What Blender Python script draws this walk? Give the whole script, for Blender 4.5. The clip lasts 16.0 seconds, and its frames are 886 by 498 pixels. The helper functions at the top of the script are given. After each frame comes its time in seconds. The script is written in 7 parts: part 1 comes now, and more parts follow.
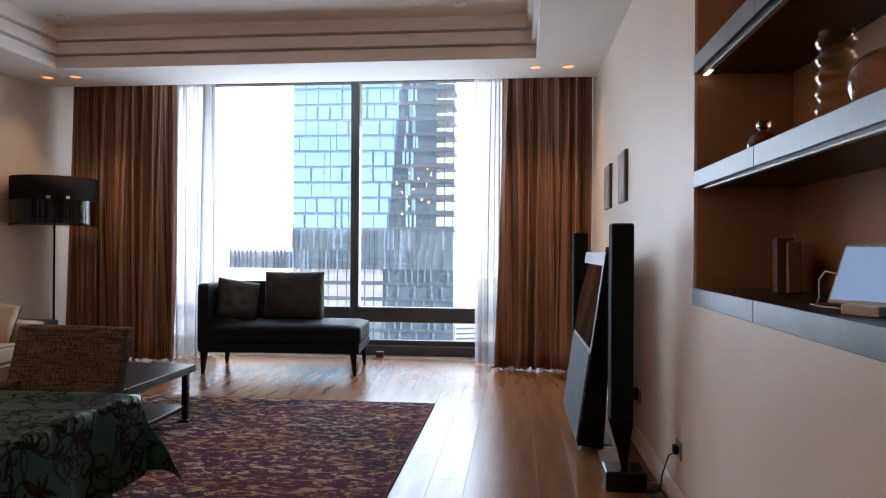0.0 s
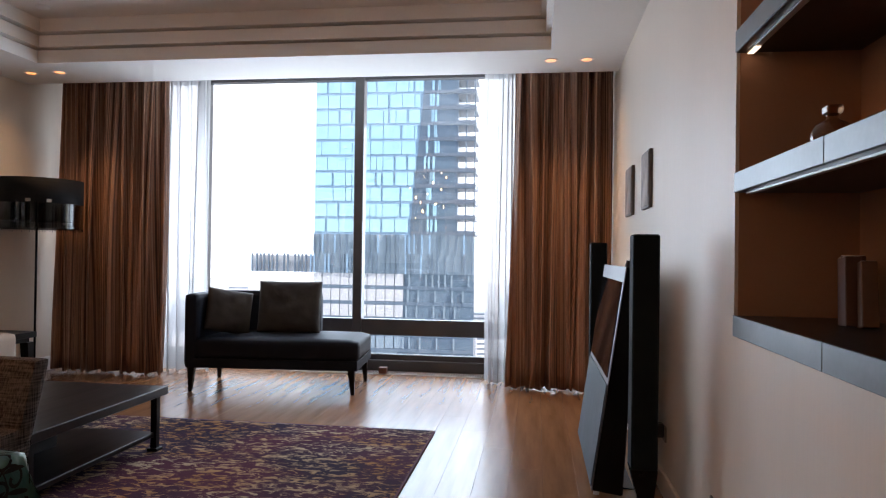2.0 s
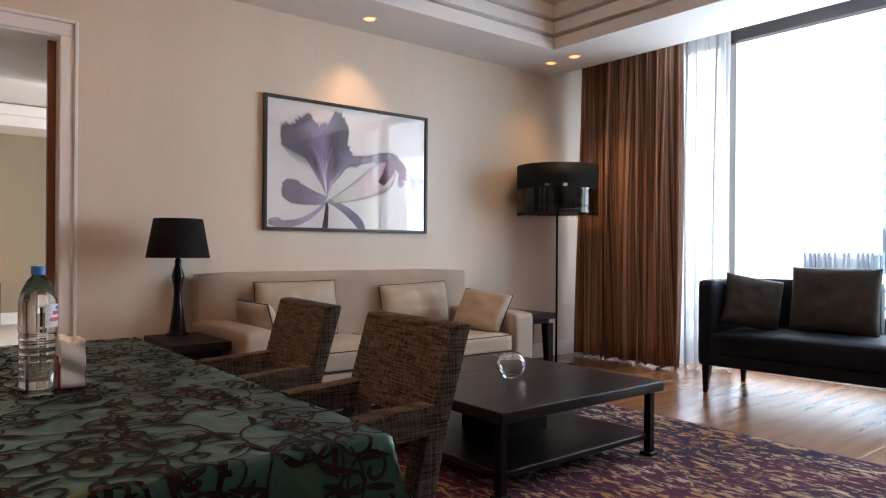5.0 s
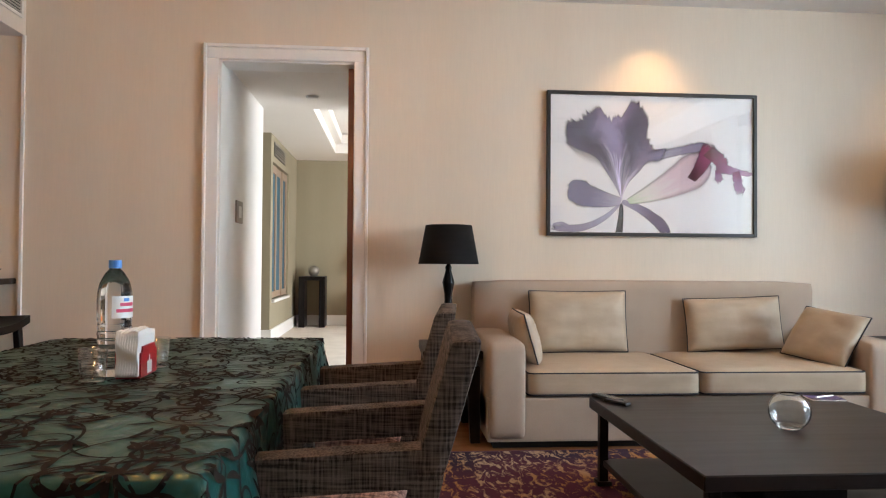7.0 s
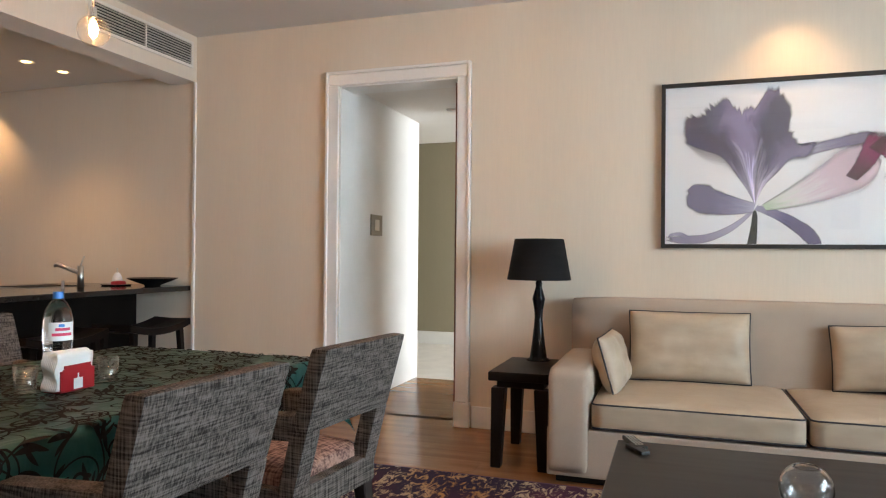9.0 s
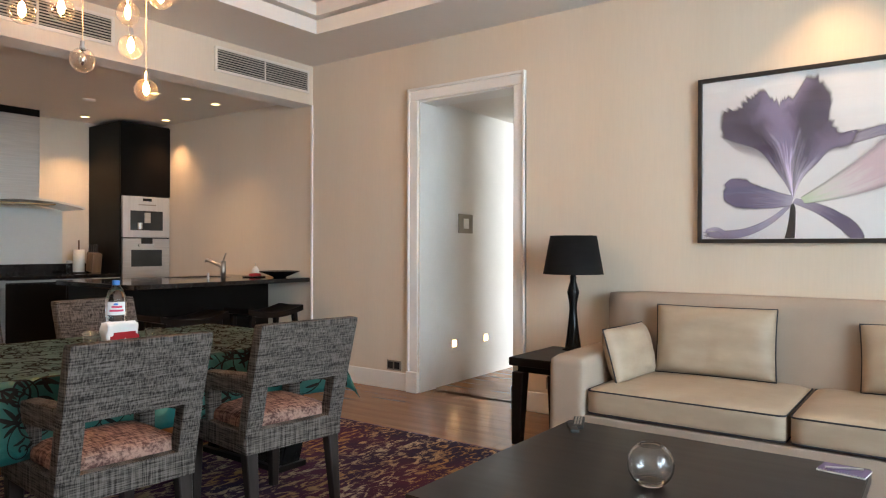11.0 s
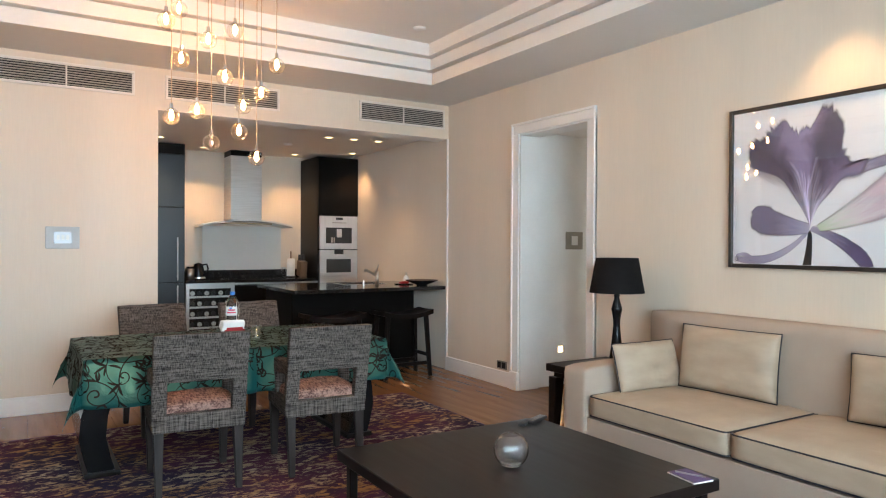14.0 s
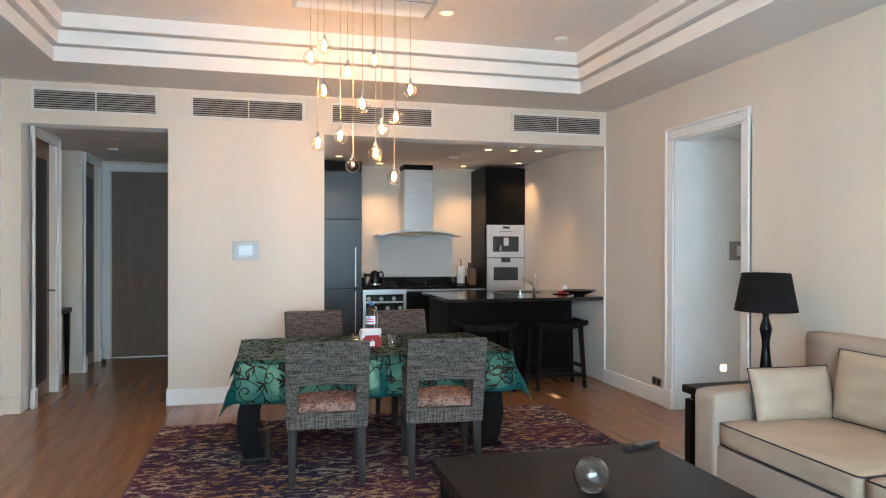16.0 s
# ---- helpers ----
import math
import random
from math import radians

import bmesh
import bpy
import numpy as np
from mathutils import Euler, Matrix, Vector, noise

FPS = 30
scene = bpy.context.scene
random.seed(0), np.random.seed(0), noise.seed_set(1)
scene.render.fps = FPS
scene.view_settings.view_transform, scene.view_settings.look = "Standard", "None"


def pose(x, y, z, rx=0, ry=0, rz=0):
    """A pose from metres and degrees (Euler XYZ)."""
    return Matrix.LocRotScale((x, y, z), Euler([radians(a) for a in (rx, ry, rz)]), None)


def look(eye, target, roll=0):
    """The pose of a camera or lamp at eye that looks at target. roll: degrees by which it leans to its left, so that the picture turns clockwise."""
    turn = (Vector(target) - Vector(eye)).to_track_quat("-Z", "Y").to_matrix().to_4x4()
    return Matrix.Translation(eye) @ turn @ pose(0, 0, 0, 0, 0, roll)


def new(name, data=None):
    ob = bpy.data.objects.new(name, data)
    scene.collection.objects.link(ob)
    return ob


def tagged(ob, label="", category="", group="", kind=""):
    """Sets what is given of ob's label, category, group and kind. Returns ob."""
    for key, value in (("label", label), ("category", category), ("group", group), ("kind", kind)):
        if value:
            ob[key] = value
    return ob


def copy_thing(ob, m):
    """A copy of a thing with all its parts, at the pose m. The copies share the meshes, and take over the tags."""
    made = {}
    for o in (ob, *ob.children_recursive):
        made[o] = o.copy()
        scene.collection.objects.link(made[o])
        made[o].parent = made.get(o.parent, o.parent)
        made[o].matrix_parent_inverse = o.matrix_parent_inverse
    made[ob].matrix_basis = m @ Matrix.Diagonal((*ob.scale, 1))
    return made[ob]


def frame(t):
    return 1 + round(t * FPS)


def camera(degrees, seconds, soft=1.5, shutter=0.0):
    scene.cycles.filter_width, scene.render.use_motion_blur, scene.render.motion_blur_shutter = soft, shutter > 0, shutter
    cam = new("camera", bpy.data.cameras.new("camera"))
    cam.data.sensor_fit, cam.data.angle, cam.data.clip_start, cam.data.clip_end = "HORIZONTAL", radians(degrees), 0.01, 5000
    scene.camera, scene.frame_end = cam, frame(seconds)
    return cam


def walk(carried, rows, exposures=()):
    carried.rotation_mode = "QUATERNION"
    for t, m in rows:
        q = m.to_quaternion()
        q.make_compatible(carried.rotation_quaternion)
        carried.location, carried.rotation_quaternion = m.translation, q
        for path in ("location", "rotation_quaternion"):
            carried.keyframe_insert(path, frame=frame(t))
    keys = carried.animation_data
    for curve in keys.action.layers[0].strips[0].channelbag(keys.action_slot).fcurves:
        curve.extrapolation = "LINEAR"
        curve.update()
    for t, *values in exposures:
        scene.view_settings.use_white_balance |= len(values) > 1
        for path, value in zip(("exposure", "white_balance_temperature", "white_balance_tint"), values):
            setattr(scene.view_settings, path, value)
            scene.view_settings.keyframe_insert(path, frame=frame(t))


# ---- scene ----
cam = camera(65.7, 16.0, soft=1.15)
PATH = [
    (0, (0.032, 0.742, 1.193), (-0.178, 2.731, 1.197), 0.4),
    (0.5, (0.108, 0.918, 1.211), (-0.085, 2.909, 1.22), 0.8),
    (1, (0.121, 1.047, 1.241), (-0.048, 3.04, 1.256), 0.9),
    (1.5, (0.119, 1.178, 1.225), (-0.049, 3.171, 1.242), 1.0),
    (2, (0.11, 1.272, 1.236), (-0.162, 3.253, 1.253), 0.8),
    (2.5, (0.094, 1.33, 1.239), (-0.401, 3.267, 1.254), 0.8),
    (3, (0.078, 1.456, 1.186), (-0.622, 3.329, 1.197), 0.7),
    (3.5, (0.074, 1.573, 1.114), (-0.843, 3.351, 1.128), 0.7),
    (3.7, (0.015, 1.596, 1.126), (-1.018, 3.308, 1.13), 0.7),
    (5.8, (-0.086, 2.549, 1.045), (-1.873, 3.449, 1.057), 0.4),
    (6, (-0.089, 2.645, 1.042), (-1.927, 3.432, 1.052), 0.4),
    (6.5, (-0.143, 2.902, 1.057), (-2.084, 3.383, 1.068), 0.5),
    (7, (-0.168, 3.158, 1.032), (-2.161, 3.314, 1.067), 0.4),
    (7.5, (-0.219, 3.455, 1.094), (-2.216, 3.343, 1.104), 0.5),
    (8, (-0.334, 3.738, 1.104), (-2.314, 3.453, 1.122), 0.5),
    (8.5, (-0.363, 4.058, 1.135), (-2.31, 3.603, 1.157), 0.5),
    (9, (-0.389, 4.311, 1.159), (-2.285, 3.673, 1.176), 0.5),
    (9.2, (-0.435, 4.42, 1.167), (-2.301, 3.701, 1.179), 0.4),
    (11.3, (-0.473, 5.675, 1.181), (-2.069, 4.469, 1.186), 0.3),
    (11.5, (-0.477, 5.809, 1.177), (-2.072, 4.602, 1.194), 0.5),
    (12, (-0.423, 6.154, 1.218), (-1.986, 4.905, 1.23), 0.5),
    (12.5, (-0.527, 6.449, 1.21), (-2.024, 5.123, 1.216), 0.3),
    (13, (-0.638, 6.694, 1.264), (-2.059, 5.286, 1.263), 0.3),
    (13.5, (-0.741, 6.916, 1.32), (-2.018, 5.377, 1.321), 0.4),
    (14, (-0.89, 7.039, 1.347), (-1.944, 5.34, 1.335), 0.3),
    (14.5, (-1.025, 7.096, 1.369), (-1.872, 5.284, 1.365), 0.4),
    (15, (-1.092, 7.195, 1.394), (-1.736, 5.301, 1.395), 0.4),
    (15.5, (-1.177, 7.316, 1.402), (-1.706, 5.387, 1.403), 0.4),
    (16, (-1.358, 7.331, 1.429), (-1.863, 5.396, 1.422), 0.1),
]
EXPOSURES = [(0.0, 1.12, 6550, 21), (1.5, 1.17, 6550, 21), (3.0, 0.72, 6450, 22), (3.5, 0.55, 6400, 22), (5.8, 2.1, 6550, 16), (6.5, 2.08, 6550, 14), (7.5, 2.2, 6450, 11), (9.0, 2.2, 6400, 9), (12.5, 2.22, 6450, 9), (14.5, 2.25, 6050, 6), (16.0, 2.28, 5850, 4)]
walk(cam, [(t, look(eye, target, roll)) for t, eye, target, roll in PATH], EXPOSURES)

# ---- world, sun, large lights ----
world = bpy.data.worlds.new("sky")
scene.world = world
world.use_nodes = True
wn = world.node_tree.nodes
sky = wn.new("ShaderNodeTexSky")
sky.sky_type = "NISHITA"
sky.sun_disc = False
sky.sun_elevation, sky.sun_rotation = radians(48), radians(70)
sky.dust_density, sky.air_density = 1.0, 1.0
wn["Background"].inputs[1].default_value = 0.15
world.node_tree.links.new(sky.outputs[0], wn["Background"].inputs[0])

sun_data = bpy.data.lights.new("sun", "SUN")
sun_data.energy, sun_data.angle, sun_data.color = 4.0, radians(0.5), (1.0, 0.95, 0.87)
sun_ob = new("sun", sun_data)
sun_ob.matrix_basis = look((0, 0, 0), (-0.63, 0.24, -0.74))

sky_data = bpy.data.lights.new("window_daylight", "AREA")
sky_data.shape, sky_data.size, sky_data.size_y = "RECTANGLE", 5.0, 2.3
sky_data.energy, sky_data.color = 112, (0.67, 0.85, 1.0)
sky_ob = new("window_daylight", sky_data)
sky_ob.matrix_basis = look((-2.05, 8.72, 1.5), (0.0, 0, 1.05))


def spot(x, y, z, tx, ty, tz, watts, cone, colour=(1.0, 0.68, 0.36)):
    d = bpy.data.lights.new("spot_beam", "SPOT")
    d.energy, d.spot_size, d.spot_blend, d.color, d.shadow_soft_size = watts, radians(cone), 1.0, colour, 0.03
    new("spot_beam", d).matrix_basis = look((x, y, z), (tx, ty, tz))


WARM = (1.0, 0.62, 0.3)
# soffit downlights: curtains, flower print, kitchen
for sx in (-4.202, 0.201):
    spot(sx, 6.95, 2.81, sx, 7.37, 0, 16, 90, WARM)
for sx in (-4.488, 0.491):
    spot(sx, 6.95, 2.81, sx + (-0.12 if sx < 0 else 0.1), 7.1, 0, 6, 95, WARM)
spot(-4.54, 4.965, 2.81, -4.72, 4.965, 0, 9, 95, WARM)
for kx, ky in ((-4.66, -1.33), (-4.17, -0.2), (-2.87, -1.85), (-4.05, -1.85), (-2.26, -1.25)):
    spot(kx, ky, 2.44, kx, ky - 0.05, 0, 5.5 if kx < -4.5 else 9.5, 110, (1.0, 0.58, 0.27))

# Added beam to brighten the hall, where the ceiling fitting is unlit
spot(0.1, -0.45, 2.46, 0.05, -0.9, 0, 3.0, 120, (1.0, 0.78, 0.5))
# lit tray-ceiling downlight over the dining table
spot(-2.70, 2.30, 3.16, -2.70, 2.30, 0, 4.5, 120, (1.0, 0.60, 0.30))

# ---- materials ----


def rgb(c):
    return (*c, 1.0) if len(c) == 3 else c


def material(name, c1, c2=None, rough=0.6, metal=0.0, scale=6.0, stretch=(1, 1, 1), bump=0.0, fine=60.0, contrast=(0.35, 0.65), coat=0.0, sheen=0.0, dirt=0.08, rough_var=0.0, spec=0.5):
    """A painted, woven or polished surface: two colours mixed at a large and a fine scale, with a little relief."""
    m = bpy.data.materials.new(name)
    m.use_nodes = True
    nt = m.node_tree
    b = nt.nodes["Principled BSDF"]
    b.inputs["Roughness"].default_value = rough
    b.inputs["Metallic"].default_value = metal
    b.inputs["Coat Weight"].default_value = coat
    b.inputs["Coat Roughness"].default_value = 0.1
    b.inputs["Sheen Weight"].default_value = sheen
    b.inputs["Specular IOR Level"].default_value = spec
    tc = nt.nodes.new("ShaderNodeTexCoord")
    mp = nt.nodes.new("ShaderNodeMapping")
    mp.inputs["Scale"].default_value = stretch
    nt.links.new(tc.outputs["Object"], mp.inputs[0])
    big = nt.nodes.new("ShaderNodeTexNoise")
    big.inputs["Scale"].default_value, big.inputs["Detail"].default_value = scale, 4
    small = nt.nodes.new("ShaderNodeTexNoise")
    small.inputs["Scale"].default_value, small.inputs["Detail"].default_value = fine, 3
    for n in (big, small):
        nt.links.new(mp.outputs[0], n.inputs["Vector"])
    ramp = nt.nodes.new("ShaderNodeValToRGB")
    ramp.color_ramp.elements[0].position, ramp.color_ramp.elements[1].position = contrast
    ramp.color_ramp.elements[0].color, ramp.color_ramp.elements[1].color = rgb(c1), rgb(c2 or tuple(v * 0.88 for v in c1))
    nt.links.new(big.outputs[0], ramp.inputs[0])
    shade = nt.nodes.new("ShaderNodeMix")
    shade.data_type, shade.blend_type = "RGBA", "MULTIPLY"
    shade.inputs["Factor"].default_value = 1.0
    grain = nt.nodes.new("ShaderNodeMapRange")
    grain.inputs["To Min"].default_value, grain.inputs["To Max"].default_value = 1 - dirt, 1 + dirt
    nt.links.new(small.outputs[0], grain.inputs[0])
    nt.links.new(ramp.outputs[0], shade.inputs["A"])
    nt.links.new(grain.outputs[0], shade.inputs["B"])
    nt.links.new(shade.outputs["Result"], b.inputs["Base Color"])
    if rough_var:
        rv = nt.nodes.new("ShaderNodeMapRange")
        rv.inputs["To Min"].default_value, rv.inputs["To Max"].default_value = max(0.02, rough - rough_var), rough + rough_var
        nt.links.new(big.outputs[0], rv.inputs[0])
        nt.links.new(rv.outputs[0], b.inputs["Roughness"])
    if bump:
        bp = nt.nodes.new("ShaderNodeBump")
        bp.inputs["Strength"].default_value, bp.inputs["Distance"].default_value = bump, 0.004
        nt.links.new(small.outputs[0], bp.inputs["Height"])
        nt.links.new(bp.outputs[0], b.inputs["Normal"])
    return m


def nodes_of(m):
    return m.node_tree, m.node_tree.nodes["Principled BSDF"]


def linen(name, dark, light, warp=(90, 90, 5), weft=(5, 5, 90), gain=1.6):
    """Coarse two-way woven slub cloth."""
    m = material(name, dark, light, rough=0.85, scale=3, bump=0.0, spec=0.1)
    nt, b = nodes_of(m)
    tc = nt.nodes.new("ShaderNodeTexCoord")
    outs = []
    for k, st in enumerate((warp, weft)):
        mp = nt.nodes.new("ShaderNodeMapping")
        mp.inputs["Scale"].default_value = st
        n = nt.nodes.new("ShaderNodeTexNoise")
        n.inputs["Scale"].default_value, n.inputs["Detail"].default_value = 1.6, 2.5
        nt.links.new(tc.outputs["Object"], mp.inputs[0])
        nt.links.new(mp.outputs[0], n.inputs["Vector"])
        outs.append(n)
    mix = nt.nodes.new("ShaderNodeMath")
    mix.operation = "ADD"
    nt.links.new(outs[0].outputs[0], mix.inputs[0])
    nt.links.new(outs[1].outputs[0], mix.inputs[1])
    ramp = nt.nodes.new("ShaderNodeValToRGB")
    half = nt.nodes.new("ShaderNodeMath")
    half.operation = "MULTIPLY_ADD"
    half.inputs[1].default_value, half.inputs[2].default_value = gain / 2, 0.5 - gain / 2
    nt.links.new(mix.outputs[0], half.inputs[0])
    ramp.color_ramp.elements[0].position, ramp.color_ramp.elements[1].position = 0.36, 0.64
    ramp.color_ramp.elements[0].color, ramp.color_ramp.elements[1].color = rgb(dark), rgb(light)
    nt.links.new(half.outputs[0], ramp.inputs[0])
    nt.links.new(ramp.outputs[0], b.inputs["Base Color"])
    bp = nt.nodes.new("ShaderNodeBump")
    bp.inputs["Strength"].default_value, bp.inputs["Distance"].default_value = 0.5, 0.003
    nt.links.new(half.outputs[0], bp.inputs["Height"])
    nt.links.new(bp.outputs[0], b.inputs["Normal"])
    return m


def clear(name, tint=(1, 1, 1), gloss=0.06, rough=0.0):
    """Thin clear glass: mostly let through, with a Fresnel reflection."""
    m = bpy.data.materials.new(name)
    m.use_nodes = True
    nt = m.node_tree
    nt.nodes.remove(nt.nodes["Principled BSDF"])
    out = nt.nodes["Material Output"]
    tr, gl, mx = (nt.nodes.new(n) for n in ("ShaderNodeBsdfTransparent", "ShaderNodeBsdfGlossy", "ShaderNodeMixShader"))
    lw = nt.nodes.new("ShaderNodeLayerWeight")
    lw.inputs[0].default_value = 0.5
    pw = nt.nodes.new("ShaderNodeMath")
    pw.operation = "POWER"
    pw.inputs[1].default_value = 2.6
    nt.links.new(lw.outputs["Facing"], pw.inputs[0])
    fr = nt.nodes.new("ShaderNodeMath")
    fr.operation = "MULTIPLY_ADD"
    fr.inputs[1].default_value, fr.inputs[2].default_value = 0.75, 0.035 + 0.2 * max(0.0, gloss)
    nt.links.new(pw.outputs[0], fr.inputs[0])
    tr.inputs[0].default_value = rgb(tint)
    gl.inputs["Roughness"].default_value = rough
    nt.links.new(fr.outputs[0], mx.inputs[0])
    nt.links.new(tr.outputs[0], mx.inputs[1])
    nt.links.new(gl.outputs[0], mx.inputs[2])
    nt.links.new(mx.outputs[0], out.inputs[0])
    return m


def solid_glass(name, colour=(1, 1, 1), ior=1.45):
    m = bpy.data.materials.new(name)
    m.use_nodes = True
    b = m.node_tree.nodes["Principled BSDF"]
    b.inputs["Base Color"].default_value = rgb(colour)
    b.inputs["Roughness"].default_value = 0.02
    b.inputs["Transmission Weight"].default_value = 1.0
    b.inputs["IOR"].default_value = ior
    return m


def glowing(name, colour, strength, base=0.8):
    m = bpy.data.materials.new(name)
    m.use_nodes = True
    b = m.node_tree.nodes["Principled BSDF"]
    b.inputs["Base Color"].default_value = (base, base, base, 1)
    b.inputs["Emission Color"].default_value = rgb(colour)
    b.inputs["Emission Strength"].default_value = strength
    return m


M = {}
M["wall"] = material("wallpaper_silk", (0.70, 0.605, 0.49), (0.66, 0.565, 0.45), rough=0.46, sheen=0.5, scale=1.6, stretch=(1, 1, 0.06), fine=110, dirt=0.045, bump=0.06)
M["plaster"] = material("plaster_white", (0.80, 0.76, 0.71), (0.77, 0.73, 0.68), rough=0.8, scale=0.8, fine=40, dirt=0.02)
M["trim"] = material("painted_trim", (0.82, 0.80, 0.77), (0.78, 0.76, 0.73), rough=0.4, scale=3, fine=50, dirt=0.03)
M["taupe"] = material("bedroom_wallpaper", (0.31, 0.265, 0.18), (0.28, 0.24, 0.16), rough=0.8, scale=2, stretch=(1, 1, 0.1), fine=80, dirt=0.04)
M["carpet"] = material("pale_carpet", (0.62, 0.57, 0.50), (0.56, 0.51, 0.45), rough=0.95, scale=5, fine=250, dirt=0.1, bump=0.3)
M["espresso"] = material("espresso_wood", (0.007, 0.005, 0.0045), (0.011, 0.008, 0.007), spec=0.12, rough=0.38, scale=5, stretch=(1, 1, 0.2), fine=70, dirt=0.2, bump=0.08, rough_var=0.08)
M["tabletop"] = material("dark_table_veneer", (0.008, 0.0055, 0.005), (0.012, 0.0085, 0.0075), spec=0.24, rough=0.32, scale=4, stretch=(6, 0.5, 1), fine=50, dirt=0.15, rough_var=0.07)
M["walnut"] = material("walnut_door", (0.16, 0.09, 0.05), (0.23, 0.135, 0.075), rough=0.4, scale=3, stretch=(8, 8, 0.4), fine=40, dirt=0.12)
M["oakdoor"] = material("hall_door_veneer", (0.16, 0.108, 0.07), (0.185, 0.125, 0.082), rough=0.45, scale=3, stretch=(9, 9, 0.4), fine=40, dirt=0.12)
M["redwood"] = material("sliding_door_edge", (0.13, 0.04, 0.025), (0.17, 0.058, 0.036), rough=0.35, scale=4, stretch=(8, 8, 0.5), fine=40, dirt=0.1)
M["leg"] = material("chair_leg_wood", (0.022, 0.016, 0.014), (0.034, 0.026, 0.023), spec=0.15, rough=0.45, scale=6, stretch=(6, 6, 0.6), fine=60, dirt=0.15)
M["black"] = material("black_lacquer", (0.006, 0.006, 0.007), (0.009, 0.009, 0.009), spec=0.22, rough=0.16, scale=4, fine=60, dirt=0.1)
M["shade"] = material("black_lampshade", (0.006, 0.006, 0.0065), (0.009, 0.0085, 0.009), spec=0.15, rough=0.75, scale=5, stretch=(1, 1, 8), fine=120, dirt=0.25, bump=0.15)
M["bronze"] = material("dark_window_frame", (0.085, 0.085, 0.09), (0.11, 0.108, 0.11), rough=0.42, metal=0.5, scale=2, fine=90, dirt=0.08)
M["steel"] = material("brushed_steel", (0.62, 0.61, 0.59), (0.55, 0.54, 0.52), rough=0.28, metal=1.0, scale=3, stretch=(1, 1, 25), fine=40, dirt=0.06)
M["chrome"] = material("chrome", (0.78, 0.78, 0.78), (0.74, 0.74, 0.74), rough=0.08, metal=1.0, scale=3, fine=60, dirt=0.02)
M["granite"] = material("black_granite", (0.010, 0.009, 0.009), (0.03, 0.026, 0.024), rough=0.10, scale=60, fine=220, dirt=0.3, contrast=(0.5, 0.8))
M["cabinet"] = material("black_cabinet", (0.0045, 0.004, 0.0035), (0.007, 0.006, 0.0055), spec=0.09, rough=0.35, scale=3, stretch=(1, 1, 0.2), fine=60, dirt=0.15)
M["fridge"] = material("slate_fridge_front", (0.018, 0.027, 0.035), (0.022, 0.032, 0.04), spec=0.4, rough=0.3, scale=2, stretch=(1, 1, 0.2), fine=60, dirt=0.08)
M["appliance"] = material("aluminium_appliance", (0.68, 0.67, 0.66), (0.62, 0.61, 0.60), rough=0.3, metal=0.75, scale=3, stretch=(15, 1, 1), fine=60, dirt=0.04)
M["splash"] = material("glass_splashback", (0.70, 0.69, 0.65), (0.66, 0.65, 0.61), rough=0.12, scale=2, fine=40, dirt=0.02)
M["grille"] = material("vent_frame", (0.74, 0.69, 0.62), (0.70, 0.65, 0.58), rough=0.5, scale=5, fine=60, dirt=0.04)
M["slat"] = material("grille_slat", (0.50, 0.46, 0.40), (0.46, 0.42, 0.36), rough=0.5, scale=5, fine=60, dirt=0.05)
M["void"] = material("dark_recess", (0.012, 0.011, 0.01), (0.016, 0.014, 0.013), rough=0.9, scale=5, fine=40, dirt=0.1)
M["sofa"] = material("sofa_fabric", (0.415, 0.335, 0.27), (0.38, 0.305, 0.245), spec=0.25, rough=0.8, scale=4, fine=260, dirt=0.10, bump=0.25)
M["satin"] = material("cushion_satin", (0.43, 0.345, 0.255), (0.38, 0.30, 0.22), spec=0.4, rough=0.52, scale=5, stretch=(1, 1, 3), fine=200, dirt=0.06, bump=0.12)
M["piping"] = material("navy_piping", (0.016, 0.016, 0.024), (0.022, 0.022, 0.03), rough=0.7, scale=30, fine=200, dirt=0.1)
M["navy"] = material("navy_velvet", (0.006, 0.008, 0.013), (0.010, 0.012, 0.020), spec=0.15, rough=0.6, scale=4, fine=200, dirt=0.2, bump=0.15)
M["greycush"] = material("grey_velvet_cushion", (0.045, 0.04, 0.036), (0.065, 0.057, 0.05), spec=0.2, rough=0.75, scale=7, fine=200, dirt=0.15, bump=0.2)
M["linen"] = linen("grey_slub_linen", (0.022, 0.017, 0.0145), (0.15, 0.124, 0.108), (125, 125, 6), (7, 7, 125), 1.3)
M["seatcloth"] = linen("rose_slub_linen", (0.09, 0.045, 0.038), (0.34, 0.20, 0.155), warp=(70, 12, 70), weft=(12, 70, 12))
M["speaker"] = material("speaker_cloth", (0.007, 0.010, 0.011), (0.010, 0.014, 0.015), spec=0.1, rough=0.75, scale=6, fine=300, dirt=0.3, bump=0.2)
M["tvcloth"] = material("blue_grey_tv_cloth", (0.075, 0.105, 0.125), (0.085, 0.118, 0.14), spec=0.2, rough=0.65, scale=6, fine=300, dirt=0.15, bump=0.15)
M["screen"] = material("screen_glass", (0.012, 0.012, 0.013), (0.014, 0.014, 0.015), rough=0.06, scale=2, fine=40, dirt=0.05)
M["shelf"] = material("slate_shelf_edge", (0.10, 0.115, 0.125), (0.15, 0.165, 0.175), rough=0.38, metal=0.3, scale=5, fine=60, dirt=0.12, rough_var=0.1)
M["shelfdark"] = material("dark_shelf_board", (0.014, 0.011, 0.009), (0.022, 0.017, 0.014), spec=0.3, rough=0.3, scale=4, stretch=(6, 0.6, 6), fine=60, dirt=0.15)
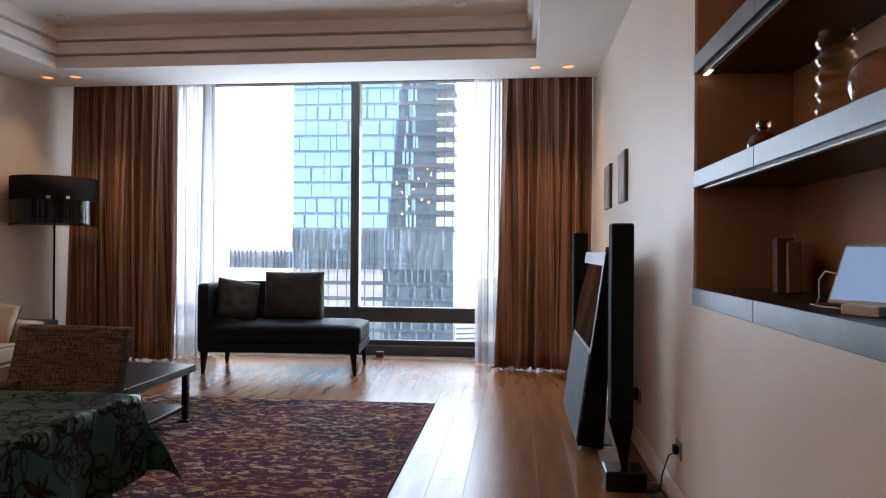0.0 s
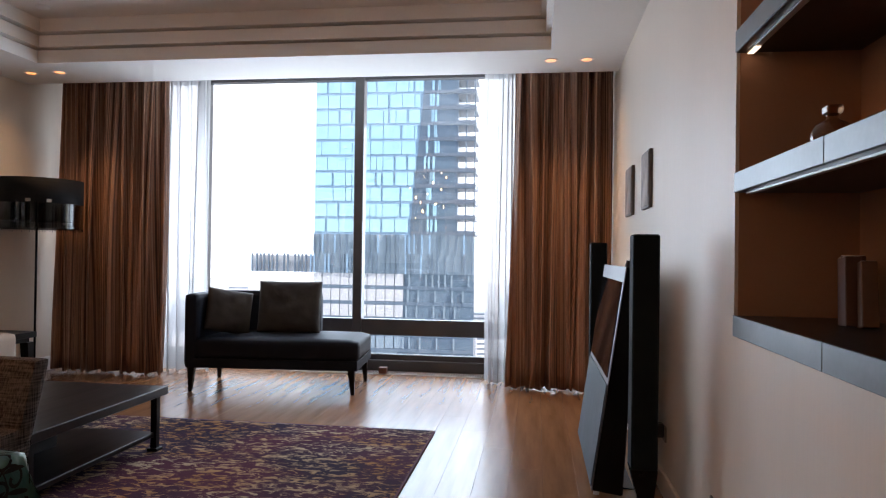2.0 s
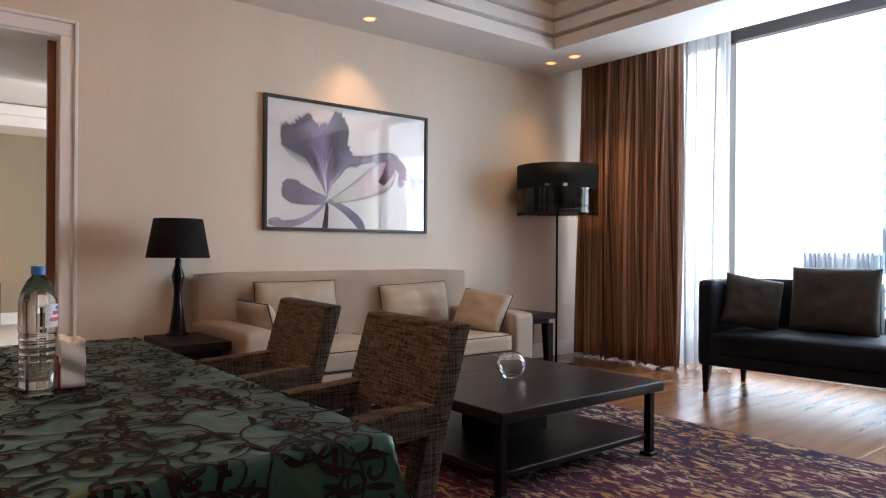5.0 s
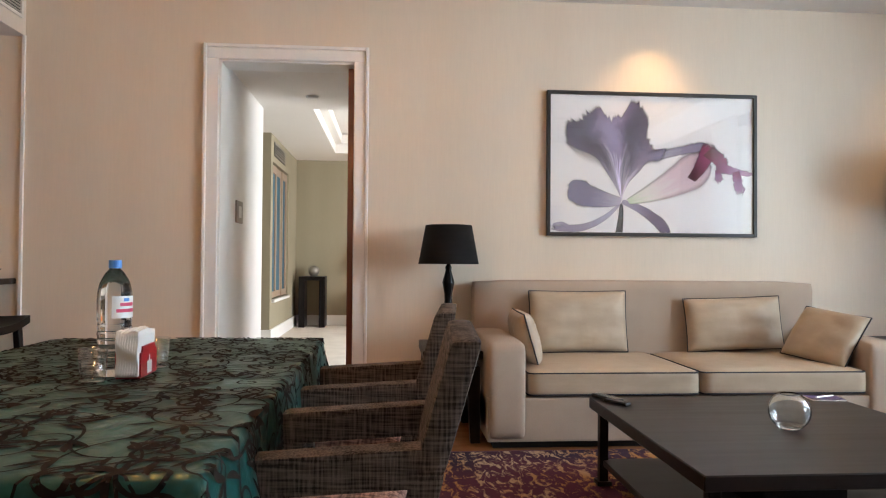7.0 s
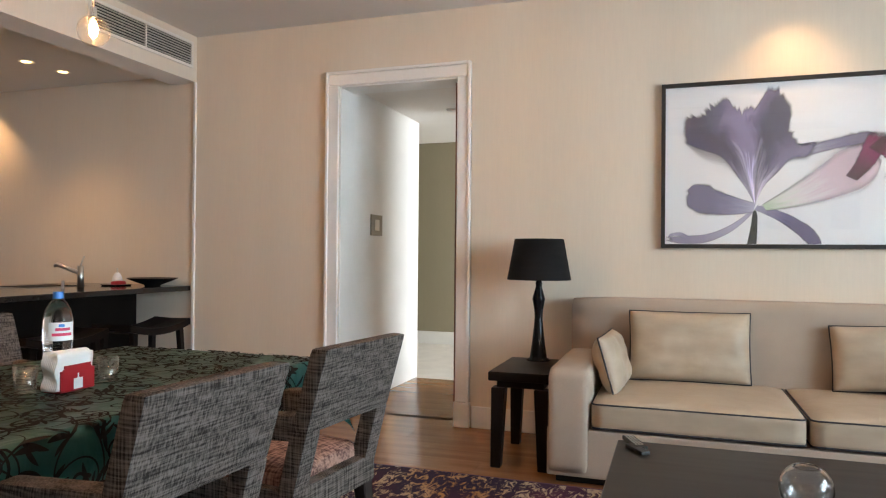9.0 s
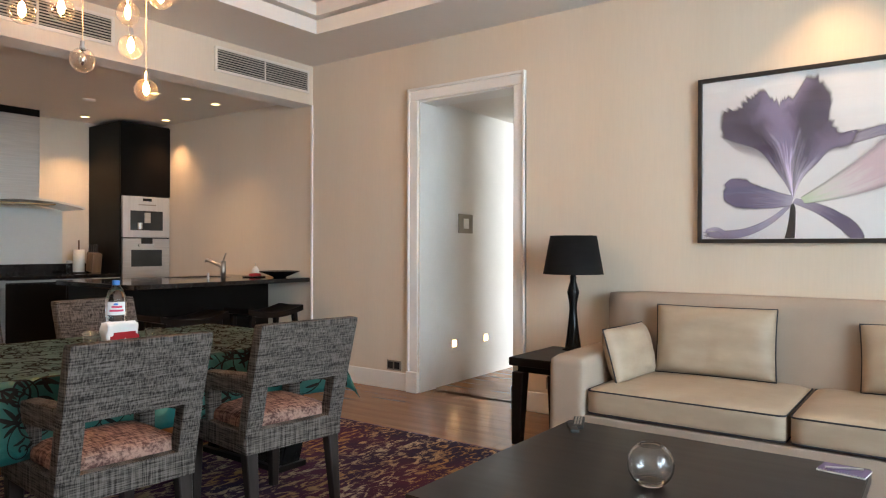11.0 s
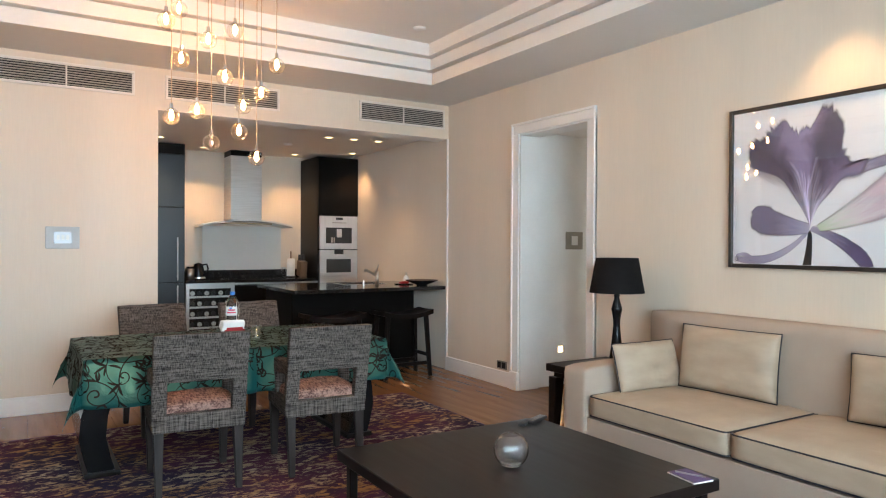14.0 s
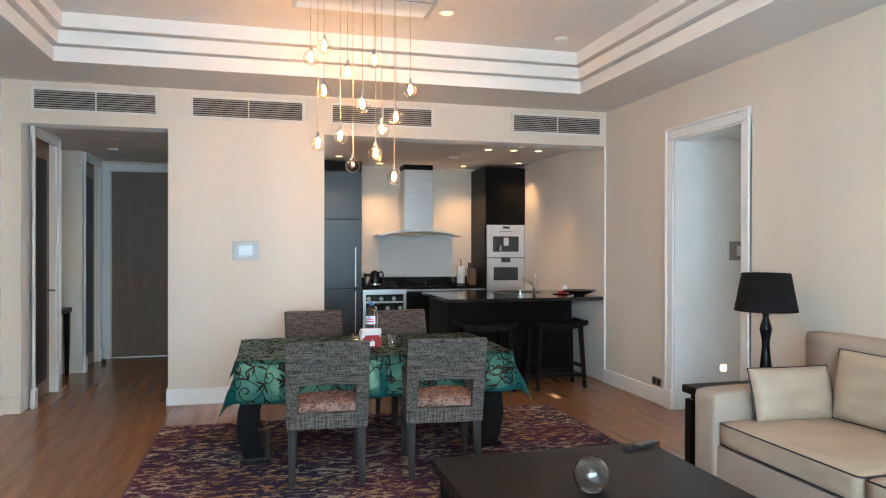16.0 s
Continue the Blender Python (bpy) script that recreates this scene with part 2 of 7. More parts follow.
M["nichewall"] = material("niche_lining", (0.49, 0.275, 0.175), (0.45, 0.25, 0.155), rough=0.75, scale=2, fine=80, dirt=0.05)
M["amber"] = clear("amber_glass", (0.985, 0.93, 0.84), 0.05)
M["smoke"] = clear("smoked_glass", (0.80, 0.64, 0.50), 0.1)
M["pane"] = clear("window_glass", (0.94, 0.97, 0.97), 0.12)
M["globe"] = clear("globe_glass", (0.97, 0.95, 0.92), 0.1)


def seeded(m, amount):
    """Bubbles in the glass that scatter a little of the light that passes."""
    nt = m.node_tree
    out = nt.nodes["Material Output"]
    old = out.inputs[0].links[0].from_socket
    sc, mx, n, r = (nt.nodes.new(k) for k in ("ShaderNodeBsdfTranslucent", "ShaderNodeMixShader", "ShaderNodeTexNoise", "ShaderNodeMapRange"))
    sc.inputs[0].default_value = (0.9, 0.85, 0.78, 1)
    n.inputs["Scale"].default_value = 60
    r.inputs["From Min"].default_value, r.inputs["From Max"].default_value = 0.4, 0.7
    r.inputs["To Min"].default_value, r.inputs["To Max"].default_value = amount * 0.4, amount * 2.2
    nt.links.new(n.outputs[0], r.inputs[0])
    nt.links.new(r.outputs[0], mx.inputs[0])
    nt.links.new(old, mx.inputs[1])
    nt.links.new(sc.outputs[0], mx.inputs[2])
    nt.links.new(mx.outputs[0], out.inputs[0])


seeded(M["globe"], 0.014)
M["orb"] = solid_glass("crystal")
M["bottle"] = clear("bottle_plastic", (0.93, 0.96, 0.98), 0.12)
M["waterbody"] = solid_glass("water_filled_plastic", (0.96, 0.98, 1.0), 1.33)
M["tumbler"] = clear("tumbler_glass", (0.98, 0.99, 0.99), 0.3)
M["blue"] = material("blue_cap", (0.05, 0.22, 0.62), (0.06, 0.25, 0.66), rough=0.4, scale=8, fine=60, dirt=0.05)
M["paper"] = material("white_paper", (0.82, 0.80, 0.76), (0.78, 0.76, 0.72), rough=0.85, scale=8, fine=80, dirt=0.04)
M["red"] = material("red_plastic", (0.36, 0.014, 0.02), (0.42, 0.02, 0.026), rough=0.3, scale=6, fine=60, dirt=0.05)
M["pink"] = material("label_red_print", (0.62, 0.05, 0.12), (0.66, 0.06, 0.14), rough=0.5, scale=6, fine=60, dirt=0.05)
M["white"] = material("white_plastic", (0.80, 0.80, 0.79), (0.77, 0.77, 0.76), rough=0.35, scale=6, fine=60, dirt=0.03)
M["switch"] = material("switch_plate", (0.28, 0.25, 0.21), (0.31, 0.28, 0.24), rough=0.35, metal=0.5, scale=6, fine=60, dirt=0.05)
M["print"] = material("print_paper", (0.88, 0.88, 0.895), (0.90, 0.89, 0.90), rough=0.55, scale=1.5, fine=40, dirt=0.01)
M["frameblack"] = material("black_picture_frame", (0.016, 0.014, 0.013), (0.022, 0.019, 0.017), rough=0.4, scale=5, fine=60, dirt=0.1)
M["cable"] = material("black_cable", (0.012, 0.012, 0.012), (0.016, 0.016, 0.016), rough=0.5, scale=9, fine=60, dirt=0.05)
M["orange"] = glowing("orange_lampshade", (1.0, 0.24, 0.04), 0.16, 0.2)
M["orange"].node_tree.nodes["Principled BSDF"].inputs["Base Color"].default_value = (0.5, 0.13, 0.03, 1)
M["filament"] = glowing("filament", (1.0, 0.46, 0.15), 56.0)
M["lampdisc"] = glowing("downlight_lens", (1.0, 0.36, 0.08), 0.7)
M["kitdisc"] = glowing("kitchen_downlight_lens", (1.0, 0.66, 0.28), 1.4)
M["steplight"] = glowing("step_light_lens", (1.0, 0.60, 0.26), 4.0)
M["ledstrip"] = glowing("led_strip", (1.0, 0.80, 0.55), 0.9)
M["tablet"] = glowing("tablet_screen", (0.36, 0.60, 0.92), 0.24, 0.03)
M["panelplate"] = material("panel_plate", (0.40, 0.43, 0.44), (0.43, 0.46, 0.47), rough=0.4, scale=5, fine=60, dirt=0.05)
M["panelscreen"] = glowing("touch_panel_screen", (0.75, 0.88, 1.0), 0.17, 0.05)
M["ovenglass"] = material("oven_window", (0.02, 0.022, 0.022), (0.03, 0.033, 0.032), rough=0.07, scale=3, fine=60, dirt=0.1)
M["brass"] = material("underlit_hood_edge", (0.42, 0.30, 0.14), (0.38, 0.27, 0.13), rough=0.3, metal=0.9, scale=4, fine=60, dirt=0.05)
M["screenframe"] = material("screen_frame_wood", (0.33, 0.23, 0.16), (0.28, 0.19, 0.13), rough=0.5, scale=3, stretch=(8, 8, 0.5), fine=40, dirt=0.1, spec=0.3)
M["bluegls"] = material("blue_screen_glass", (0.03, 0.085, 0.12), (0.045, 0.115, 0.16), rough=0.6, spec=0.15, scale=2, stretch=(1, 1, 0.15), fine=40, dirt=0.06)


def floor_wood():
    m = material("floor_plank_wood", (0.29, 0.138, 0.062), (0.21, 0.094, 0.041), rough=0.25, spec=0.45, scale=2.2, stretch=(7, 0.6, 1), fine=30, dirt=0.10, rough_var=0.05)
    nt, b = nodes_of(m)
    info = nt.nodes.new("ShaderNodeObjectInfo")
    mr = nt.nodes.new("ShaderNodeMapRange")
    mr.inputs["To Min"].default_value, mr.inputs["To Max"].default_value = 0.95, 1.05
    nt.links.new(info.outputs["Random"], mr.inputs[0])
    mx = nt.nodes.new("ShaderNodeMix")
    mx.data_type, mx.blend_type = "RGBA", "MULTIPLY"
    mx.inputs["Factor"].default_value = 1.0
    old = b.inputs["Base Color"].links[0].from_socket
    nt.links.new(old, mx.inputs["A"])
    nt.links.new(mr.outputs[0], mx.inputs["B"])
    nt.links.new(mx.outputs["Result"], b.inputs["Base Color"])
    return m


M["floor"] = floor_wood()


def rug_wool():
    m = material("purple_gold_rug", (0.088, 0.029, 0.053), (0.034, 0.025, 0.048), spec=0.05, rough=0.95, contrast=(0.44, 0.58), scale=1.1, fine=300, dirt=0.2, bump=0.5)
    nt, b = nodes_of(m)
    tc = nt.nodes.new("ShaderNodeTexCoord")
    mp = nt.nodes.new("ShaderNodeMapping")
    mp.inputs["Scale"].default_value = (0.75, 1.5, 1)
    nt.links.new(tc.outputs["Object"], mp.inputs[0])
    n1 = nt.nodes.new("ShaderNodeTexNoise")
    n1.inputs["Scale"].default_value, n1.inputs["Detail"].default_value, n1.inputs["Roughness"].default_value, n1.inputs["Distortion"].default_value = 15.0, 6, 0.66, 1.0
    n2 = nt.nodes.new("ShaderNodeTexNoise")
    n2.inputs["Scale"].default_value, n2.inputs["Detail"].default_value = 1.5, 2
    for n in (n1, n2):
        nt.links.new(mp.outputs[0], n.inputs["Vector"])
    # worn motif: gold where the fine noise is high
    r1 = nt.nodes.new("ShaderNodeValToRGB")
    r1.color_ramp.elements[0].position, r1.color_ramp.elements[1].position = 0.508, 0.592
    nt.links.new(n1.outputs[0], r1.inputs[0])
    r2 = nt.nodes.new("ShaderNodeValToRGB")
    r2.color_ramp.elements[0].position, r2.color_ramp.elements[1].position = 0.4, 0.62
    r2.color_ramp.elements[0].color, r2.color_ramp.elements[1].color = (0.38, 0.20, 0.08, 1), (0.46, 0.36, 0.25, 1)
    nt.links.new(n2.outputs[0], r2.inputs[0])
    base = b.inputs["Base Color"].links[0].from_socket
    mx = nt.nodes.new("ShaderNodeMix")
    mx.data_type = "RGBA"
    nt.links.new(r1.outputs[0], mx.inputs["Factor"])
    nt.links.new(base, mx.inputs["A"])
    nt.links.new(r2.outputs[0], mx.inputs["B"])
    nt.links.new(mx.outputs["Result"], b.inputs["Base Color"])
    return m


M["rug"] = rug_wool()


def curtain_cloth():
    m = material("striped_curtain", (0.3, 0.2, 0.13), None, rough=0.55, scale=4, fine=200, dirt=0.05)
    nt, b = nodes_of(m)
    uv = nt.nodes.new("ShaderNodeTexCoord")
    mp = nt.nodes.new("ShaderNodeMapping")
    mp.inputs["Scale"].default_value = (52, 0.05, 1)
    nt.links.new(uv.outputs["UV"], mp.inputs[0])
    n = nt.nodes.new("ShaderNodeTexNoise")
    n.inputs["Scale"].default_value, n.inputs["Detail"].default_value = 1.6, 1.5
    nt.links.new(mp.outputs[0], n.inputs["Vector"])
    r = nt.nodes.new("ShaderNodeValToRGB")
    e = r.color_ramp.elements
    e[0].position, e[0].color = 0.33, (0.066, 0.031, 0.018, 1)
    e[1].position, e[1].color = 0.66, (0.50, 0.345, 0.25, 1)
    for p, c in ((0.42, (0.16, 0.075, 0.046, 1)), (0.45, (0.46, 0.25, 0.16, 1)), (0.50, (0.34, 0.175, 0.112, 1)), (0.53, (0.10, 0.047, 0.03, 1)), (0.57, (0.31, 0.165, 0.107, 1))):
        k = e.new(p)
        k.color = c
    nt.links.new(n.outputs[0], r.inputs[0])
    nt.links.new(r.outputs[0], b.inputs["Base Color"])
    return m


M["curtain"] = curtain_cloth()


def sheer_cloth():
    m = bpy.data.materials.new("white_sheer")
    m.use_nodes = True
    nt = m.node_tree
    nt.nodes.remove(nt.nodes["Principled BSDF"])
    out = nt.nodes["Material Output"]
    tr, tl, df, a, c = (nt.nodes.new(n) for n in ("ShaderNodeBsdfTransparent", "ShaderNodeBsdfTranslucent", "ShaderNodeBsdfDiffuse", "ShaderNodeMixShader", "ShaderNodeMixShader"))
    tl.inputs[0].default_value = df.inputs[0].default_value = (0.52, 0.52, 0.52, 1)
    a.inputs[0].default_value, c.inputs[0].default_value = 0.42, 0.76
    nt.links.new(tl.outputs[0], a.inputs[1])
    nt.links.new(df.outputs[0], a.inputs[2])
    nt.links.new(tr.outputs[0], c.inputs[1])
    nt.links.new(a.outputs[0], c.inputs[2])
    nt.links.new(c.outputs[0], out.inputs[0])
    return m


M["sheer"] = sheer_cloth()


def cloth_green():
    m = material("green_satin_tablecloth", (0.003, 0.050, 0.050), (0.005, 0.062, 0.060), rough=0.36, scale=5, fine=200, dirt=0.10, rough_var=0.06, spec=0.6)
    nt, b = nodes_of(m)
    b.inputs["Specular Tint"].default_value = (0.78, 1.0, 0.55, 1)
    b.inputs["Sheen Weight"].default_value, b.inputs["Sheen Roughness"].default_value = 0.05, 0.3
    b.inputs["Sheen Tint"].default_value = (0.42, 0.46, 0.09, 1)
    tc = nt.nodes.new("ShaderNodeTexCoord")
    n = nt.nodes.new("ShaderNodeTexNoise")
    n.inputs["Scale"].default_value, n.inputs["Detail"].default_value, n.inputs["Distortion"].default_value = 9.0, 3, 0.8
    nt.links.new(tc.outputs["UV"], n.inputs["Vector"])
    bp = nt.nodes.new("ShaderNodeBump")
    bp.inputs["Strength"].default_value, bp.inputs["Distance"].default_value = 0.45, 0.02
    nt.links.new(n.outputs[0], bp.inputs["Height"])
    nt.links.new(bp.outputs[0], b.inputs["Normal"])
    return m


M["flock"] = material("dark_flocking", (0.014, 0.009, 0.007), (0.022, 0.014, 0.010), rough=0.9, scale=30, fine=300, dirt=0.25, spec=0.12)
M["cloth"] = cloth_green()


def petal_ink(name, c1, c2, c3, side_fade=0.14):
    """Photographic print colours that run along a petal (UV u from root to tip)."""
    m = material(name, c1, c2, rough=0.5, scale=9, fine=40, dirt=0.02)
    nt, b = nodes_of(m)
    uv = nt.nodes.new("ShaderNodeTexCoord")
    sep = nt.nodes.new("ShaderNodeSeparateXYZ")
    nt.links.new(uv.outputs["UV"], sep.inputs[0])
    n = nt.nodes.new("ShaderNodeTexNoise")
    n.inputs["Scale"].default_value, n.inputs["Detail"].default_value = 3.0, 4
    mp = nt.nodes.new("ShaderNodeMapping")
    mp.inputs["Scale"].default_value = (1.0, 9, 1)
    nt.links.new(uv.outputs["UV"], mp.inputs[0])
    nt.links.new(mp.outputs[0], n.inputs["Vector"])
    ad = nt.nodes.new("ShaderNodeMath")
    ad.operation = "MULTIPLY_ADD"
    ad.inputs[1].default_value = 0.9
    nt.links.new(n.outputs[0], ad.inputs[0])
    nt.links.new(sep.outputs[0], ad.inputs[2])
    r = nt.nodes.new("ShaderNodeValToRGB")
    e = r.color_ramp.elements
    e[0].position, e[0].color = 0.35, rgb(c1)
    e[1].position, e[1].color = 1.25 / 1.3, rgb(c3)
    k = e.new(0.7)
    k.color = rgb(c2)
    nt.links.new(ad.outputs[0], r.inputs[0])
    nt.links.new(r.outputs[0], b.inputs["Base Color"])
    # the outline of the photographed petal fades into the paper
    edge, tip, both = (nt.nodes.new(k) for k in ("ShaderNodeMapRange", "ShaderNodeMapRange", "ShaderNodeMath"))
    pp = nt.nodes.new("ShaderNodeMath")
    pp.operation = "PINGPONG"
    pp.inputs[1].default_value = 0.5
    nt.links.new(sep.outputs[1], pp.inputs[0])
    edge.interpolation_type = tip.interpolation_type = "SMOOTHSTEP"
    edge.inputs["From Min"].default_value, edge.inputs["From Max"].default_value = 0.0, side_fade
    tip.inputs["From Min"].default_value, tip.inputs["From Max"].default_value = 1.0, 0.93
    nt.links.new(pp.outputs[0], edge.inputs[0])
    nt.links.new(sep.outputs[0], tip.inputs[0])
    both.operation = "MULTIPLY"
    nt.links.new(edge.outputs[0], both.inputs[0])
    nt.links.new(tip.outputs[0], both.inputs[1])
    nt.links.new(both.outputs[0], b.inputs["Alpha"])
    return m


M["petal"] = petal_ink("ink_violet", (0.48, 0.45, 0.58), (0.30, 0.27, 0.40), (0.13, 0.10, 0.20))
M["petalsoft"] = petal_ink("ink_violet_soft", (0.55, 0.52, 0.64), (0.33, 0.30, 0.43), (0.20, 0.18, 0.29))
M["petalpale"] = petal_ink("ink_lilac", (0.36, 0.33, 0.46), (0.50, 0.47, 0.60), (0.34, 0.31, 0.44))
M["petalruff"] = petal_ink("ink_grey_lilac", (0.60, 0.56, 0.62), (0.42, 0.38, 0.48), (0.25, 0.22, 0.32), 0.3)
M["petalgreen"] = petal_ink("ink_green_blush", (0.45, 0.62, 0.36), (0.80, 0.77, 0.75), (0.70, 0.54, 0.59), 0.22)
M["magenta"] = petal_ink("ink_magenta", (0.05, 0.003, 0.016), (0.12, 0.003, 0.026), (0.24, 0.014, 0.09))
M["magentapale"] = petal_ink("ink_magenta_frill", (0.14, 0.006, 0.045), (0.26, 0.04, 0.14), (0.42, 0.22, 0.38))
M["stem"] = material("ink_stem", (0.012, 0.016, 0.022), (0.02, 0.024, 0.03), rough=0.5, scale=5, fine=40, dirt=0.05)


def corolla_ink():
    """The trumpet: pale at the throat, dark in the lobes, with pale folds that run up from the throat."""
    m = petal_ink("ink_trumpet", (0.64, 0.61, 0.71), (0.42, 0.39, 0.51), (0.15, 0.13, 0.21), 0.03)
    nt, b = nodes_of(m)
    tc = nt.nodes.new("ShaderNodeTexCoord")
    n = nt.nodes.new("ShaderNodeTexNoise")
    n.inputs["Scale"].default_value, n.inputs["Detail"].default_value, n.inputs["Distortion"].default_value = 4.5, 3, 1.2
    nt.links.new(tc.outputs["UV"], n.inputs["Vector"])
    sep = nt.nodes.new("ShaderNodeSeparateXYZ")
    nt.links.new(tc.outputs["UV"], sep.inputs[0])
    ad = nt.nodes.new("ShaderNodeMath")
    ad.operation = "MULTIPLY_ADD"
    ad.inputs[1].default_value = 0.26
    nt.links.new(n.outputs[0], ad.inputs[0])
    nt.links.new(sep.outputs[1], ad.inputs[2])
    r = nt.nodes.new("ShaderNodeValToRGB")
    e = r.color_ramp.elements
    e[0].position, e[0].color = 0.10, (0.95, 0.93, 1.0, 1)
    e[1].position, e[1].color = 1.0, (1.7, 1.65, 1.6, 1)
    for p, c in ((0.26, 0.55), (0.36, 1.0), (0.46, 1.9), (0.58, 2.1), (0.66, 1.1), (0.74, 0.55), (0.86, 0.8)):
        k = e.new(p)
        k.color = (c, c * 0.98, c, 1)
    nt.links.new(ad.outputs[0], r.inputs[0])
    mx = nt.nodes.new("ShaderNodeMix")
    mx.data_type, mx.blend_type = "RGBA", "MULTIPLY"
    mx.inputs["Factor"].default_value = 1.0
    nt.links.new(b.inputs["Base Color"].links[0].from_socket, mx.inputs["A"])
    nt.links.new(r.outputs[0], mx.inputs["B"])
    nt.links.new(mx.outputs["Result"], b.inputs["Base Color"])
    return m


M["corolla"] = corolla_ink()


def wrinkled(m, scale, stretch, depth):
    """Soft creases at hand scale over an upholstery cloth."""
    nt, b = nodes_of(m)
    tc = nt.nodes.new("ShaderNodeTexCoord")
    mp = nt.nodes.new("ShaderNodeMapping")
    mp.inputs["Scale"].default_value = stretch
    n = nt.nodes.new("ShaderNodeTexNoise")
    n.inputs["Scale"].default_value, n.inputs["Detail"].default_value, n.inputs["Distortion"].default_value = scale, 2.5, 0.7
    bp = nt.nodes.new("ShaderNodeBump")
    bp.inputs["Strength"].default_value, bp.inputs["Distance"].default_value = 0.6, depth
    nt.links.new(tc.outputs["Object"], mp.inputs[0])
    nt.links.new(mp.outputs[0], n.inputs["Vector"])
    nt.links.new(n.outputs[0], bp.inputs["Height"])
    nt.links.new(b.inputs["Normal"].links[0].from_socket, bp.inputs["Normal"])
    nt.links.new(bp.outputs[0], b.inputs["Normal"])


wrinkled(M["satin"], 4.0, (1.6, 1.6, 0.8), 0.009)
wrinkled(M["greycush"], 7.0, (1.2, 1.2, 1.0), 0.015)
wrinkled(M["sofa"], 2.5, (1, 1, 1), 0.01)

# ---- helpers for building ----


def part(name, bm, mat, parent=None, label="", smooth=False, m=None):
    """Links a bmesh as one mesh object, under a thing or a part where one is given."""
    me = bpy.data.meshes.new(name)
    bm.to_mesh(me)
    bm.free()
    me.materials.append(M[mat] if isinstance(mat, str) else mat)
    if smooth:
        for p in me.polygons:
            p.use_smooth = True
    ob = new(name, me)
    if parent is not None:
        ob.parent = parent
    if m is not None:
        ob.matrix_basis = m
    if label:
        ob["label"] = label
    return ob


def thing(name, label, category, m=None, group="", kind=""):
    ob = new(name)
    ob.empty_display_size = 0.1
    if m is not None:
        ob.matrix_basis = m
    return tagged(ob, label, category, group, kind)


def structure(name, bm, mat, label="", smooth=False):
    return tagged(part(name, bm, mat, None, label, smooth), kind="structure")


def box(x0, x1, y0, y1, z0, z1, b=0.0, seg=2, bm=None):
    bm = bm or bmesh.new()
    made = bmesh.ops.create_cube(bm, size=1.0)["verts"]
    for v in made:
        v.co = Vector(((x0 + x1) / 2 + v.co.x * (x1 - x0), (y0 + y1) / 2 + v.co.y * (y1 - y0), (z0 + z1) / 2 + v.co.z * (z1 - z0)))
    if b:
        edges = list({e for v in made for e in v.link_edges})
        bmesh.ops.bevel(bm, geom=edges, offset=b, segments=seg, profile=0.7, affect="EDGES")
    return bm


def cyl(r0, r1, z0, z1, n=24, x=0.0, y=0.0, bm=None):
    bm = bm or bmesh.new()
    made = bmesh.ops.create_cone(bm, cap_ends=True, segments=n, radius1=r0, radius2=r1, depth=z1 - z0)["verts"]
    bmesh.ops.translate(bm, verts=made, vec=(x, y, (z0 + z1) / 2))
    return bm


def lathe(profile, n=32, bm=None):
    """Turns (radius, height) pairs round the upright axis."""
    bm = bm or bmesh.new()
    rings = []
    for r, z in profile:
        rings.append([bm.verts.new((max(r, 1e-4) * math.cos(2 * math.pi * k / n), max(r, 1e-4) * math.sin(2 * math.pi * k / n), z)) for k in range(n)])
    for a, c in zip(rings, rings[1:]):
        for k in range(n):
            bm.faces.new((a[k], a[(k + 1) % n], c[(k + 1) % n], c[k]))
    return bm


def tube(points, r, n=8, closed=False, bm=None):
    """A round cord along a list of points."""
    bm = bm or bmesh.new()
    pts = [Vector(p) for p in points]
    rings = []
    for k, p in enumerate(pts):
        a = pts[k - 1] if (k or closed) else p
        c = pts[(k + 1) % len(pts)] if (k < len(pts) - 1 or closed) else p
        d = (c - a).normalized()
        u = d.orthogonal().normalized() if k == 0 else (u - d * u.dot(d)).normalized()
        w = d.cross(u)
        rings.append([bm.verts.new(p + r * (math.cos(2 * math.pi * q / n) * u + math.sin(2 * math.pi * q / n) * w)) for q in range(n)])
    pairs = list(zip(rings, rings[1:])) + ([(rings[-1], rings[0])] if closed else [])
    for a, c in pairs:
        for q in range(n):
            bm.faces.new((a[q], a[(q + 1) % n], c[(q + 1) % n], c[q]))
    if not closed:
        bm.faces.new(rings[0][::-1])
        bm.faces.new(rings[-1])
    return bm


def tapered(x0, x1, y0, y1, z0, z1, k=0.6, dx=0.0, dy=0.0, bm=None):
    """A square leg, narrower at its foot, that may splay."""
    bm = bm or bmesh.new()
    made = bmesh.ops.create_cube(bm, size=1.0)["verts"]
    cx, cy = (x0 + x1) / 2, (y0 + y1) / 2
    for v in made:
        f = 1.0 if v.co.z > 0 else k
        ox, oy = (0, 0) if v.co.z > 0 else (dx, dy)
        v.co = Vector((cx + ox + v.co.x * (x1 - x0) * f, cy + oy + v.co.y * (y1 - y0) * f, z0 if v.co.z < 0 else z1))
    bmesh.ops.bevel(bm, geom=list({e for v in made for e in v.link_edges}), offset=0.004, segments=1, affect="EDGES")
    return bm


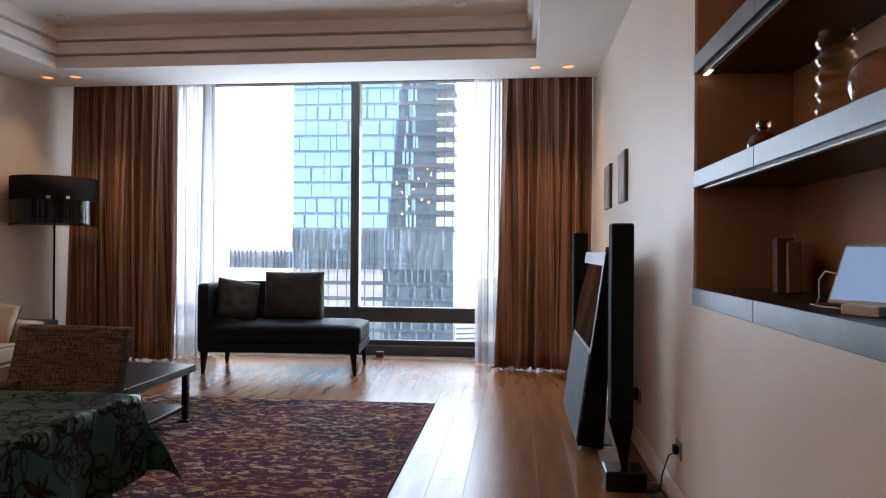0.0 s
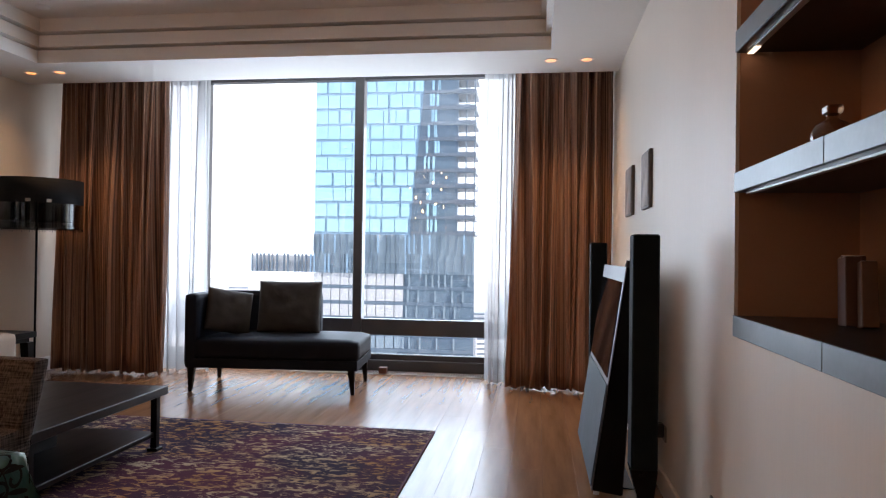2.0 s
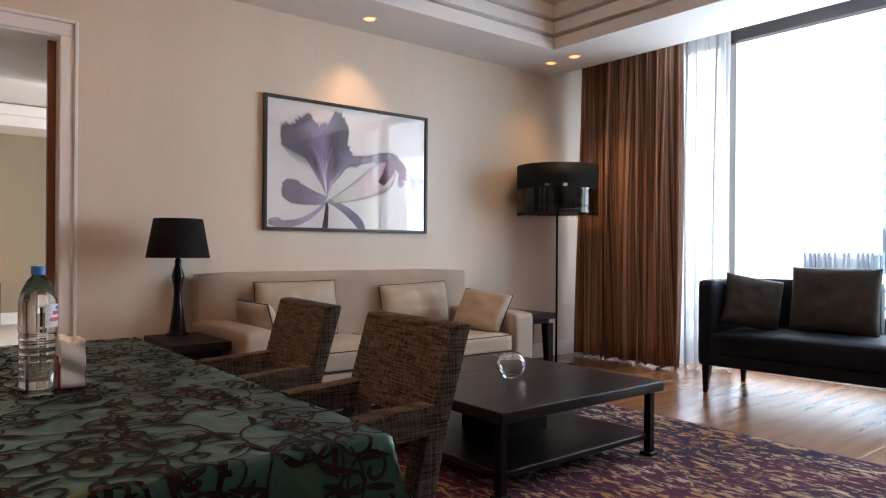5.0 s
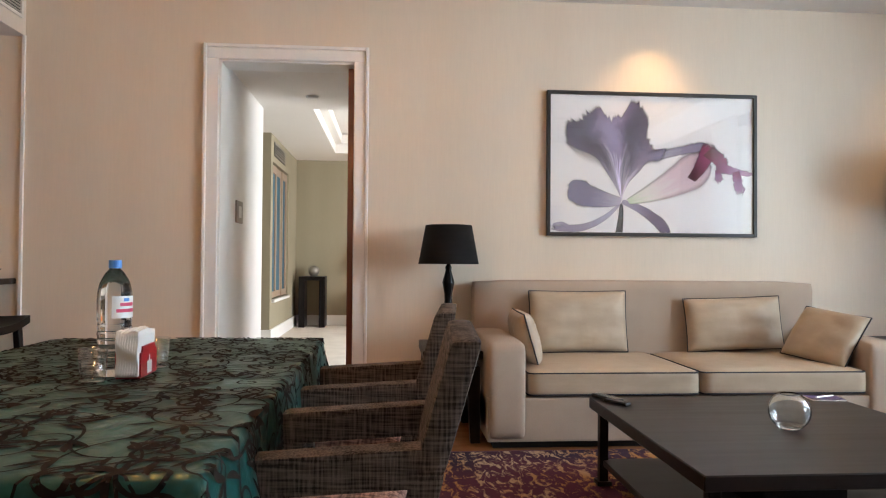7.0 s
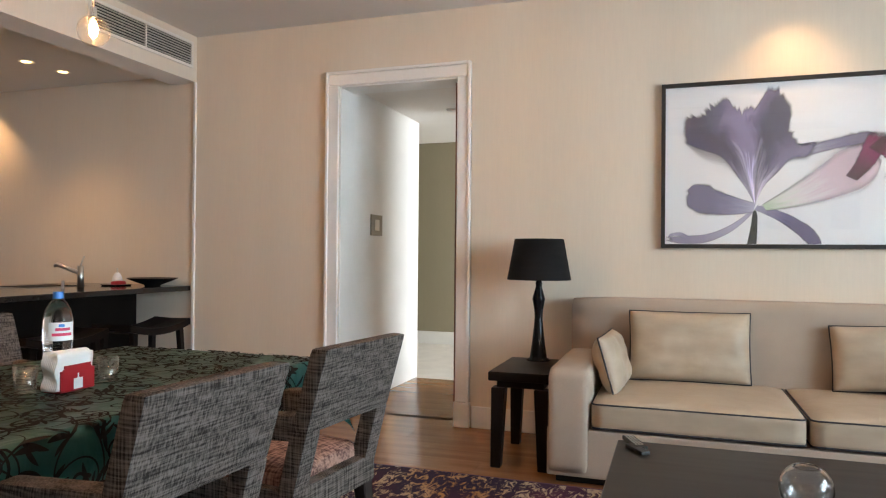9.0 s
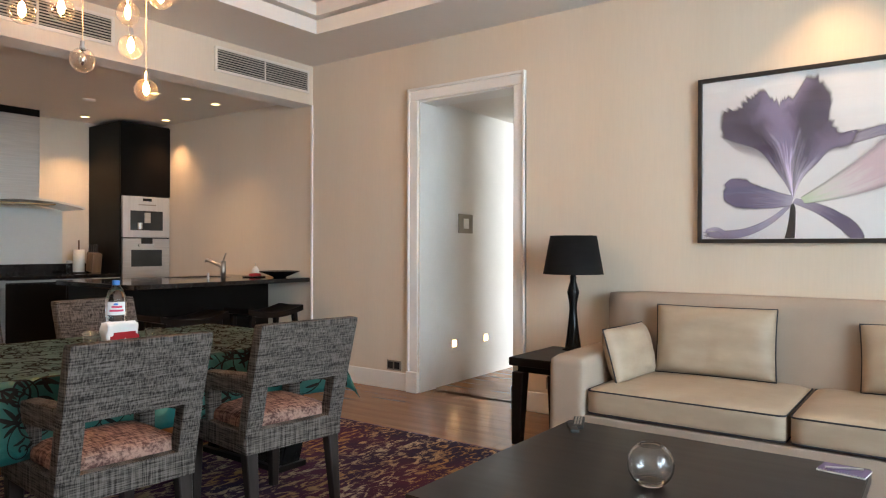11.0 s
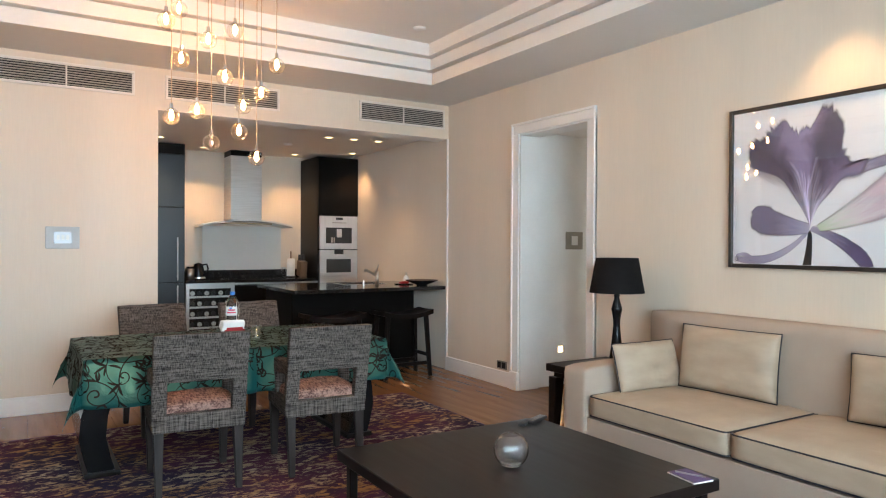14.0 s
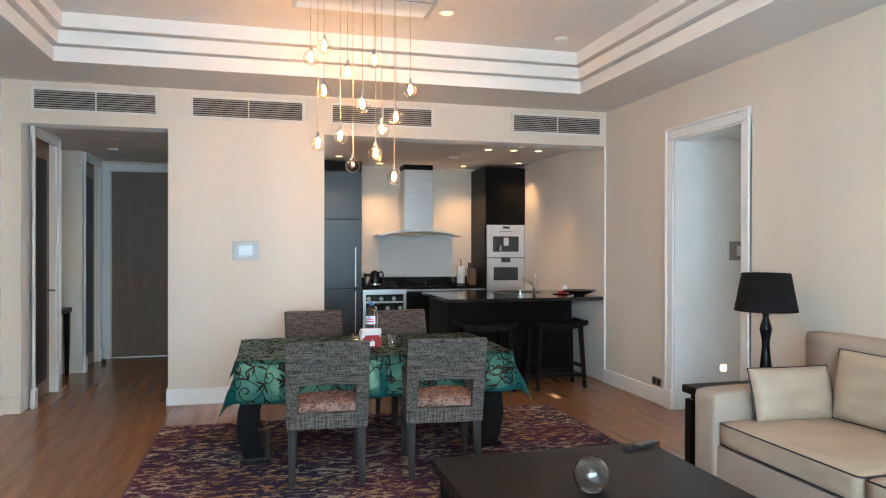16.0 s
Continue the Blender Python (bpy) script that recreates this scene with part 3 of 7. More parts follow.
def pillow(w, h, t, seed=0, n=36, pinch=0.09, bm=None):
    """A stuffed cushion in the x-z plane, thick along y, with drawn-in sides, pointed corners and creases."""
    bm = bm or bmesh.new()
    rnd = random.Random(seed)
    off = Vector((rnd.uniform(0, 50), rnd.uniform(0, 50), 0))
    sides = {}
    for s in (-1, 1):
        for a in range(n + 1):
            for c in range(n + 1):
                u, v = 2 * a / n - 1, 2 * c / n - 1
                edge = a in (0, n) or c in (0, n)
                if edge and s == 1:
                    sides[1, a, c] = sides[-1, a, c]
                    continue
                x = u * w / 2 * (1 - pinch * (1 - v * v) * abs(u) ** 3)
                z = v * h / 2 * (1 - pinch * (1 - u * u) * abs(v) ** 3)
                bulge = ((1 - u ** 4) * (1 - v ** 4)) ** 0.55 * t / 2
                fan = math.atan2(v - math.copysign(1, v), u - math.copysign(1, u))
                wr = 0.10 * t * noise.noise(Vector((u * 2.2, v * 2.2, s)) + off) + 0.02 * t * noise.noise(Vector((u * 5, v * 1.5, s)) + off)
                wr += 0.045 * t * noise.noise(Vector((fan * 9, s, seed))) * max(abs(u), abs(v)) ** 2
                sides[s, a, c] = bm.verts.new((x, s * (bulge + (0 if edge else wr * min(1, 3 * (1 - max(abs(u), abs(v)))))), z))
    for s in (-1, 1):
        for a in range(n):
            for c in range(n):
                f = [sides[s, a, c], sides[s, a + 1, c], sides[s, a + 1, c + 1], sides[s, a, c + 1]]
                bm.faces.new(f if s == -1 else f[::-1])
    return bm


def pillow_rim(w, h, n=36, pinch=0.09):
    pts = []
    ring = [(k, 0) for k in range(n)] + [(n, k) for k in range(n)] + [(n - k, n) for k in range(n)] + [(0, n - k) for k in range(n)]
    for a, c in ring:
        u, v = 2 * a / n - 1, 2 * c / n - 1
        pts.append((u * w / 2 * (1 - pinch * (1 - v * v) * abs(u) ** 3), 0, v * h / 2 * (1 - pinch * (1 - u * u) * abs(v) ** 3)))
    return pts


def cushion(name, label, w, h, t, m, mat, seed, trim="piping"):
    e = thing(name, label, "cushion", m)
    part("cover", pillow(w, h, t, seed, pinch=0.022), mat, e, smooth=True)
    if trim:
        part("piping", tube(pillow_rim(w, h, pinch=0.022), 0.0045, 6, True), trim, e, "dark contrast piping", smooth=True)
    return e


def soft_box(x0, x1, y0, y1, z0, z1, b, crown=0.02, n=14):
    """An upholstered block with rounded edges and a crowned top."""
    bm = box(x0, x1, y0, y1, z0, z1)
    bmesh.ops.subdivide_edges(bm, edges=bm.edges[:], cuts=n, use_grid_fill=True)
    cx, cy, cz = (x0 + x1) / 2, (y0 + y1) / 2, (z0 + z1) / 2
    hx, hy, hz = (x1 - x0) / 2, (y1 - y0) / 2, (z1 - z0) / 2
    for v in bm.verts:
        p = v.co - Vector((cx, cy, cz))
        core = Vector((max(-hx + b, min(hx - b, p.x)), max(-hy + b, min(hy - b, p.y)), max(-hz + b, min(hz - b, p.z))))
        d = p - core
        if d.length > 1e-6:
            p = core + d.normalized() * min(b, d.length)
        u, w = p.x / hx, p.y / hy
        if p.z > 0:
            p.z += crown * max(0, 1 - u * u) ** 0.6 * max(0, 1 - w * w) ** 0.6
        v.co = p + Vector((cx, cy, cz))
    return bm


def rim(x0, x1, y0, y1, z, r, k=5):
    """A closed rounded rectangle of points."""
    pts = []
    for cx, cy, a0 in ((x1 - r, y1 - r, 0), (x0 + r, y1 - r, 90), (x0 + r, y0 + r, 180), (x1 - r, y0 + r, 270)):
        for q in range(k + 1):
            a = radians(a0 + 90 * q / k)
            pts.append((cx + r * math.cos(a), cy + r * math.sin(a), z))
    out = []
    for a, c in zip(pts, pts[1:] + pts[:1]):
        out.append(a)
        far = math.dist(a, c)
        for q in range(1, int(far / 0.08)):
            f = q / int(far / 0.08)
            out.append(tuple(a[i] + (c[i] - a[i]) * f for i in range(3)))
    return out


def slab(pts, z0, z1, bm=None):
    """An upright prism over a plan outline."""
    bm = bm or bmesh.new()
    lo = [bm.verts.new((x, y, z0)) for x, y in pts]
    hi = [bm.verts.new((x, y, z1)) for x, y in pts]
    bm.faces.new(lo[::-1])
    bm.faces.new(hi)
    for k in range(len(pts)):
        q = (k + 1) % len(pts)
        bm.faces.new((lo[k], lo[q], hi[q], hi[k]))
    return bm


# ---- the setting ----
WX, RX = -4.84, 0.785          # left and right walls of the living room
KY = 0.77                     # face of the kitchen bulkhead and the hall wall
SOFFIT, TOP = 2.842, 3.197      # soffit and tray ceiling

# floor slab under the planks, bedroom carpet
structure("floor", box(-6.45, 2.0, -3.2, 8.9, -0.2, -0.012), "void", "medium brown polished wooden plank floor")
structure("floor_bedroom", box(-11.6, -6.45, -0.6, 6.5, -0.2, 0.0), "carpet", "pale beige bedroom carpet")

# left wall with the bedroom doorway 
DOOR0, DOOR1, DTOP = 2.017, 2.912, 2.372
bm = box(WX - 0.22, WX, -2.45, DOOR0, -0.01, TOP + 0.2)
box(WX - 0.22, WX, DOOR1, 8.8, -0.01, TOP + 0.2, bm=bm)
box(WX - 0.22, WX, DOOR0, DOOR1, DTOP, TOP + 0.2, bm=bm)
structure("wall_west", bm, "wall", "beige silk-papered wall")
# right wall with the shelf niche
N0, N1, NZ0, NZ1 = 1.2, 3.755, 0.978, 2.62
bm = box(RX, RX + 0.5, KY - 0.2, N0, -0.01, TOP + 0.2)
box(RX, RX + 0.5, N1, 8.8, -0.01, TOP + 0.2, bm=bm)
box(RX, RX + 0.5, N0, N1, -0.01, NZ0, bm=bm)
box(RX, RX + 0.5, N0, N1, NZ1, TOP + 0.2, bm=bm)
structure("wall_east", bm, "wall", "beige silk-papered wall with a shelf niche")
bm = box(RX + 0.40, RX + 0.46, N0, N1, NZ0, NZ1)
box(RX + 0.012, RX + 0.40, N1 - 0.006, N1, NZ0, NZ1, bm=bm)
box(RX + 0.012, RX + 0.40, N0, N0 + 0.006, NZ0, NZ1, bm=bm)
structure("niche_lining", bm, "nichewall", "warm brown lining of the shelf niche")

# pier between kitchen and hall, bulkheads over both openings
PX0, PX1, KTOP, HTOP = -1.91, -0.528, 2.486, 2.48
structure("wall_pier", box(PX0, PX1, -2.6, KY, -0.01, KTOP), "wall", "beige wall pier with a touch panel")
bm = box(WX, PX1, KY - 0.24, KY, KTOP, TOP + 0.2)
box(PX1, RX, KY - 0.24, KY, HTOP, TOP + 0.2, bm=bm)
box(0.645, RX, KY - 0.24, KY, -0.01, HTOP, bm=bm)
structure("wall_south", bm, "wall", "beige bulkhead with air grilles")
structure("wall_kitchen_back", box(WX - 0.2, PX0, -2.45, -2.2, -0.01, 2.9), "wall", "beige kitchen wall")
structure("ceiling_kitchen", box(WX, PX0, -2.2, KY - 0.24, 2.55, 2.7), "plaster", "plain white kitchen ceiling")
structure("corner_trim", box(WX - 0.0, WX + 0.018, KY - 0.012, KY + 0.006, 0.0, KTOP), "trim", "white corner bead")
# hall: side wall with two door openings, end wall with the entrance door
HX = 0.62
bm = box(HX, HX + 0.2, -0.12, KY - 0.24, 2.43, 2.7)
box(HX, 0.93, -0.21, -0.12, -0.01, 2.7, bm=bm)
box(HX, 0.93, -1.25, -1.16, -0.01, 2.7, bm=bm)
box(0.93, 1.1, -1.25, -0.12, -0.01, 2.7, bm=bm)
box(HX, HX + 0.2, -1.95, -1.25, 2.43, 2.7, bm=bm)
box(HX, HX + 0.2, -2.3, -1.95, -0.01, 2.7, bm=bm)
structure("wall_hall_east", bm, "wall", "beige hall wall")
bm = box(-0.53, -0.36, -2.4, -2.15, -0.01, 2.7)
box(-0.36, 0.52, -2.4, -2.15, 2.38, 2.7, bm=bm)
box(0.52, HX, -2.4, -2.15, -0.01, 2.7, bm=bm)
structure("wall_hall_end", bm, "wall", "beige hall end wall")
structure("ceiling_hall", box(PX1, HX + 0.5, -2.4, KY - 0.24, HTOP + 0.02, 2.72), "plaster", "plain white hall ceiling")

# tray ceiling: soffit all round, three stepped mouldings, flat middle
CX0, CX1, CY0, CY1, PB = -4.188, 0.197, 1.512, 6.652, 7.33


def ring(x0, x1, y0, y1, inx0, inx1, iny0, iny1, z0, z1):
    bm = box(x0, inx0, y0, y1, z0, z1)
    box(inx1, x1, y0, y1, z0, z1, bm=bm)
    box(inx0, inx1, y0, iny0, z0, z1, bm=bm)
    box(inx0, inx1, iny1, y1, z0, z1, bm=bm)
    return bm


def tray(name, off, z0, z1, lab=""):
    structure(name, ring(WX, RX, KY, PB, CX0 + off, CX1 - off, CY0 + off, CY1 - off, z0, z1), "plaster", lab)


tray("ceiling_soffit", 0.0, SOFFIT, SOFFIT + 0.108, "white soffit round the tray ceiling")
tray("ceiling_groove", -0.05, SOFFIT + 0.108, SOFFIT + 0.126)
tray("ceiling_step", 0.04, SOFFIT + 0.126, SOFFIT + 0.226, "stepped white ceiling moulding")
tray("ceiling_groove_upper", -0.01, SOFFIT + 0.226, SOFFIT + 0.244)
tray("ceiling_step_upper", 0.08, SOFFIT + 0.244, TOP, "stepped white ceiling moulding")
structure("ceiling", box(WX - 0.2, RX + 0.5, KY - 0.2, PB, TOP, TOP + 0.2), "plaster", "plain white tray ceiling")
structure("ceiling_curtain_pocket", box(WX - 0.2, RX + 0.5, PB, 8.9, 3.27, 3.45), "plaster")

# skirting
bm = box(WX, WX + 0.016, KY + 0.0, DOOR0 - 0.09, 0, 0.145, 0.004, 1)
box(WX, WX + 0.016, DOOR1 + 0.115, 8.3, 0, 0.145, 0.004, 1, bm=bm)
structure("baseboard_west", bm, "trim", "white painted skirting board")
bm = box(PX0, PX1 + 0.014, KY, KY + 0.016, 0, 0.145, 0.004, 1)
box(PX1, PX1 + 0.016, -2.1, KY, 0, 0.145, 0.004, 1, bm=bm)
structure("baseboard_pier", bm, "trim", "white painted skirting board")
bm = box(0.645, RX, KY, KY + 0.016, 0, 0.145, 0.004, 1)
box(RX - 0.016, RX, KY + 0.016, 8.3, 0, 0.12, 0.004, 1, bm=bm)
structure("baseboard_east", bm, "wall", "skirting board papered like the wall")
bm = box(0.93 - 0.016, 0.93, -1.16, -0.21, 0, 0.145, 0.004, 1)
structure("baseboard_hall", bm, "trim", "white painted skirting board")


def casing_y(name, x, y0, y1, z, w=0.1, face=1, lab="white painted door architrave with plinth blocks"):
    """A moulded door surround on a wall that runs along y; face +1 looks to +x."""
    e = thing(name, lab, "door frame", kind="structure")
    t = 0.022 * face
    for a, c in ((y0 - w, y0), (y1, y1 + w)):
        part("jamb_casing", box(min(x, x + t), max(x, x + t), a, c, 0.17, z, 0.005, 1), "trim", e)
        part("casing_bead", box(min(x, x + 1.6 * t), max(x, x + 1.6 * t), a if a < y0 else c - 0.022, (a + 0.022) if a < y0 else c, 0.17, z + w, 0.004, 1), "trim", e)
        part("plinth_block", box(min(x, x + 1.7 * t), max(x, x + 1.7 * t), a - 0.006, c + 0.006, 0, 0.17, 0.005, 1), "trim", e)
    part("head_casing", box(min(x, x + t), max(x, x + t), y0 - w + 0.022, y1 + w - 0.022, z, z + w - 0.022, 0.005, 1), "trim", e)
    part("head_bead", box(min(x, x + 1.6 * t), max(x, x + 1.6 * t), y0 - w + 0.022, y1 + w - 0.022, z + w - 0.022, z + w, 0.004, 1), "trim", e)
    return e


casing_y("door_1", WX, DOOR0, DOOR1, DTOP)
# jamb lining of the bedroom doorway and the sliding leaf in its pocket
bm = box(WX - 0.22, WX, DOOR0 - 0.0, DOOR0 + 0.012, 0, DTOP)
box(WX - 0.22, WX, DOOR0, DOOR1, DTOP - 0.012, DTOP, bm=bm)
structure("door_lining", bm, "trim", "white painted door lining")
sl = thing("door_2", "dark red-brown sliding door, open in its pocket", "door", kind="structure")
part("door_leaf", box(WX - 0.14, WX - 0.095, DOOR1 - 0.045, DOOR1 + 0.9, 0.01, DTOP - 0.014), "redwood", sl)

# vestibule and bedroom behind the doorway
structure("wall_vestibule", box(-6.5, WX - 0.22, 1.80, DOOR0 - 0.012, -0.01, 2.6), "trim", "white wall of the vestibule")
structure("wall_vestibule_north", box(-6.5, WX - 0.22, 3.35, 3.5, -0.01, 2.6), "taupe")
structure("ceiling_vestibule", box(-6.5, WX - 0.22, 1.8, 3.5, DTOP + 0.04, 2.6), "plaster", "white vestibule ceiling")
structure("wall_bedroom_far", box(-11.5, -11.2, -0.5, 6.4, -0.01, 3.0), "taupe", "olive-beige bedroom wall")
bm = box(-11.2, -10.35, 1.45, 1.68, -0.01, 3.0)
box(-9.0, -8.85, 0.0, 1.68, -0.01, 3.0, bm=bm)
box(-10.35, -9.0, 1.45, 1.68, -0.01, 0.52, bm=bm)
box(-10.35, -9.0, 1.45, 1.68, 2.28, 3.0, bm=bm)
box(-10.35, -9.0, 1.30, 1.45, -0.01, 3.0, bm=bm)
structure("wall_bedroom_south", bm, "taupe", "olive-beige bedroom wall with a screened recess")
structure("wall_bedroom_recess", box(-8.85, -6.3, -0.6, -0.4, -0.01, 3.0), "taupe")
structure("wall_bedroom_east", box(-6.5, -6.3, -0.5, 1.80, -0.01, 3.0), "taupe")
structure("wall_bedroom_east_north", box(-6.5, -6.3, 3.5, 6.4, -0.01, 3.0), "taupe")
bm = box(-11.3, -8.6, 6.3, 6.5, -0.01, 3.0)
box(-8.6, -6.9, 6.3, 6.5, -0.01, 0.5, bm=bm)
box(-6.9, -6.3, 6.3, 6.5, -0.01, 3.0, bm=bm)
structure("wall_bedroom_window", bm, "taupe")
bm = ring(-11.3, -6.3, -0.6, 6.5, -10.4, -7.2, 2.35, 5.4, 2.62, 2.75)
structure("ceiling_bedroom_soffit", bm, "plaster", "white bedroom soffit")
structure("ceiling_bedroom_step", ring(-10.5, -7.1, 2.25, 5.5, -10.3, -7.3, 2.45, 5.3, 2.75, 2.88), "plaster")
structure("ceiling_bedroom", box(-11.3, -6.3, -0.6, 6.5, 2.9, 3.05), "plaster", "white bedroom ceiling")
bm = box(-11.2, -11.18, 1.68, 6.3, 0, 0.16)
box(-11.18, -8.85, 1.68, 1.70, 0, 0.16, bm=bm)
box(-8.85, -8.83, 0.0, 1.70, 0, 0.16, bm=bm)
structure("baseboard_bedroom", bm, "trim", "white bedroom skirting board")

# window wall: kerb, mullions, transom, head, panes
GY = 8.50
wf = thing("window_1", "floor-to-ceiling window in a dark bronze metal frame", "window", kind="structure")
part("window_sill", box(WX, RX, GY - 0.09, GY + 0.2, -0.01, 0.11, 0.006, 1), "bronze", wf)
part("bottom_rail", box(WX, RX, GY - 0.04, GY + 0.05, 0.11, 0.165, 0.004, 1), "bronze", wf)
part("transom", box(WX, RX, GY - 0.05, GY + 0.05, 0.37, 0.54, 0.005, 1), "bronze", wf)
part("head_rail", box(WX, RX, GY - 0.05, GY + 0.05, 3.11, 3.27, 0.004, 1), "bronze", wf)
for mx in (WX + 0.05, -3.57, -1.797, -0.02, RX - 0.05):
    part("mullion", box(mx - 0.05, mx + 0.05, GY - 0.075, GY + 0.06, 0.0, 3.27, 0.006, 1), "bronze", wf)
for x0, x1 in ((-4.74, -3.62), (-3.52, -1.847), (-1.747, -0.07), (0.03, RX - 0.1)):
    for z0, z1 in ((0.165, 0.37), (0.54, 3.11)):
        p = part("pane", box(x0, x1, GY + 0.006, GY + 0.012, z0, z1), "pane", wf)
        p.visible_shadow = False
structure("window_reveal", box(WX - 0.2, WX - 0.001, 8.7, GY + 0.4, 0, 3.27), "trim")

# ---- curtains ----


def drape(name, label, x0, x1, y, z0, z1, folds, amp, mat, seed, thick=0.0, group=""):
    rnd = random.Random(seed)
    cols, rows = folds * 10, 24
    bm = bmesh.new()
    uvl = bm.loops.layers.uv.new("UVMap")
    width, grid, arc = x1 - x0, [], [0.0]
    ph = [rnd.uniform(-1.5, 1.5) for _ in range(folds + 2)]
    ax = [rnd.uniform(0.4, 1.3) for _ in range(folds + 2)]
    for r in range(rows + 1):
        f = r / rows
        line = []
        for c in range(cols + 1):
            s = c / cols * folds
            k = int(s)
            blend = s - k
            a = (ax[k] * (1 - blend) + ax[k + 1] * blend) * amp
            p = (ph[k] * (1 - blend) + ph[k + 1] * blend) * (0.3 + 1.1 * f) + 0.5 * math.sin(3 * f + k * 1.7)
            d = a * (0.75 + 0.35 * f) * math.sin(2 * math.pi * s + p) + 0.25 * amp * math.sin(5.1 * s + 3 * f + seed)
            x = x0 + width * c / cols + 0.35 * a * math.sin(4 * math.pi * s + p) + 0.25 * a * math.sin(2.0 * s + 2.6 * f + seed) + 0.02 * f * math.sin(3.3 * s + 2.2 * f + seed)
            zz = z1 + (z0 - z1) * f
            if r == rows:
                zz += 0.012 * math.sin(2 * math.pi * s + 1.0)
            line.append(bm.verts.new((x, y + d, zz)))
        grid.append(line)
    for c in range(cols):
        arc.append(arc[-1] + (grid[0][c + 1].co - grid[0][c].co).length)
    for r in range(rows):
        for c in range(cols):
            fc = bm.faces.new((grid[r + 1][c], grid[r + 1][c + 1], grid[r][c + 1], grid[r][c]))
            fc.smooth = True
            for loop, (cc, rr) in zip(fc.loops, ((c, r + 1), (c + 1, r + 1), (c + 1, r), (c, r))):
                loop[uvl].uv = (arc[cc] + seed, (rows - rr) / rows * (z1 - z0))
    ob = part(name, bm, mat, None, label)
    if thick:
        md = ob.modifiers.new("thickness", "SOLIDIFY")
        md.thickness = thick
    return tagged(ob, category="curtain", group=group)


drape("curtain", "full-length pleated curtain striped in brown and gold", -4.69, -3.55, 7.66, 0.02, 3.25, 11, 0.075, "curtain", 3, 0.004, "striped curtains")
drape("curtain", "full-length pleated curtain striped in brown and gold", -0.12, 0.765, 7.66, 0.02, 3.25, 9, 0.075, "curtain", 8, 0.004, "striped curtains")
drape("sheer_curtain", "white translucent sheer curtain beside the striped curtain", -4.80, -3.21, 7.9, 0.015, 3.25, 16, 0.045, "sheer", 5, 0, "sheers")
drape("sheer_curtain", "white translucent sheer curtain beside the striped curtain", -0.40, 0.76, 7.9, 0.015, 3.25, 12, 0.045, "sheer", 11, 0, "sheers")

# ---- the rug ----
bm = box(-3.84, -0.59, 1.59, 6.0, 0.0, 0.012)
bmesh.ops.subdivide_edges(bm, edges=bm.edges[:], cuts=30, use_grid_fill=True)
for v in bm.verts:
    if v.co.z > 0.006:
        v.co.z += 0.0025 * noise.noise(v.co * 2.0)
rug = tagged(part("rug", bm, "rug", None, "large worn-look purple and gold patterned wool rug"), category="rug")
part("binding", ring(-3.852, -0.578, 1.578, 6.012, -3.84, -0.59, 1.59, 6.0, 0.0, 0.011), material("plum_binding", (0.09, 0.03, 0.06), (0.11, 0.04, 0.07), rough=0.9, scale=20, fine=200), rug, "plum edge binding")

# ---- dining table, cloth and chairs ----
TX0, TX1, TY0, TY1, TZ = -3.01, -1.20, 1.85, 2.885, 0.70
tb = thing("dining_table", "black lacquered dining table with curved trestle legs", "table", pose((TX0 + TX1) / 2, (TY0 + TY1) / 2, 0.012))
hx, hy = (TX1 - TX0) / 2, (TY1 - TY0) / 2
part("tabletop", box(-hx + 0.01, hx - 0.01, -hy + 0.01, hy - 0.01, TZ - 0.06, TZ - 0.014, 0.006), "espresso", tb)
for s in (-1, 1):
    bm = bmesh.new()
    # curved trestle: slab whose waist draws in towards the middle
    prof = [(0.06, 0.0), (0.09, 0.10), (0.115, 0.22), (0.105, 0.34), (0.07, 0.48), (0.03, 0.645)]
    rings = []
    for off, z in prof:
        xa, xb = s * (hx - 0.24 + off), s * (hx - 0.10 + off)
        x_lo, x_hi = min(xa, xb), max(xa, xb)
        rings.append([bm.verts.new(p) for p in ((x_lo, -0.32, z), (x_hi, -0.32, z), (x_hi, 0.32, z), (x_lo, 0.32, z))])
    for a, c in zip(rings, rings[1:]):
        for k in range(4):
            bm.faces.new((a[k], a[(k + 1) % 4], c[(k + 1) % 4], c[k]))
    bm.faces.new(rings[0][::-1])
    bm.faces.new(rings[-1])
    bmesh.ops.bevel(bm, geom=[e for e in bm.edges if abs(e.verts[0].co.z - e.verts[1].co.z) > 0.01], offset=0.012, segments=2, affect="EDGES")
    part("trestle", bm, "black", tb)
    part("foot", box(min(s * (hx - 0.20), s * (hx - 0.01)), max(s * (hx - 0.20), s * (hx - 0.01)), -0.34, 0.34, 0.0, 0.03, 0.008), "espresso", tb)


OVER = 0.27
CW, CD = hx * 2 + 2 * OVER, hy * 2 + 2 * OVER


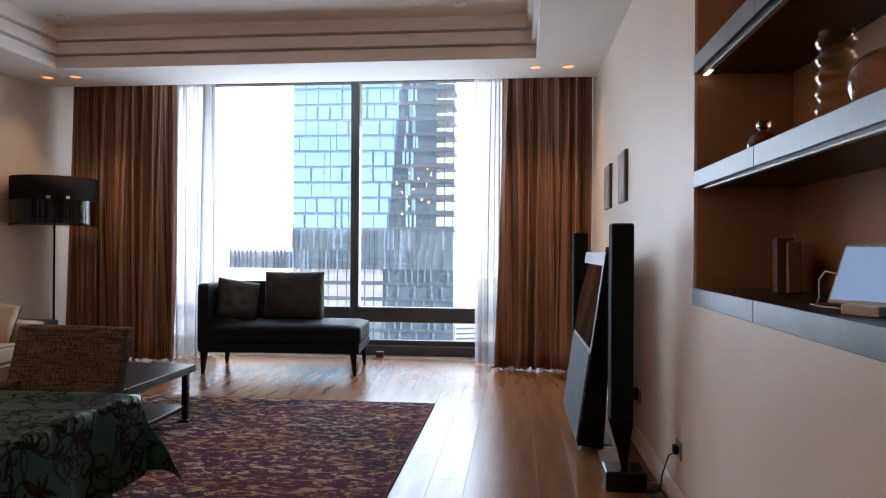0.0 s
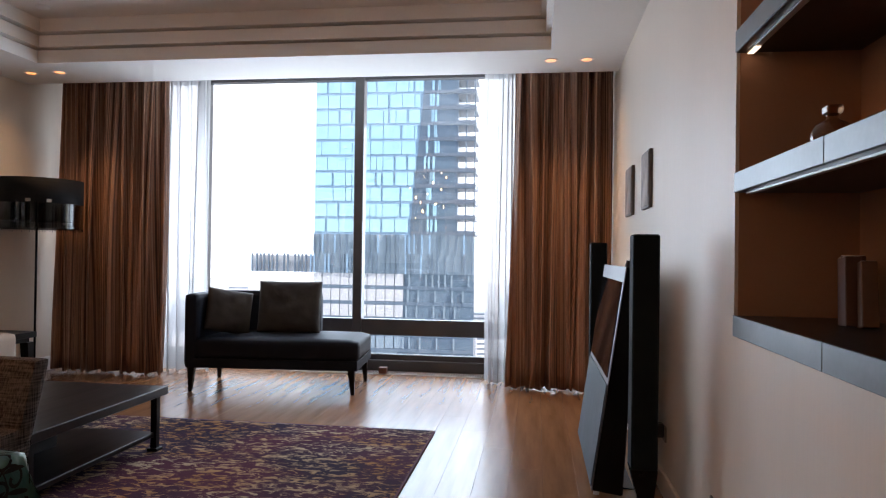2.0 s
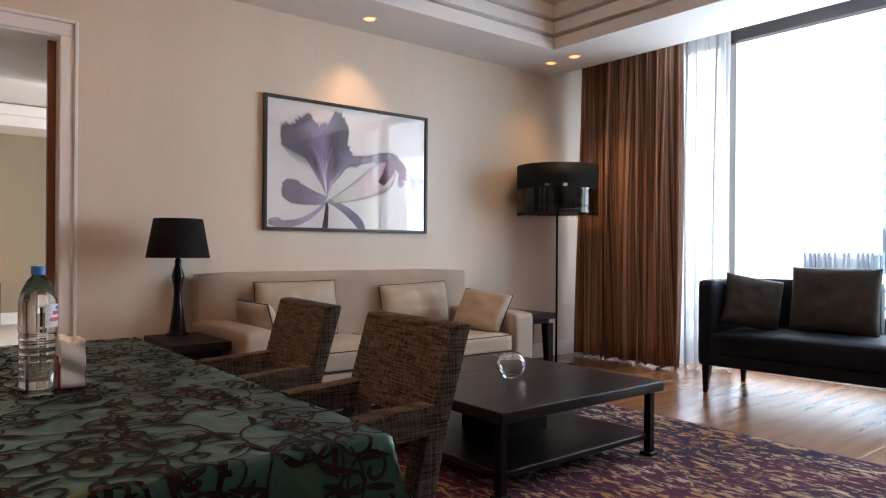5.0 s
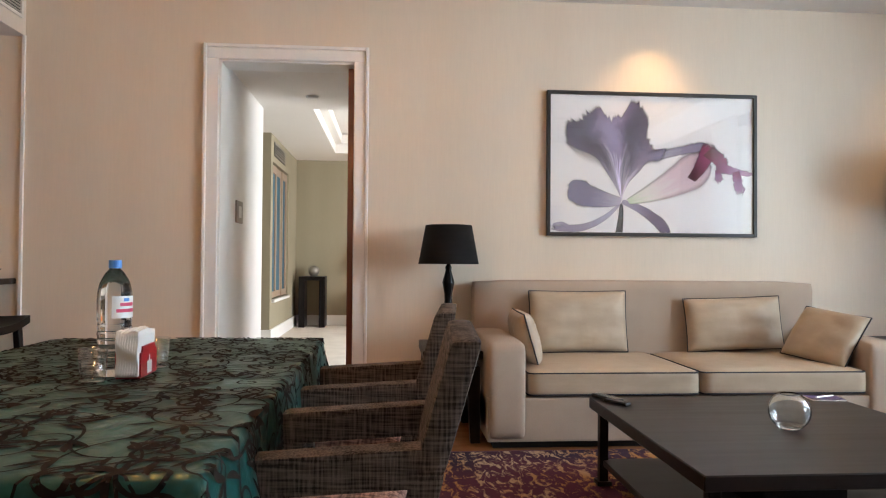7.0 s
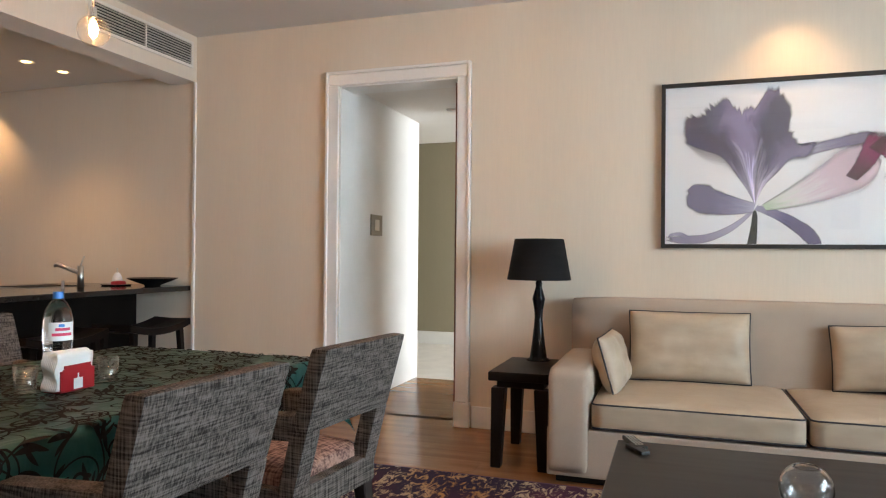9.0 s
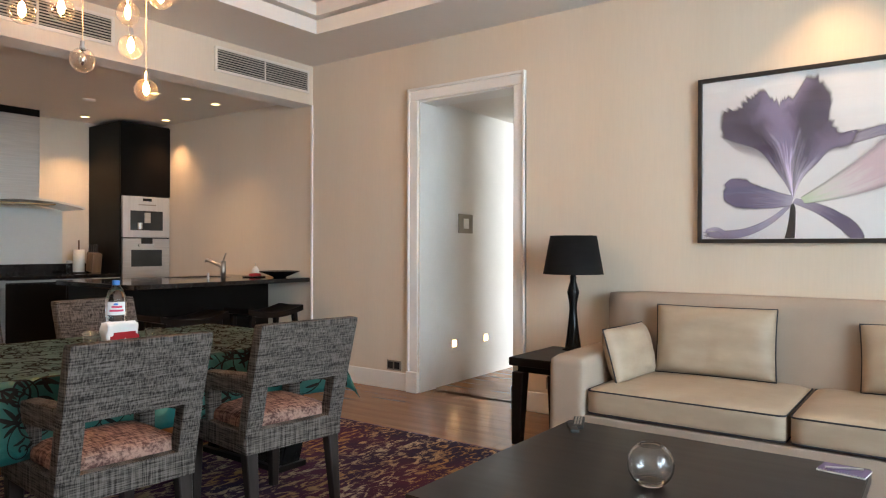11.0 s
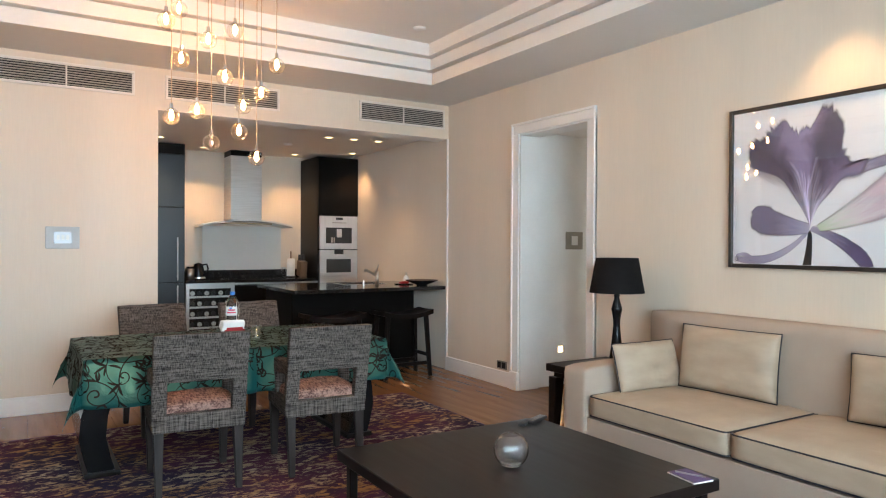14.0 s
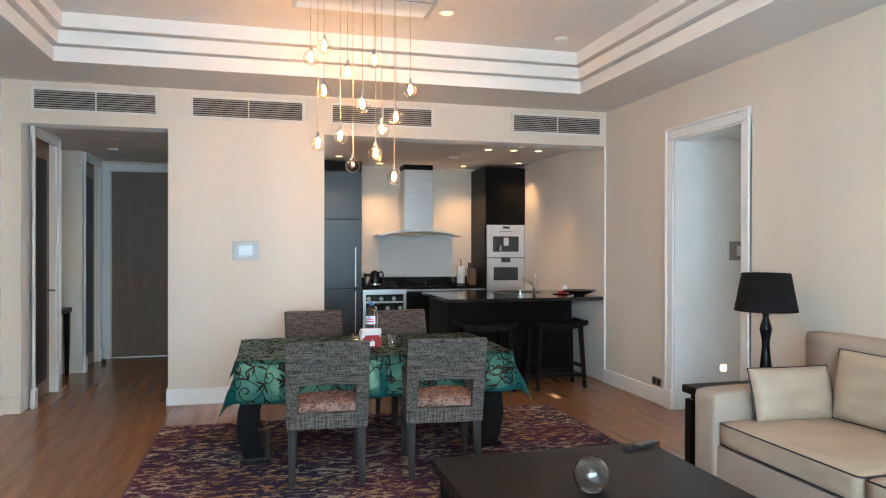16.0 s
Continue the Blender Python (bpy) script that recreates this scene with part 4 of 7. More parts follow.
def cloth_point(u, v):
    """Where a point of the flat cloth comes to lie: on the top, or hanging, with flared corners."""
    ox, oy = max(0, abs(u) - hx), max(0, abs(v) - hy)
    x, y = max(-hx, min(hx, u)), max(-hy, min(hy, v))
    drop = math.hypot(ox, oy) if (ox and oy) else ox + oy
    z = TZ
    if drop:
        sx, sy = math.copysign(1, u), math.copysign(1, v)
        if ox and oy:
            ang = math.atan2(oy, ox)
            flare = 0.10 * math.sin(2 * ang) * min(1, drop / 0.2)
            x += sx * (0.006 + flare * 0.75 * drop / 0.27)
            y += sy * (0.006 + flare * 0.75 * drop / 0.27)
            z = TZ - min(drop, 0.40) * (0.96 - 0.06 * math.sin(2 * ang))
        else:
            along = v if ox else u
            wave = 0.016 * math.sin(along * 9 + 2 * sx) + 0.010 * math.sin(along * 21)
            push = 0.006 + (0.02 + wave) * min(1, drop / 0.2)
            x += sx * push if ox else 0
            y += sy * push if oy else 0
            z = TZ - drop * 0.985
    z += 0.0035 * noise.noise(Vector((u * 5, v * 5, 2))) * (1 if not drop else 0)
    return Vector((x, y, z))


def table_cloth():
    bm = bmesh.new()
    uvl = bm.loops.layers.uv.new("UVMap")
    n = 88
    nd = int(n * CD / CW)
    grid = []
    for a in range(n + 1):
        line = []
        for c in range(nd + 1):
            u, v = -CW / 2 + CW * a / n, -CD / 2 + CD * c / nd
            line.append((bm.verts.new(cloth_point(u, v)), u, v))
        grid.append(line)
    for a in range(n):
        for c in range(nd):
            q = (grid[a][c], grid[a + 1][c], grid[a + 1][c + 1], grid[a][c + 1])
            f = bm.faces.new([w[0] for w in q])
            f.smooth = True
            for loop, w in zip(f.loops, q):
                loop[uvl].uv = (w[1], w[2])
    return bm


def on_cloth(u, v, lift=0.0042):
    u, v = max(-CW / 2 + 0.004, min(CW / 2 - 0.004, u)), max(-CD / 2 + 0.004, min(CD / 2 - 0.004, v))
    p = cloth_point(u, v)
    nrm = (cloth_point(u + 0.012, v) - cloth_point(u - 0.012, v)).cross(cloth_point(u, v + 0.012) - cloth_point(u, v - 0.012))
    return p + nrm.normalized() * lift


def flocked_scrolls():
    """Spiral tendrils, stems and pointed leaves laid over the cloth."""
    bm = bmesh.new()

    def ribbon(pts, width):
        prev = None
        last = len(pts) - 1
        for k, (x, y) in enumerate(pts):
            ax, ay = pts[max(0, k - 1)]
            cx, cy = pts[min(last, k + 1)]
            dx, dy = cx - ax, cy - ay
            ln = math.hypot(dx, dy) or 1
            w = width(k / last)
            a = bm.verts.new(on_cloth(x - dy / ln * w, y + dx / ln * w))
            c = bm.verts.new(on_cloth(x + dy / ln * w, y - dx / ln * w))
            if prev:
                bm.faces.new((prev[0], prev[1], c, a))
            prev = (a, c)

    def curl(x, y, ang, size, hand):
        pts, a, px, py = [], ang, x, y
        for k in range(34):
            f = k / 33
            pts.append((px, py))
            step = size * (0.15 - 0.115 * f)
            px += step * math.cos(a)
            py += step * math.sin(a)
            a += hand * (0.10 + 0.34 * f)
        ribbon(pts, lambda f: size * (0.022 + 0.028 * f * f))
        return pts

    def leaf(x, y, ang, size, bend):
        pts = []
        for k in range(11):
            f = k / 10
            a = ang + bend * f
            pts.append((x, y))
            x += size / 10 * math.cos(a)
            y += size / 10 * math.sin(a)
        ribbon(pts, lambda f: size * 0.088 * math.sin(math.pi * min(1, f * 0.98 + 0.02)) ** 0.8 + 0.0008)

    rnd = random.Random(41)
    pitch = 0.132
    for a in range(int(CW / pitch) + 1):
        for c in range(int(CD / pitch) + 1):
            x = -CW / 2 + (a + (0.5 if c % 2 else 0.0)) * pitch + rnd.uniform(-0.03, 0.03)
            y = -CD / 2 + c * pitch + rnd.uniform(-0.03, 0.03)
            ang, hand = rnd.uniform(0, 6.28), rnd.choice((-1, 1))
            size = rnd.uniform(0.10, 0.15)
            stem = curl(x, y, ang, size, hand)
            curl(x, y, ang + math.pi + 0.2 * hand, size * rnd.uniform(0.7, 1.0), hand)
            for q in (4, 8, 12):
                sx, sy = stem[q]
                leaf(sx, sy, ang + hand * (0.3 * q / 4 - 1.2) * rnd.choice((1, -1)), rnd.uniform(0.045, 0.08), rnd.uniform(-0.9, 0.9))
            for q in range(3):
                leaf(x, y, ang + 1.6 + q * 0.75, rnd.uniform(0.05, 0.085), rnd.uniform(-0.8, 0.8))
    return bm


tc_ob = part("tablecloth", table_cloth(), "cloth", None, "green satin tablecloth with dark flocked scroll pattern", m=pose((TX0 + TX1) / 2, (TY0 + TY1) / 2, 0.012))
md = tc_ob.modifiers.new("thickness", "SOLIDIFY")
md.thickness, md.offset = 0.002, 1.0
tagged(tc_ob, category="tablecloth")
tagged(part("flocking", flocked_scrolls(), "flock", tc_ob, "dark flocked scrolls and leaves"), kind="stuff")


def dining_chair():
    """Upholstered armchair whose back faces +y: open gap under the back panel, arms that run forward."""
    e = thing("dining_chair", "upholstered dining armchair in grey slub linen with dark legs", "chair", group="chairs round the dining table")
    w = 0.242
    lean = 0.14
    # back: panel and two posts in one sloping plane

    def sloped(x0, x1, z0, z1, t0=0.0, t1=0.062, b=0.012):
        bm = box(x0, x1, t0, t1, z0, z1, b, 2)
        for v in bm.verts:
            v.co.y += lean * max(0.0, v.co.z - 0.40) / 0.5
        return bm

    part("backrest", sloped(-w, w, 0.605, 0.867, b=0.018), "linen", e)
    for s in (-1, 1):
        xa, xb = (-w, -w + 0.075) if s < 0 else (w - 0.075, w)
        part("back_post", sloped(xa, xb, 0.36, 0.61), "linen", e)
        bm = box(xa + 0.002, xb - 0.002, -0.30, 0.08, 0.555, 0.635, 0.016, 2)
        for v in bm.verts:
            v.co.z += 0.03 * max(0, v.co.y + 0.1) / 0.2
        part("armrest", bm, "linen", e)
        part("arm_post", box(xa + 0.006, xb - 0.006, -0.29, -0.23, 0.40, 0.565, 0.01, 2), "linen", e)
        part("leg", tapered(xa + 0.012, xb - 0.008, 0.012, 0.065, 0.0, 0.36, 0.62, 0, 0.045), "leg", e)
        part("leg", tapered(xa + 0.012, xb - 0.008, -0.43, -0.375, 0.0, 0.34, 0.66), "leg", e)
    part("seat_rail", box(-w + 0.004, w - 0.004, -0.45, 0.072, 0.335, 0.43, 0.012, 2), "linen", e)
    part("seat", soft_box(-w + 0.03, w - 0.03, -0.455, 0.03, 0.40, 0.475, 0.03, 0.02, 12), "seatcloth", e, "rose-brown slub seat cushion", smooth=True)
    return e


c0 = dining_chair()
c0.matrix_basis = pose(-1.728, 3.165, 0.013, 0, 0, -4.2)
copy_thing(c0, pose(-2.443, 3.192, 0.013, 0, 0, -6.3))
copy_thing(c0, pose(-1.785, 1.555, 0.013, 0, 0, 187))
copy_thing(c0, pose(-2.50, 1.63, 0.013, 0, 0, 187))

# ---- things on the dining table ----
TT = TZ + 0.012 + 0.004
bt = thing("water_bottle", "large clear plastic water bottle with a blue cap", "bottle", pose(-2.11, 2.411, TT) @ Matrix.Scale(1.04, 4))
part("bottle_body", lathe([(0.0, 0.006), (0.026, 0.003), (0.036, 0.0), (0.042, 0.010)] + [(0.0425 - 0.0022 * abs(math.sin(k * 0.785)), 0.018 + 0.0045 * k) for k in range(27)] + [(0.043, 0.146), (0.043, 0.208), (0.041, 0.222), (0.036, 0.243), (0.024, 0.266), (0.0145, 0.276), (0.0135, 0.279), (0.0135, 0.29), (0.0, 0.29)], 36), "waterbody", bt, smooth=True)
part("cap", cyl(0.016, 0.0155, 0.279, 0.300, 20), "blue", bt, "blue screw cap")


def wrap(r, a0, a1, z0, z1, n=10):
    bm = bmesh.new()
    lo, hi = [], []
    for k in range(n + 1):
        a = radians(a0 + (a1 - a0) * k / n)
        lo.append(bm.verts.new((r * math.cos(a), r * math.sin(a), z0)))
        hi.append(bm.verts.new((r * math.cos(a), r * math.sin(a), z1)))
    for k in range(n):
        bm.faces.new((lo[k], lo[k + 1], hi[k + 1], hi[k]))
    return bm


lb = part("label", wrap(0.0436, 12, 118, 0.150, 0.207), "white", bt, "white paper label with red and blue print", smooth=True)
for k, (a, c, z) in enumerate(((38, 96, 0.181), (26, 104, 0.165))):
    part("print_bar", wrap(0.0441, a, c, z, z + 0.009), "pink", lb, smooth=True)
part("print_bar", wrap(0.0441, 50, 72, 0.193, 0.202), "blue", lb, smooth=True)

nk = thing("napkin_holder", "red plastic napkin holder full of white paper napkins", "napkin holder", pose(-2.10, 2.475, TT, 0, 0, 2) @ Matrix.Scale(1.12, 4))
part("base", box(-0.062, 0.062, -0.028, 0.028, 0, 0.006, 0.002, 1), "red", nk)
for s in (-1, 1):
    bm = slab([(-0.06, -0.002), (0.06, -0.002), (0.06, 0.002), (-0.06, 0.002)], 0.004, 0.075)
    bmesh.ops.bevel(bm, geom=[e for e in bm.edges if abs(e.verts[0].co.x - e.verts[1].co.x) < 1e-4 and e.verts[0].co.z > 0.07 and e.verts[1].co.z > 0.07], offset=0.014, segments=3, affect="EDGES")
    part("side_plate", bm, "red", nk, m=pose(0, s * 0.027, 0))
for k in range(9):
    bm = box(-0.058, 0.072, -0.0026, 0.0026, 0.007, 0.110)
    bmesh.ops.subdivide_edges(bm, edges=bm.edges[:], cuts=9, use_grid_fill=True)
    for v in bm.verts:
        v.co.x += 0.005 * math.sin(v.co.z * 95 + 0.25 * k) * (1 if v.co.x > 0 else 0.4)
        v.co.z += 0.004 * math.sin(v.co.x * 30 + k * 0.9) * (v.co.z > 0.1)
    part("napkin", bm, "paper", nk, smooth=True, m=pose(0, -0.0222 + k * 0.0055, 0))
arch = slab([(-0.016, -0.0006), (0.016, -0.0006), (0.016, 0.0006), (-0.016, 0.0006)], 0.006, 0.05)
bmesh.ops.bevel(arch, geom=[e for e in arch.edges if abs(e.verts[0].co.x - e.verts[1].co.x) < 1e-4 and min(e.verts[0].co.z, e.verts[1].co.z) > 0.04], offset=0.014, segments=5, affect="EDGES")
part("logo_window", arch, "white", nk, "white arch on the red holder", m=pose(0, 0.0298, 0))

for gx, gy in ((-2.002, 2.401), (-2.25, 2.48)):
    g = thing("drinking_glass", "plain clear drinking glass with a thick base", "glass", pose(gx, gy, TT), "glasses")
    part("glass_body", lathe([(0.0, 0.0), (0.029, 0.0), (0.030, 0.004), (0.036, 0.085), (0.0345, 0.085), (0.028, 0.014), (0.0, 0.012)], 28), "tumbler", g, smooth=True)

# ---- sofa ----
SY0, SY1, SXB, SXF = 3.70, 6.10, -4.82, -3.868
so = thing("sofa", "taupe two-seat fabric sofa with dark piped seat cushions", "sofa", pose(SXB, SY0, 0))
sw, sd = SY1 - SY0, SXF - SXB
part("base", box(0.0, sd - 0.02, 0.0, sw, 0.045, 0.285, 0.012, 2), "sofa", so)
part("plinth", box(0.05, sd - 0.08, 0.04, sw - 0.04, 0.0, 0.05), "void", so)
part("backrest", soft_box(0.0, 0.165, 0.012, sw - 0.038, 0.27, 0.905, 0.035, 0.004, 10), "sofa", so, smooth=True)
for a, c in ((0.0, 0.215), (sw - 0.215, sw)):
    part("arm", soft_box(0.02, sd, a, c, 0.06, 0.585, 0.035, 0.012, 10), "sofa", so, smooth=True)
mid = sw / 2 - 0.005
for a, c in ((0.22, mid), (mid + 0.01, sw - 0.22)):
    sc = part("seat_cushion", soft_box(0.14, sd - 0.012, a, c, 0.29, 0.43, 0.03, 0.022, 14), "satin", so, "satin seat cushion with dark piping", smooth=True)
    part("piping", tube(rim(0.145, sd - 0.016, a + 0.004, c - 0.004, 0.419, 0.03), 0.0045, 6, True), "piping", sc, smooth=True)
    part("piping", tube(rim(0.145, sd - 0.016, a + 0.004, c - 0.004, 0.301, 0.03), 0.0045, 6, True), "piping", sc, smooth=True)
# scatter cushions (their own plane is x-z before turning)
cushion("scatter_cushion", "small gold satin cushion with dark piping, against the sofa arm", 0.53, 0.31, 0.14, pose(-4.33, 3.99, 0.578, -16, 0, 177), "satin", 2)
cushion("scatter_cushion", "large gold satin cushion with dark piping, against the sofa back", 0.66, 0.40, 0.15, pose(-4.58, 4.395, 0.643, -7, 0, 93), "satin", 4)
cushion("scatter_cushion", "wide gold satin cushion with dark piping, against the sofa back", 0.66, 0.35, 0.15, pose(-4.58, 5.448, 0.628, -9, -2, 89), "satin", 6)
cushion("scatter_cushion", "gold satin cushion with dark piping, slumped against the sofa arm", 0.42, 0.36, 0.13, pose(-4.17, 5.81, 0.59, -36, 6, 22), "satin", 9)


# ---- side tables, table lamp, floor lamp ----
def side_table(m):
    e = thing("side_table", "dark espresso wooden side table with tapered legs", "side table", m, "side tables beside the sofa")
    part("tabletop", box(-0.29, 0.29, -0.17, 0.17, 0.475, 0.525, 0.005, 1), "espresso", e)
    part("apron", box(-0.25, 0.25, -0.13, 0.13, 0.435, 0.475, 0.003, 1), "espresso", e)
    for sx in (-1, 1):
        for sy in (-1, 1):
            part("leg", tapered(sx * 0.235 - 0.04, sx * 0.235 + 0.04, sy * 0.118 - 0.038, sy * 0.118 + 0.038, 0.0, 0.436, 0.72, sx * 0.012, sy * 0.012), "espresso", e)
    return e


side_table(pose(-4.315, 3.522, 0))
side_table(pose(-4.47, 6.53, 0))

tl = thing("table_lamp", "black table lamp with a turned base and tapered black shade", "lamp", pose(-4.526, 3.535, 0.525))
part("lamp_base", lathe([(0.0, 0.0), (0.07, 0.0), (0.07, 0.008), (0.052, 0.016), (0.050, 0.03), (0.040, 0.10), (0.029, 0.20), (0.024, 0.26), (0.026, 0.30), (0.036, 0.355), (0.039, 0.37), (0.036, 0.385), (0.020, 0.44), (0.018, 0.455), (0.022, 0.465), (0.018, 0.475), (0.012, 0.485), (0.009, 0.52), (0.0, 0.52)], 32), "black", tl, smooth=True)
part("shade", lathe([(0.193, 0.488), (0.148, 0.735), (0.1465, 0.735), (0.1905, 0.488), (0.193, 0.488)], 40), "shade", tl, "tapered black fabric shade", smooth=True)
part("spider", box(-0.147, 0.147, -0.003, 0.003, 0.715, 0.721, bm=box(-0.003, 0.003, -0.147, 0.147, 0.715, 0.721)), "steel", tl)
part("harp", cyl(0.005, 0.005, 0.51, 0.72, 8), "steel", tl)

fl = thing("floor_lamp", "black floor lamp with a double drum shade and fringe", "lamp", pose(-4.45, 7.01, 0) @ Matrix.Scale(1.012, 4))
part("base", lathe([(0.0, 0.0), (0.17, 0.0), (0.17, 0.012), (0.155, 0.02), (0.0, 0.024)], 40), "black", fl, smooth=True)
part("pole", cyl(0.010, 0.010, 0.015, 1.80, 14), "black", fl, smooth=True)
sh = part("shade", lathe([(0.375, 1.625), (0.375, 1.845), (0.371, 1.845), (0.371, 1.625), (0.375, 1.625)], 48), "shade", fl, "wide black drum shade", smooth=True)
part("inner_shade", lathe([(0.29, 1.475), (0.29, 1.70), (0.287, 1.70), (0.287, 1.475), (0.29, 1.475)], 48), "shade", fl, "inner black drum shade", smooth=True)
part("shade_lid", lathe([(0.0, 1.80), (0.371, 1.80), (0.371, 1.803), (0.0, 1.803)], 48), "shade", fl)
M["veil"] = clear("black_voile", (0.10, 0.10, 0.11), 0.0)
part("voile", lathe([(0.374, 1.405), (0.374, 1.625)], 96), "veil", sh, "sheer black voile skirt", smooth=True)
bm = bmesh.new()
for k in range(110):
    a = 2 * math.pi * k / 110
    h = 1.40 - 0.02 * random.random()
    box(0.372 * math.cos(a) - 0.0015, 0.372 * math.cos(a) + 0.0015, 0.372 * math.sin(a) - 0.0015, 0.372 * math.sin(a) + 0.0015, h, 1.43, bm=bm)
part("fringe", bm, "shade", sh, "black thread fringe")
for a in (-62, -38):
    part("clip", box(-0.02, 0.02, -0.004, 0.004, 1.63, 1.66, 0.002, 1), "chrome", sh, "small chrome clip", m=pose(0.378 * math.cos(radians(a)), 0.378 * math.sin(radians(a)), 0, 0, 0, a + 90))

# ---- coffee table and what lies on it ----
ct = thing("coffee_table", "low square espresso coffee table with a lower shelf", "coffee table", pose(-2.735, 4.68, 0.012))
part("tabletop", box(-0.59, 0.59, -0.585, 0.585, 0.338, 0.388, 0.004, 1), "tabletop", ct)
part("shelf", box(-0.54, 0.54, -0.54, 0.54, 0.085, 0.115, 0.004, 1), "tabletop", ct, "lower shelf board")
part("middle_support", box(-0.16, 0.16, -0.16, 0.16, 0.115, 0.338), "espresso", ct)
for sx in (-1, 1):
    for sy in (-1, 1):
        lg = part("leg", box(sx * 0.535 - 0.02, sx * 0.535 + 0.02, sy * 0.535 - 0.02, sy * 0.535 + 0.02, 0.0, 0.338, 0.003, 1), "espresso", ct)
        part("foot", box(sx * 0.535 - 0.034, sx * 0.535 + 0.034, sy * 0.535 - 0.034, sy * 0.535 + 0.034, 0.0, 0.02, 0.004, 1), "espresso", lg)
CT = 0.40
ob_ = thing("glass_orb", "clear glass globe tealight holder with an open top", "candle holder", pose(-2.696, 4.692, CT))
prof = [(0.0, 0.0), (0.036, 0.0)]
prof += [(0.076 * math.cos(radians(a)), 0.068 + 0.076 * math.sin(radians(a))) for a in range(-60, 66, 6)]
prof += [(0.0715 * math.cos(radians(a)), 0.068 + 0.0715 * math.sin(radians(a))) for a in range(64, -55, -6)]
prof += [(0.034, 0.016), (0.0, 0.015)]
part("bowl", lathe(prof, 40), "orb", ob_, smooth=True)
rm = thing("remote_control", "slim dark grey remote control with rows of buttons", "remote control", pose(-3.27, 4.165, CT, 0, 0, 22))
part("body", box(-0.085, 0.085, -0.024, 0.024, 0, 0.016, 0.005, 2), "cable", rm)
for a in range(7):
    for c in range(3):
        part("button", box(-0.075 + a * 0.021, -0.063 + a * 0.021, -0.017 + c * 0.012, -0.009 + c * 0.012, 0.016, 0.018), "switch", rm)
rm2 = thing("remote_control", "small black remote control", "remote control", pose(-3.18, 4.18, CT, 0, 0, 35))
part("body", box(-0.06, 0.06, -0.018, 0.018, 0, 0.014, 0.005, 2), "cable", rm2)
nb = thing("notebook", "small spiral notepad with a purple cover and pen", "notebook", pose(-3.235, 5.19, CT, 0, 0, -8))
part("page_block", box(-0.05, 0.05, -0.075, 0.075, 0, 0.006), "paper", nb)
part("cover", box(-0.05, 0.05, -0.075, 0.075, 0.006, 0.0075), material("purple_card", (0.11, 0.07, 0.16), (0.14, 0.09, 0.19), rough=0.5), nb, "purple card cover")
part("pen", cyl(0.004, 0.004, -0.06, 0.06, 10), "steel", nb, "thin steel pen", m=pose(0.0, 0.0, 0.012, 90, 0, 30))
for k in range(16):
    part("spiral_loop", tube([(0.05 + 0.006 * math.cos(a), 0, 0.004 + 0.006 * math.sin(a)) for a in [2 * math.pi * q / 8 for q in range(8)]], 0.0009, 4, True), "chrome", nb, m=pose(0, -0.07 + k * 0.0093, 0))

# ---- framed flower print ----
ART = (4.235, 5.738, 1.213, 2.217)
ar = thing("picture", "large black-framed print of a violet orchid on white", "picture", pose(WX + 0.002, ART[0], ART[2]))
aw, ah = ART[1] - ART[0], ART[3] - ART[2]
for y0, y1, z0, z1 in ((0, 0.024, 0, ah), (aw - 0.024, aw, 0, ah), (0.024, aw - 0.024, 0, 0.024), (0.024, aw - 0.024, ah - 0.024, ah)):
    part("frame_bar", box(0.0, 0.035, y0, y1, z0, z1, 0.002, 1), "frameblack", ar)
pr = part("print", box(0.004, 0.016, 0.024, aw - 0.024, 0.024, ah - 0.024), "print", ar, "white photographic print")
part("glazing", box(0.0215, 0.0225, 0.024, aw - 0.024, 0.024, ah - 0.024), clear("picture_glass", (1, 1, 1), 0.1), ar)


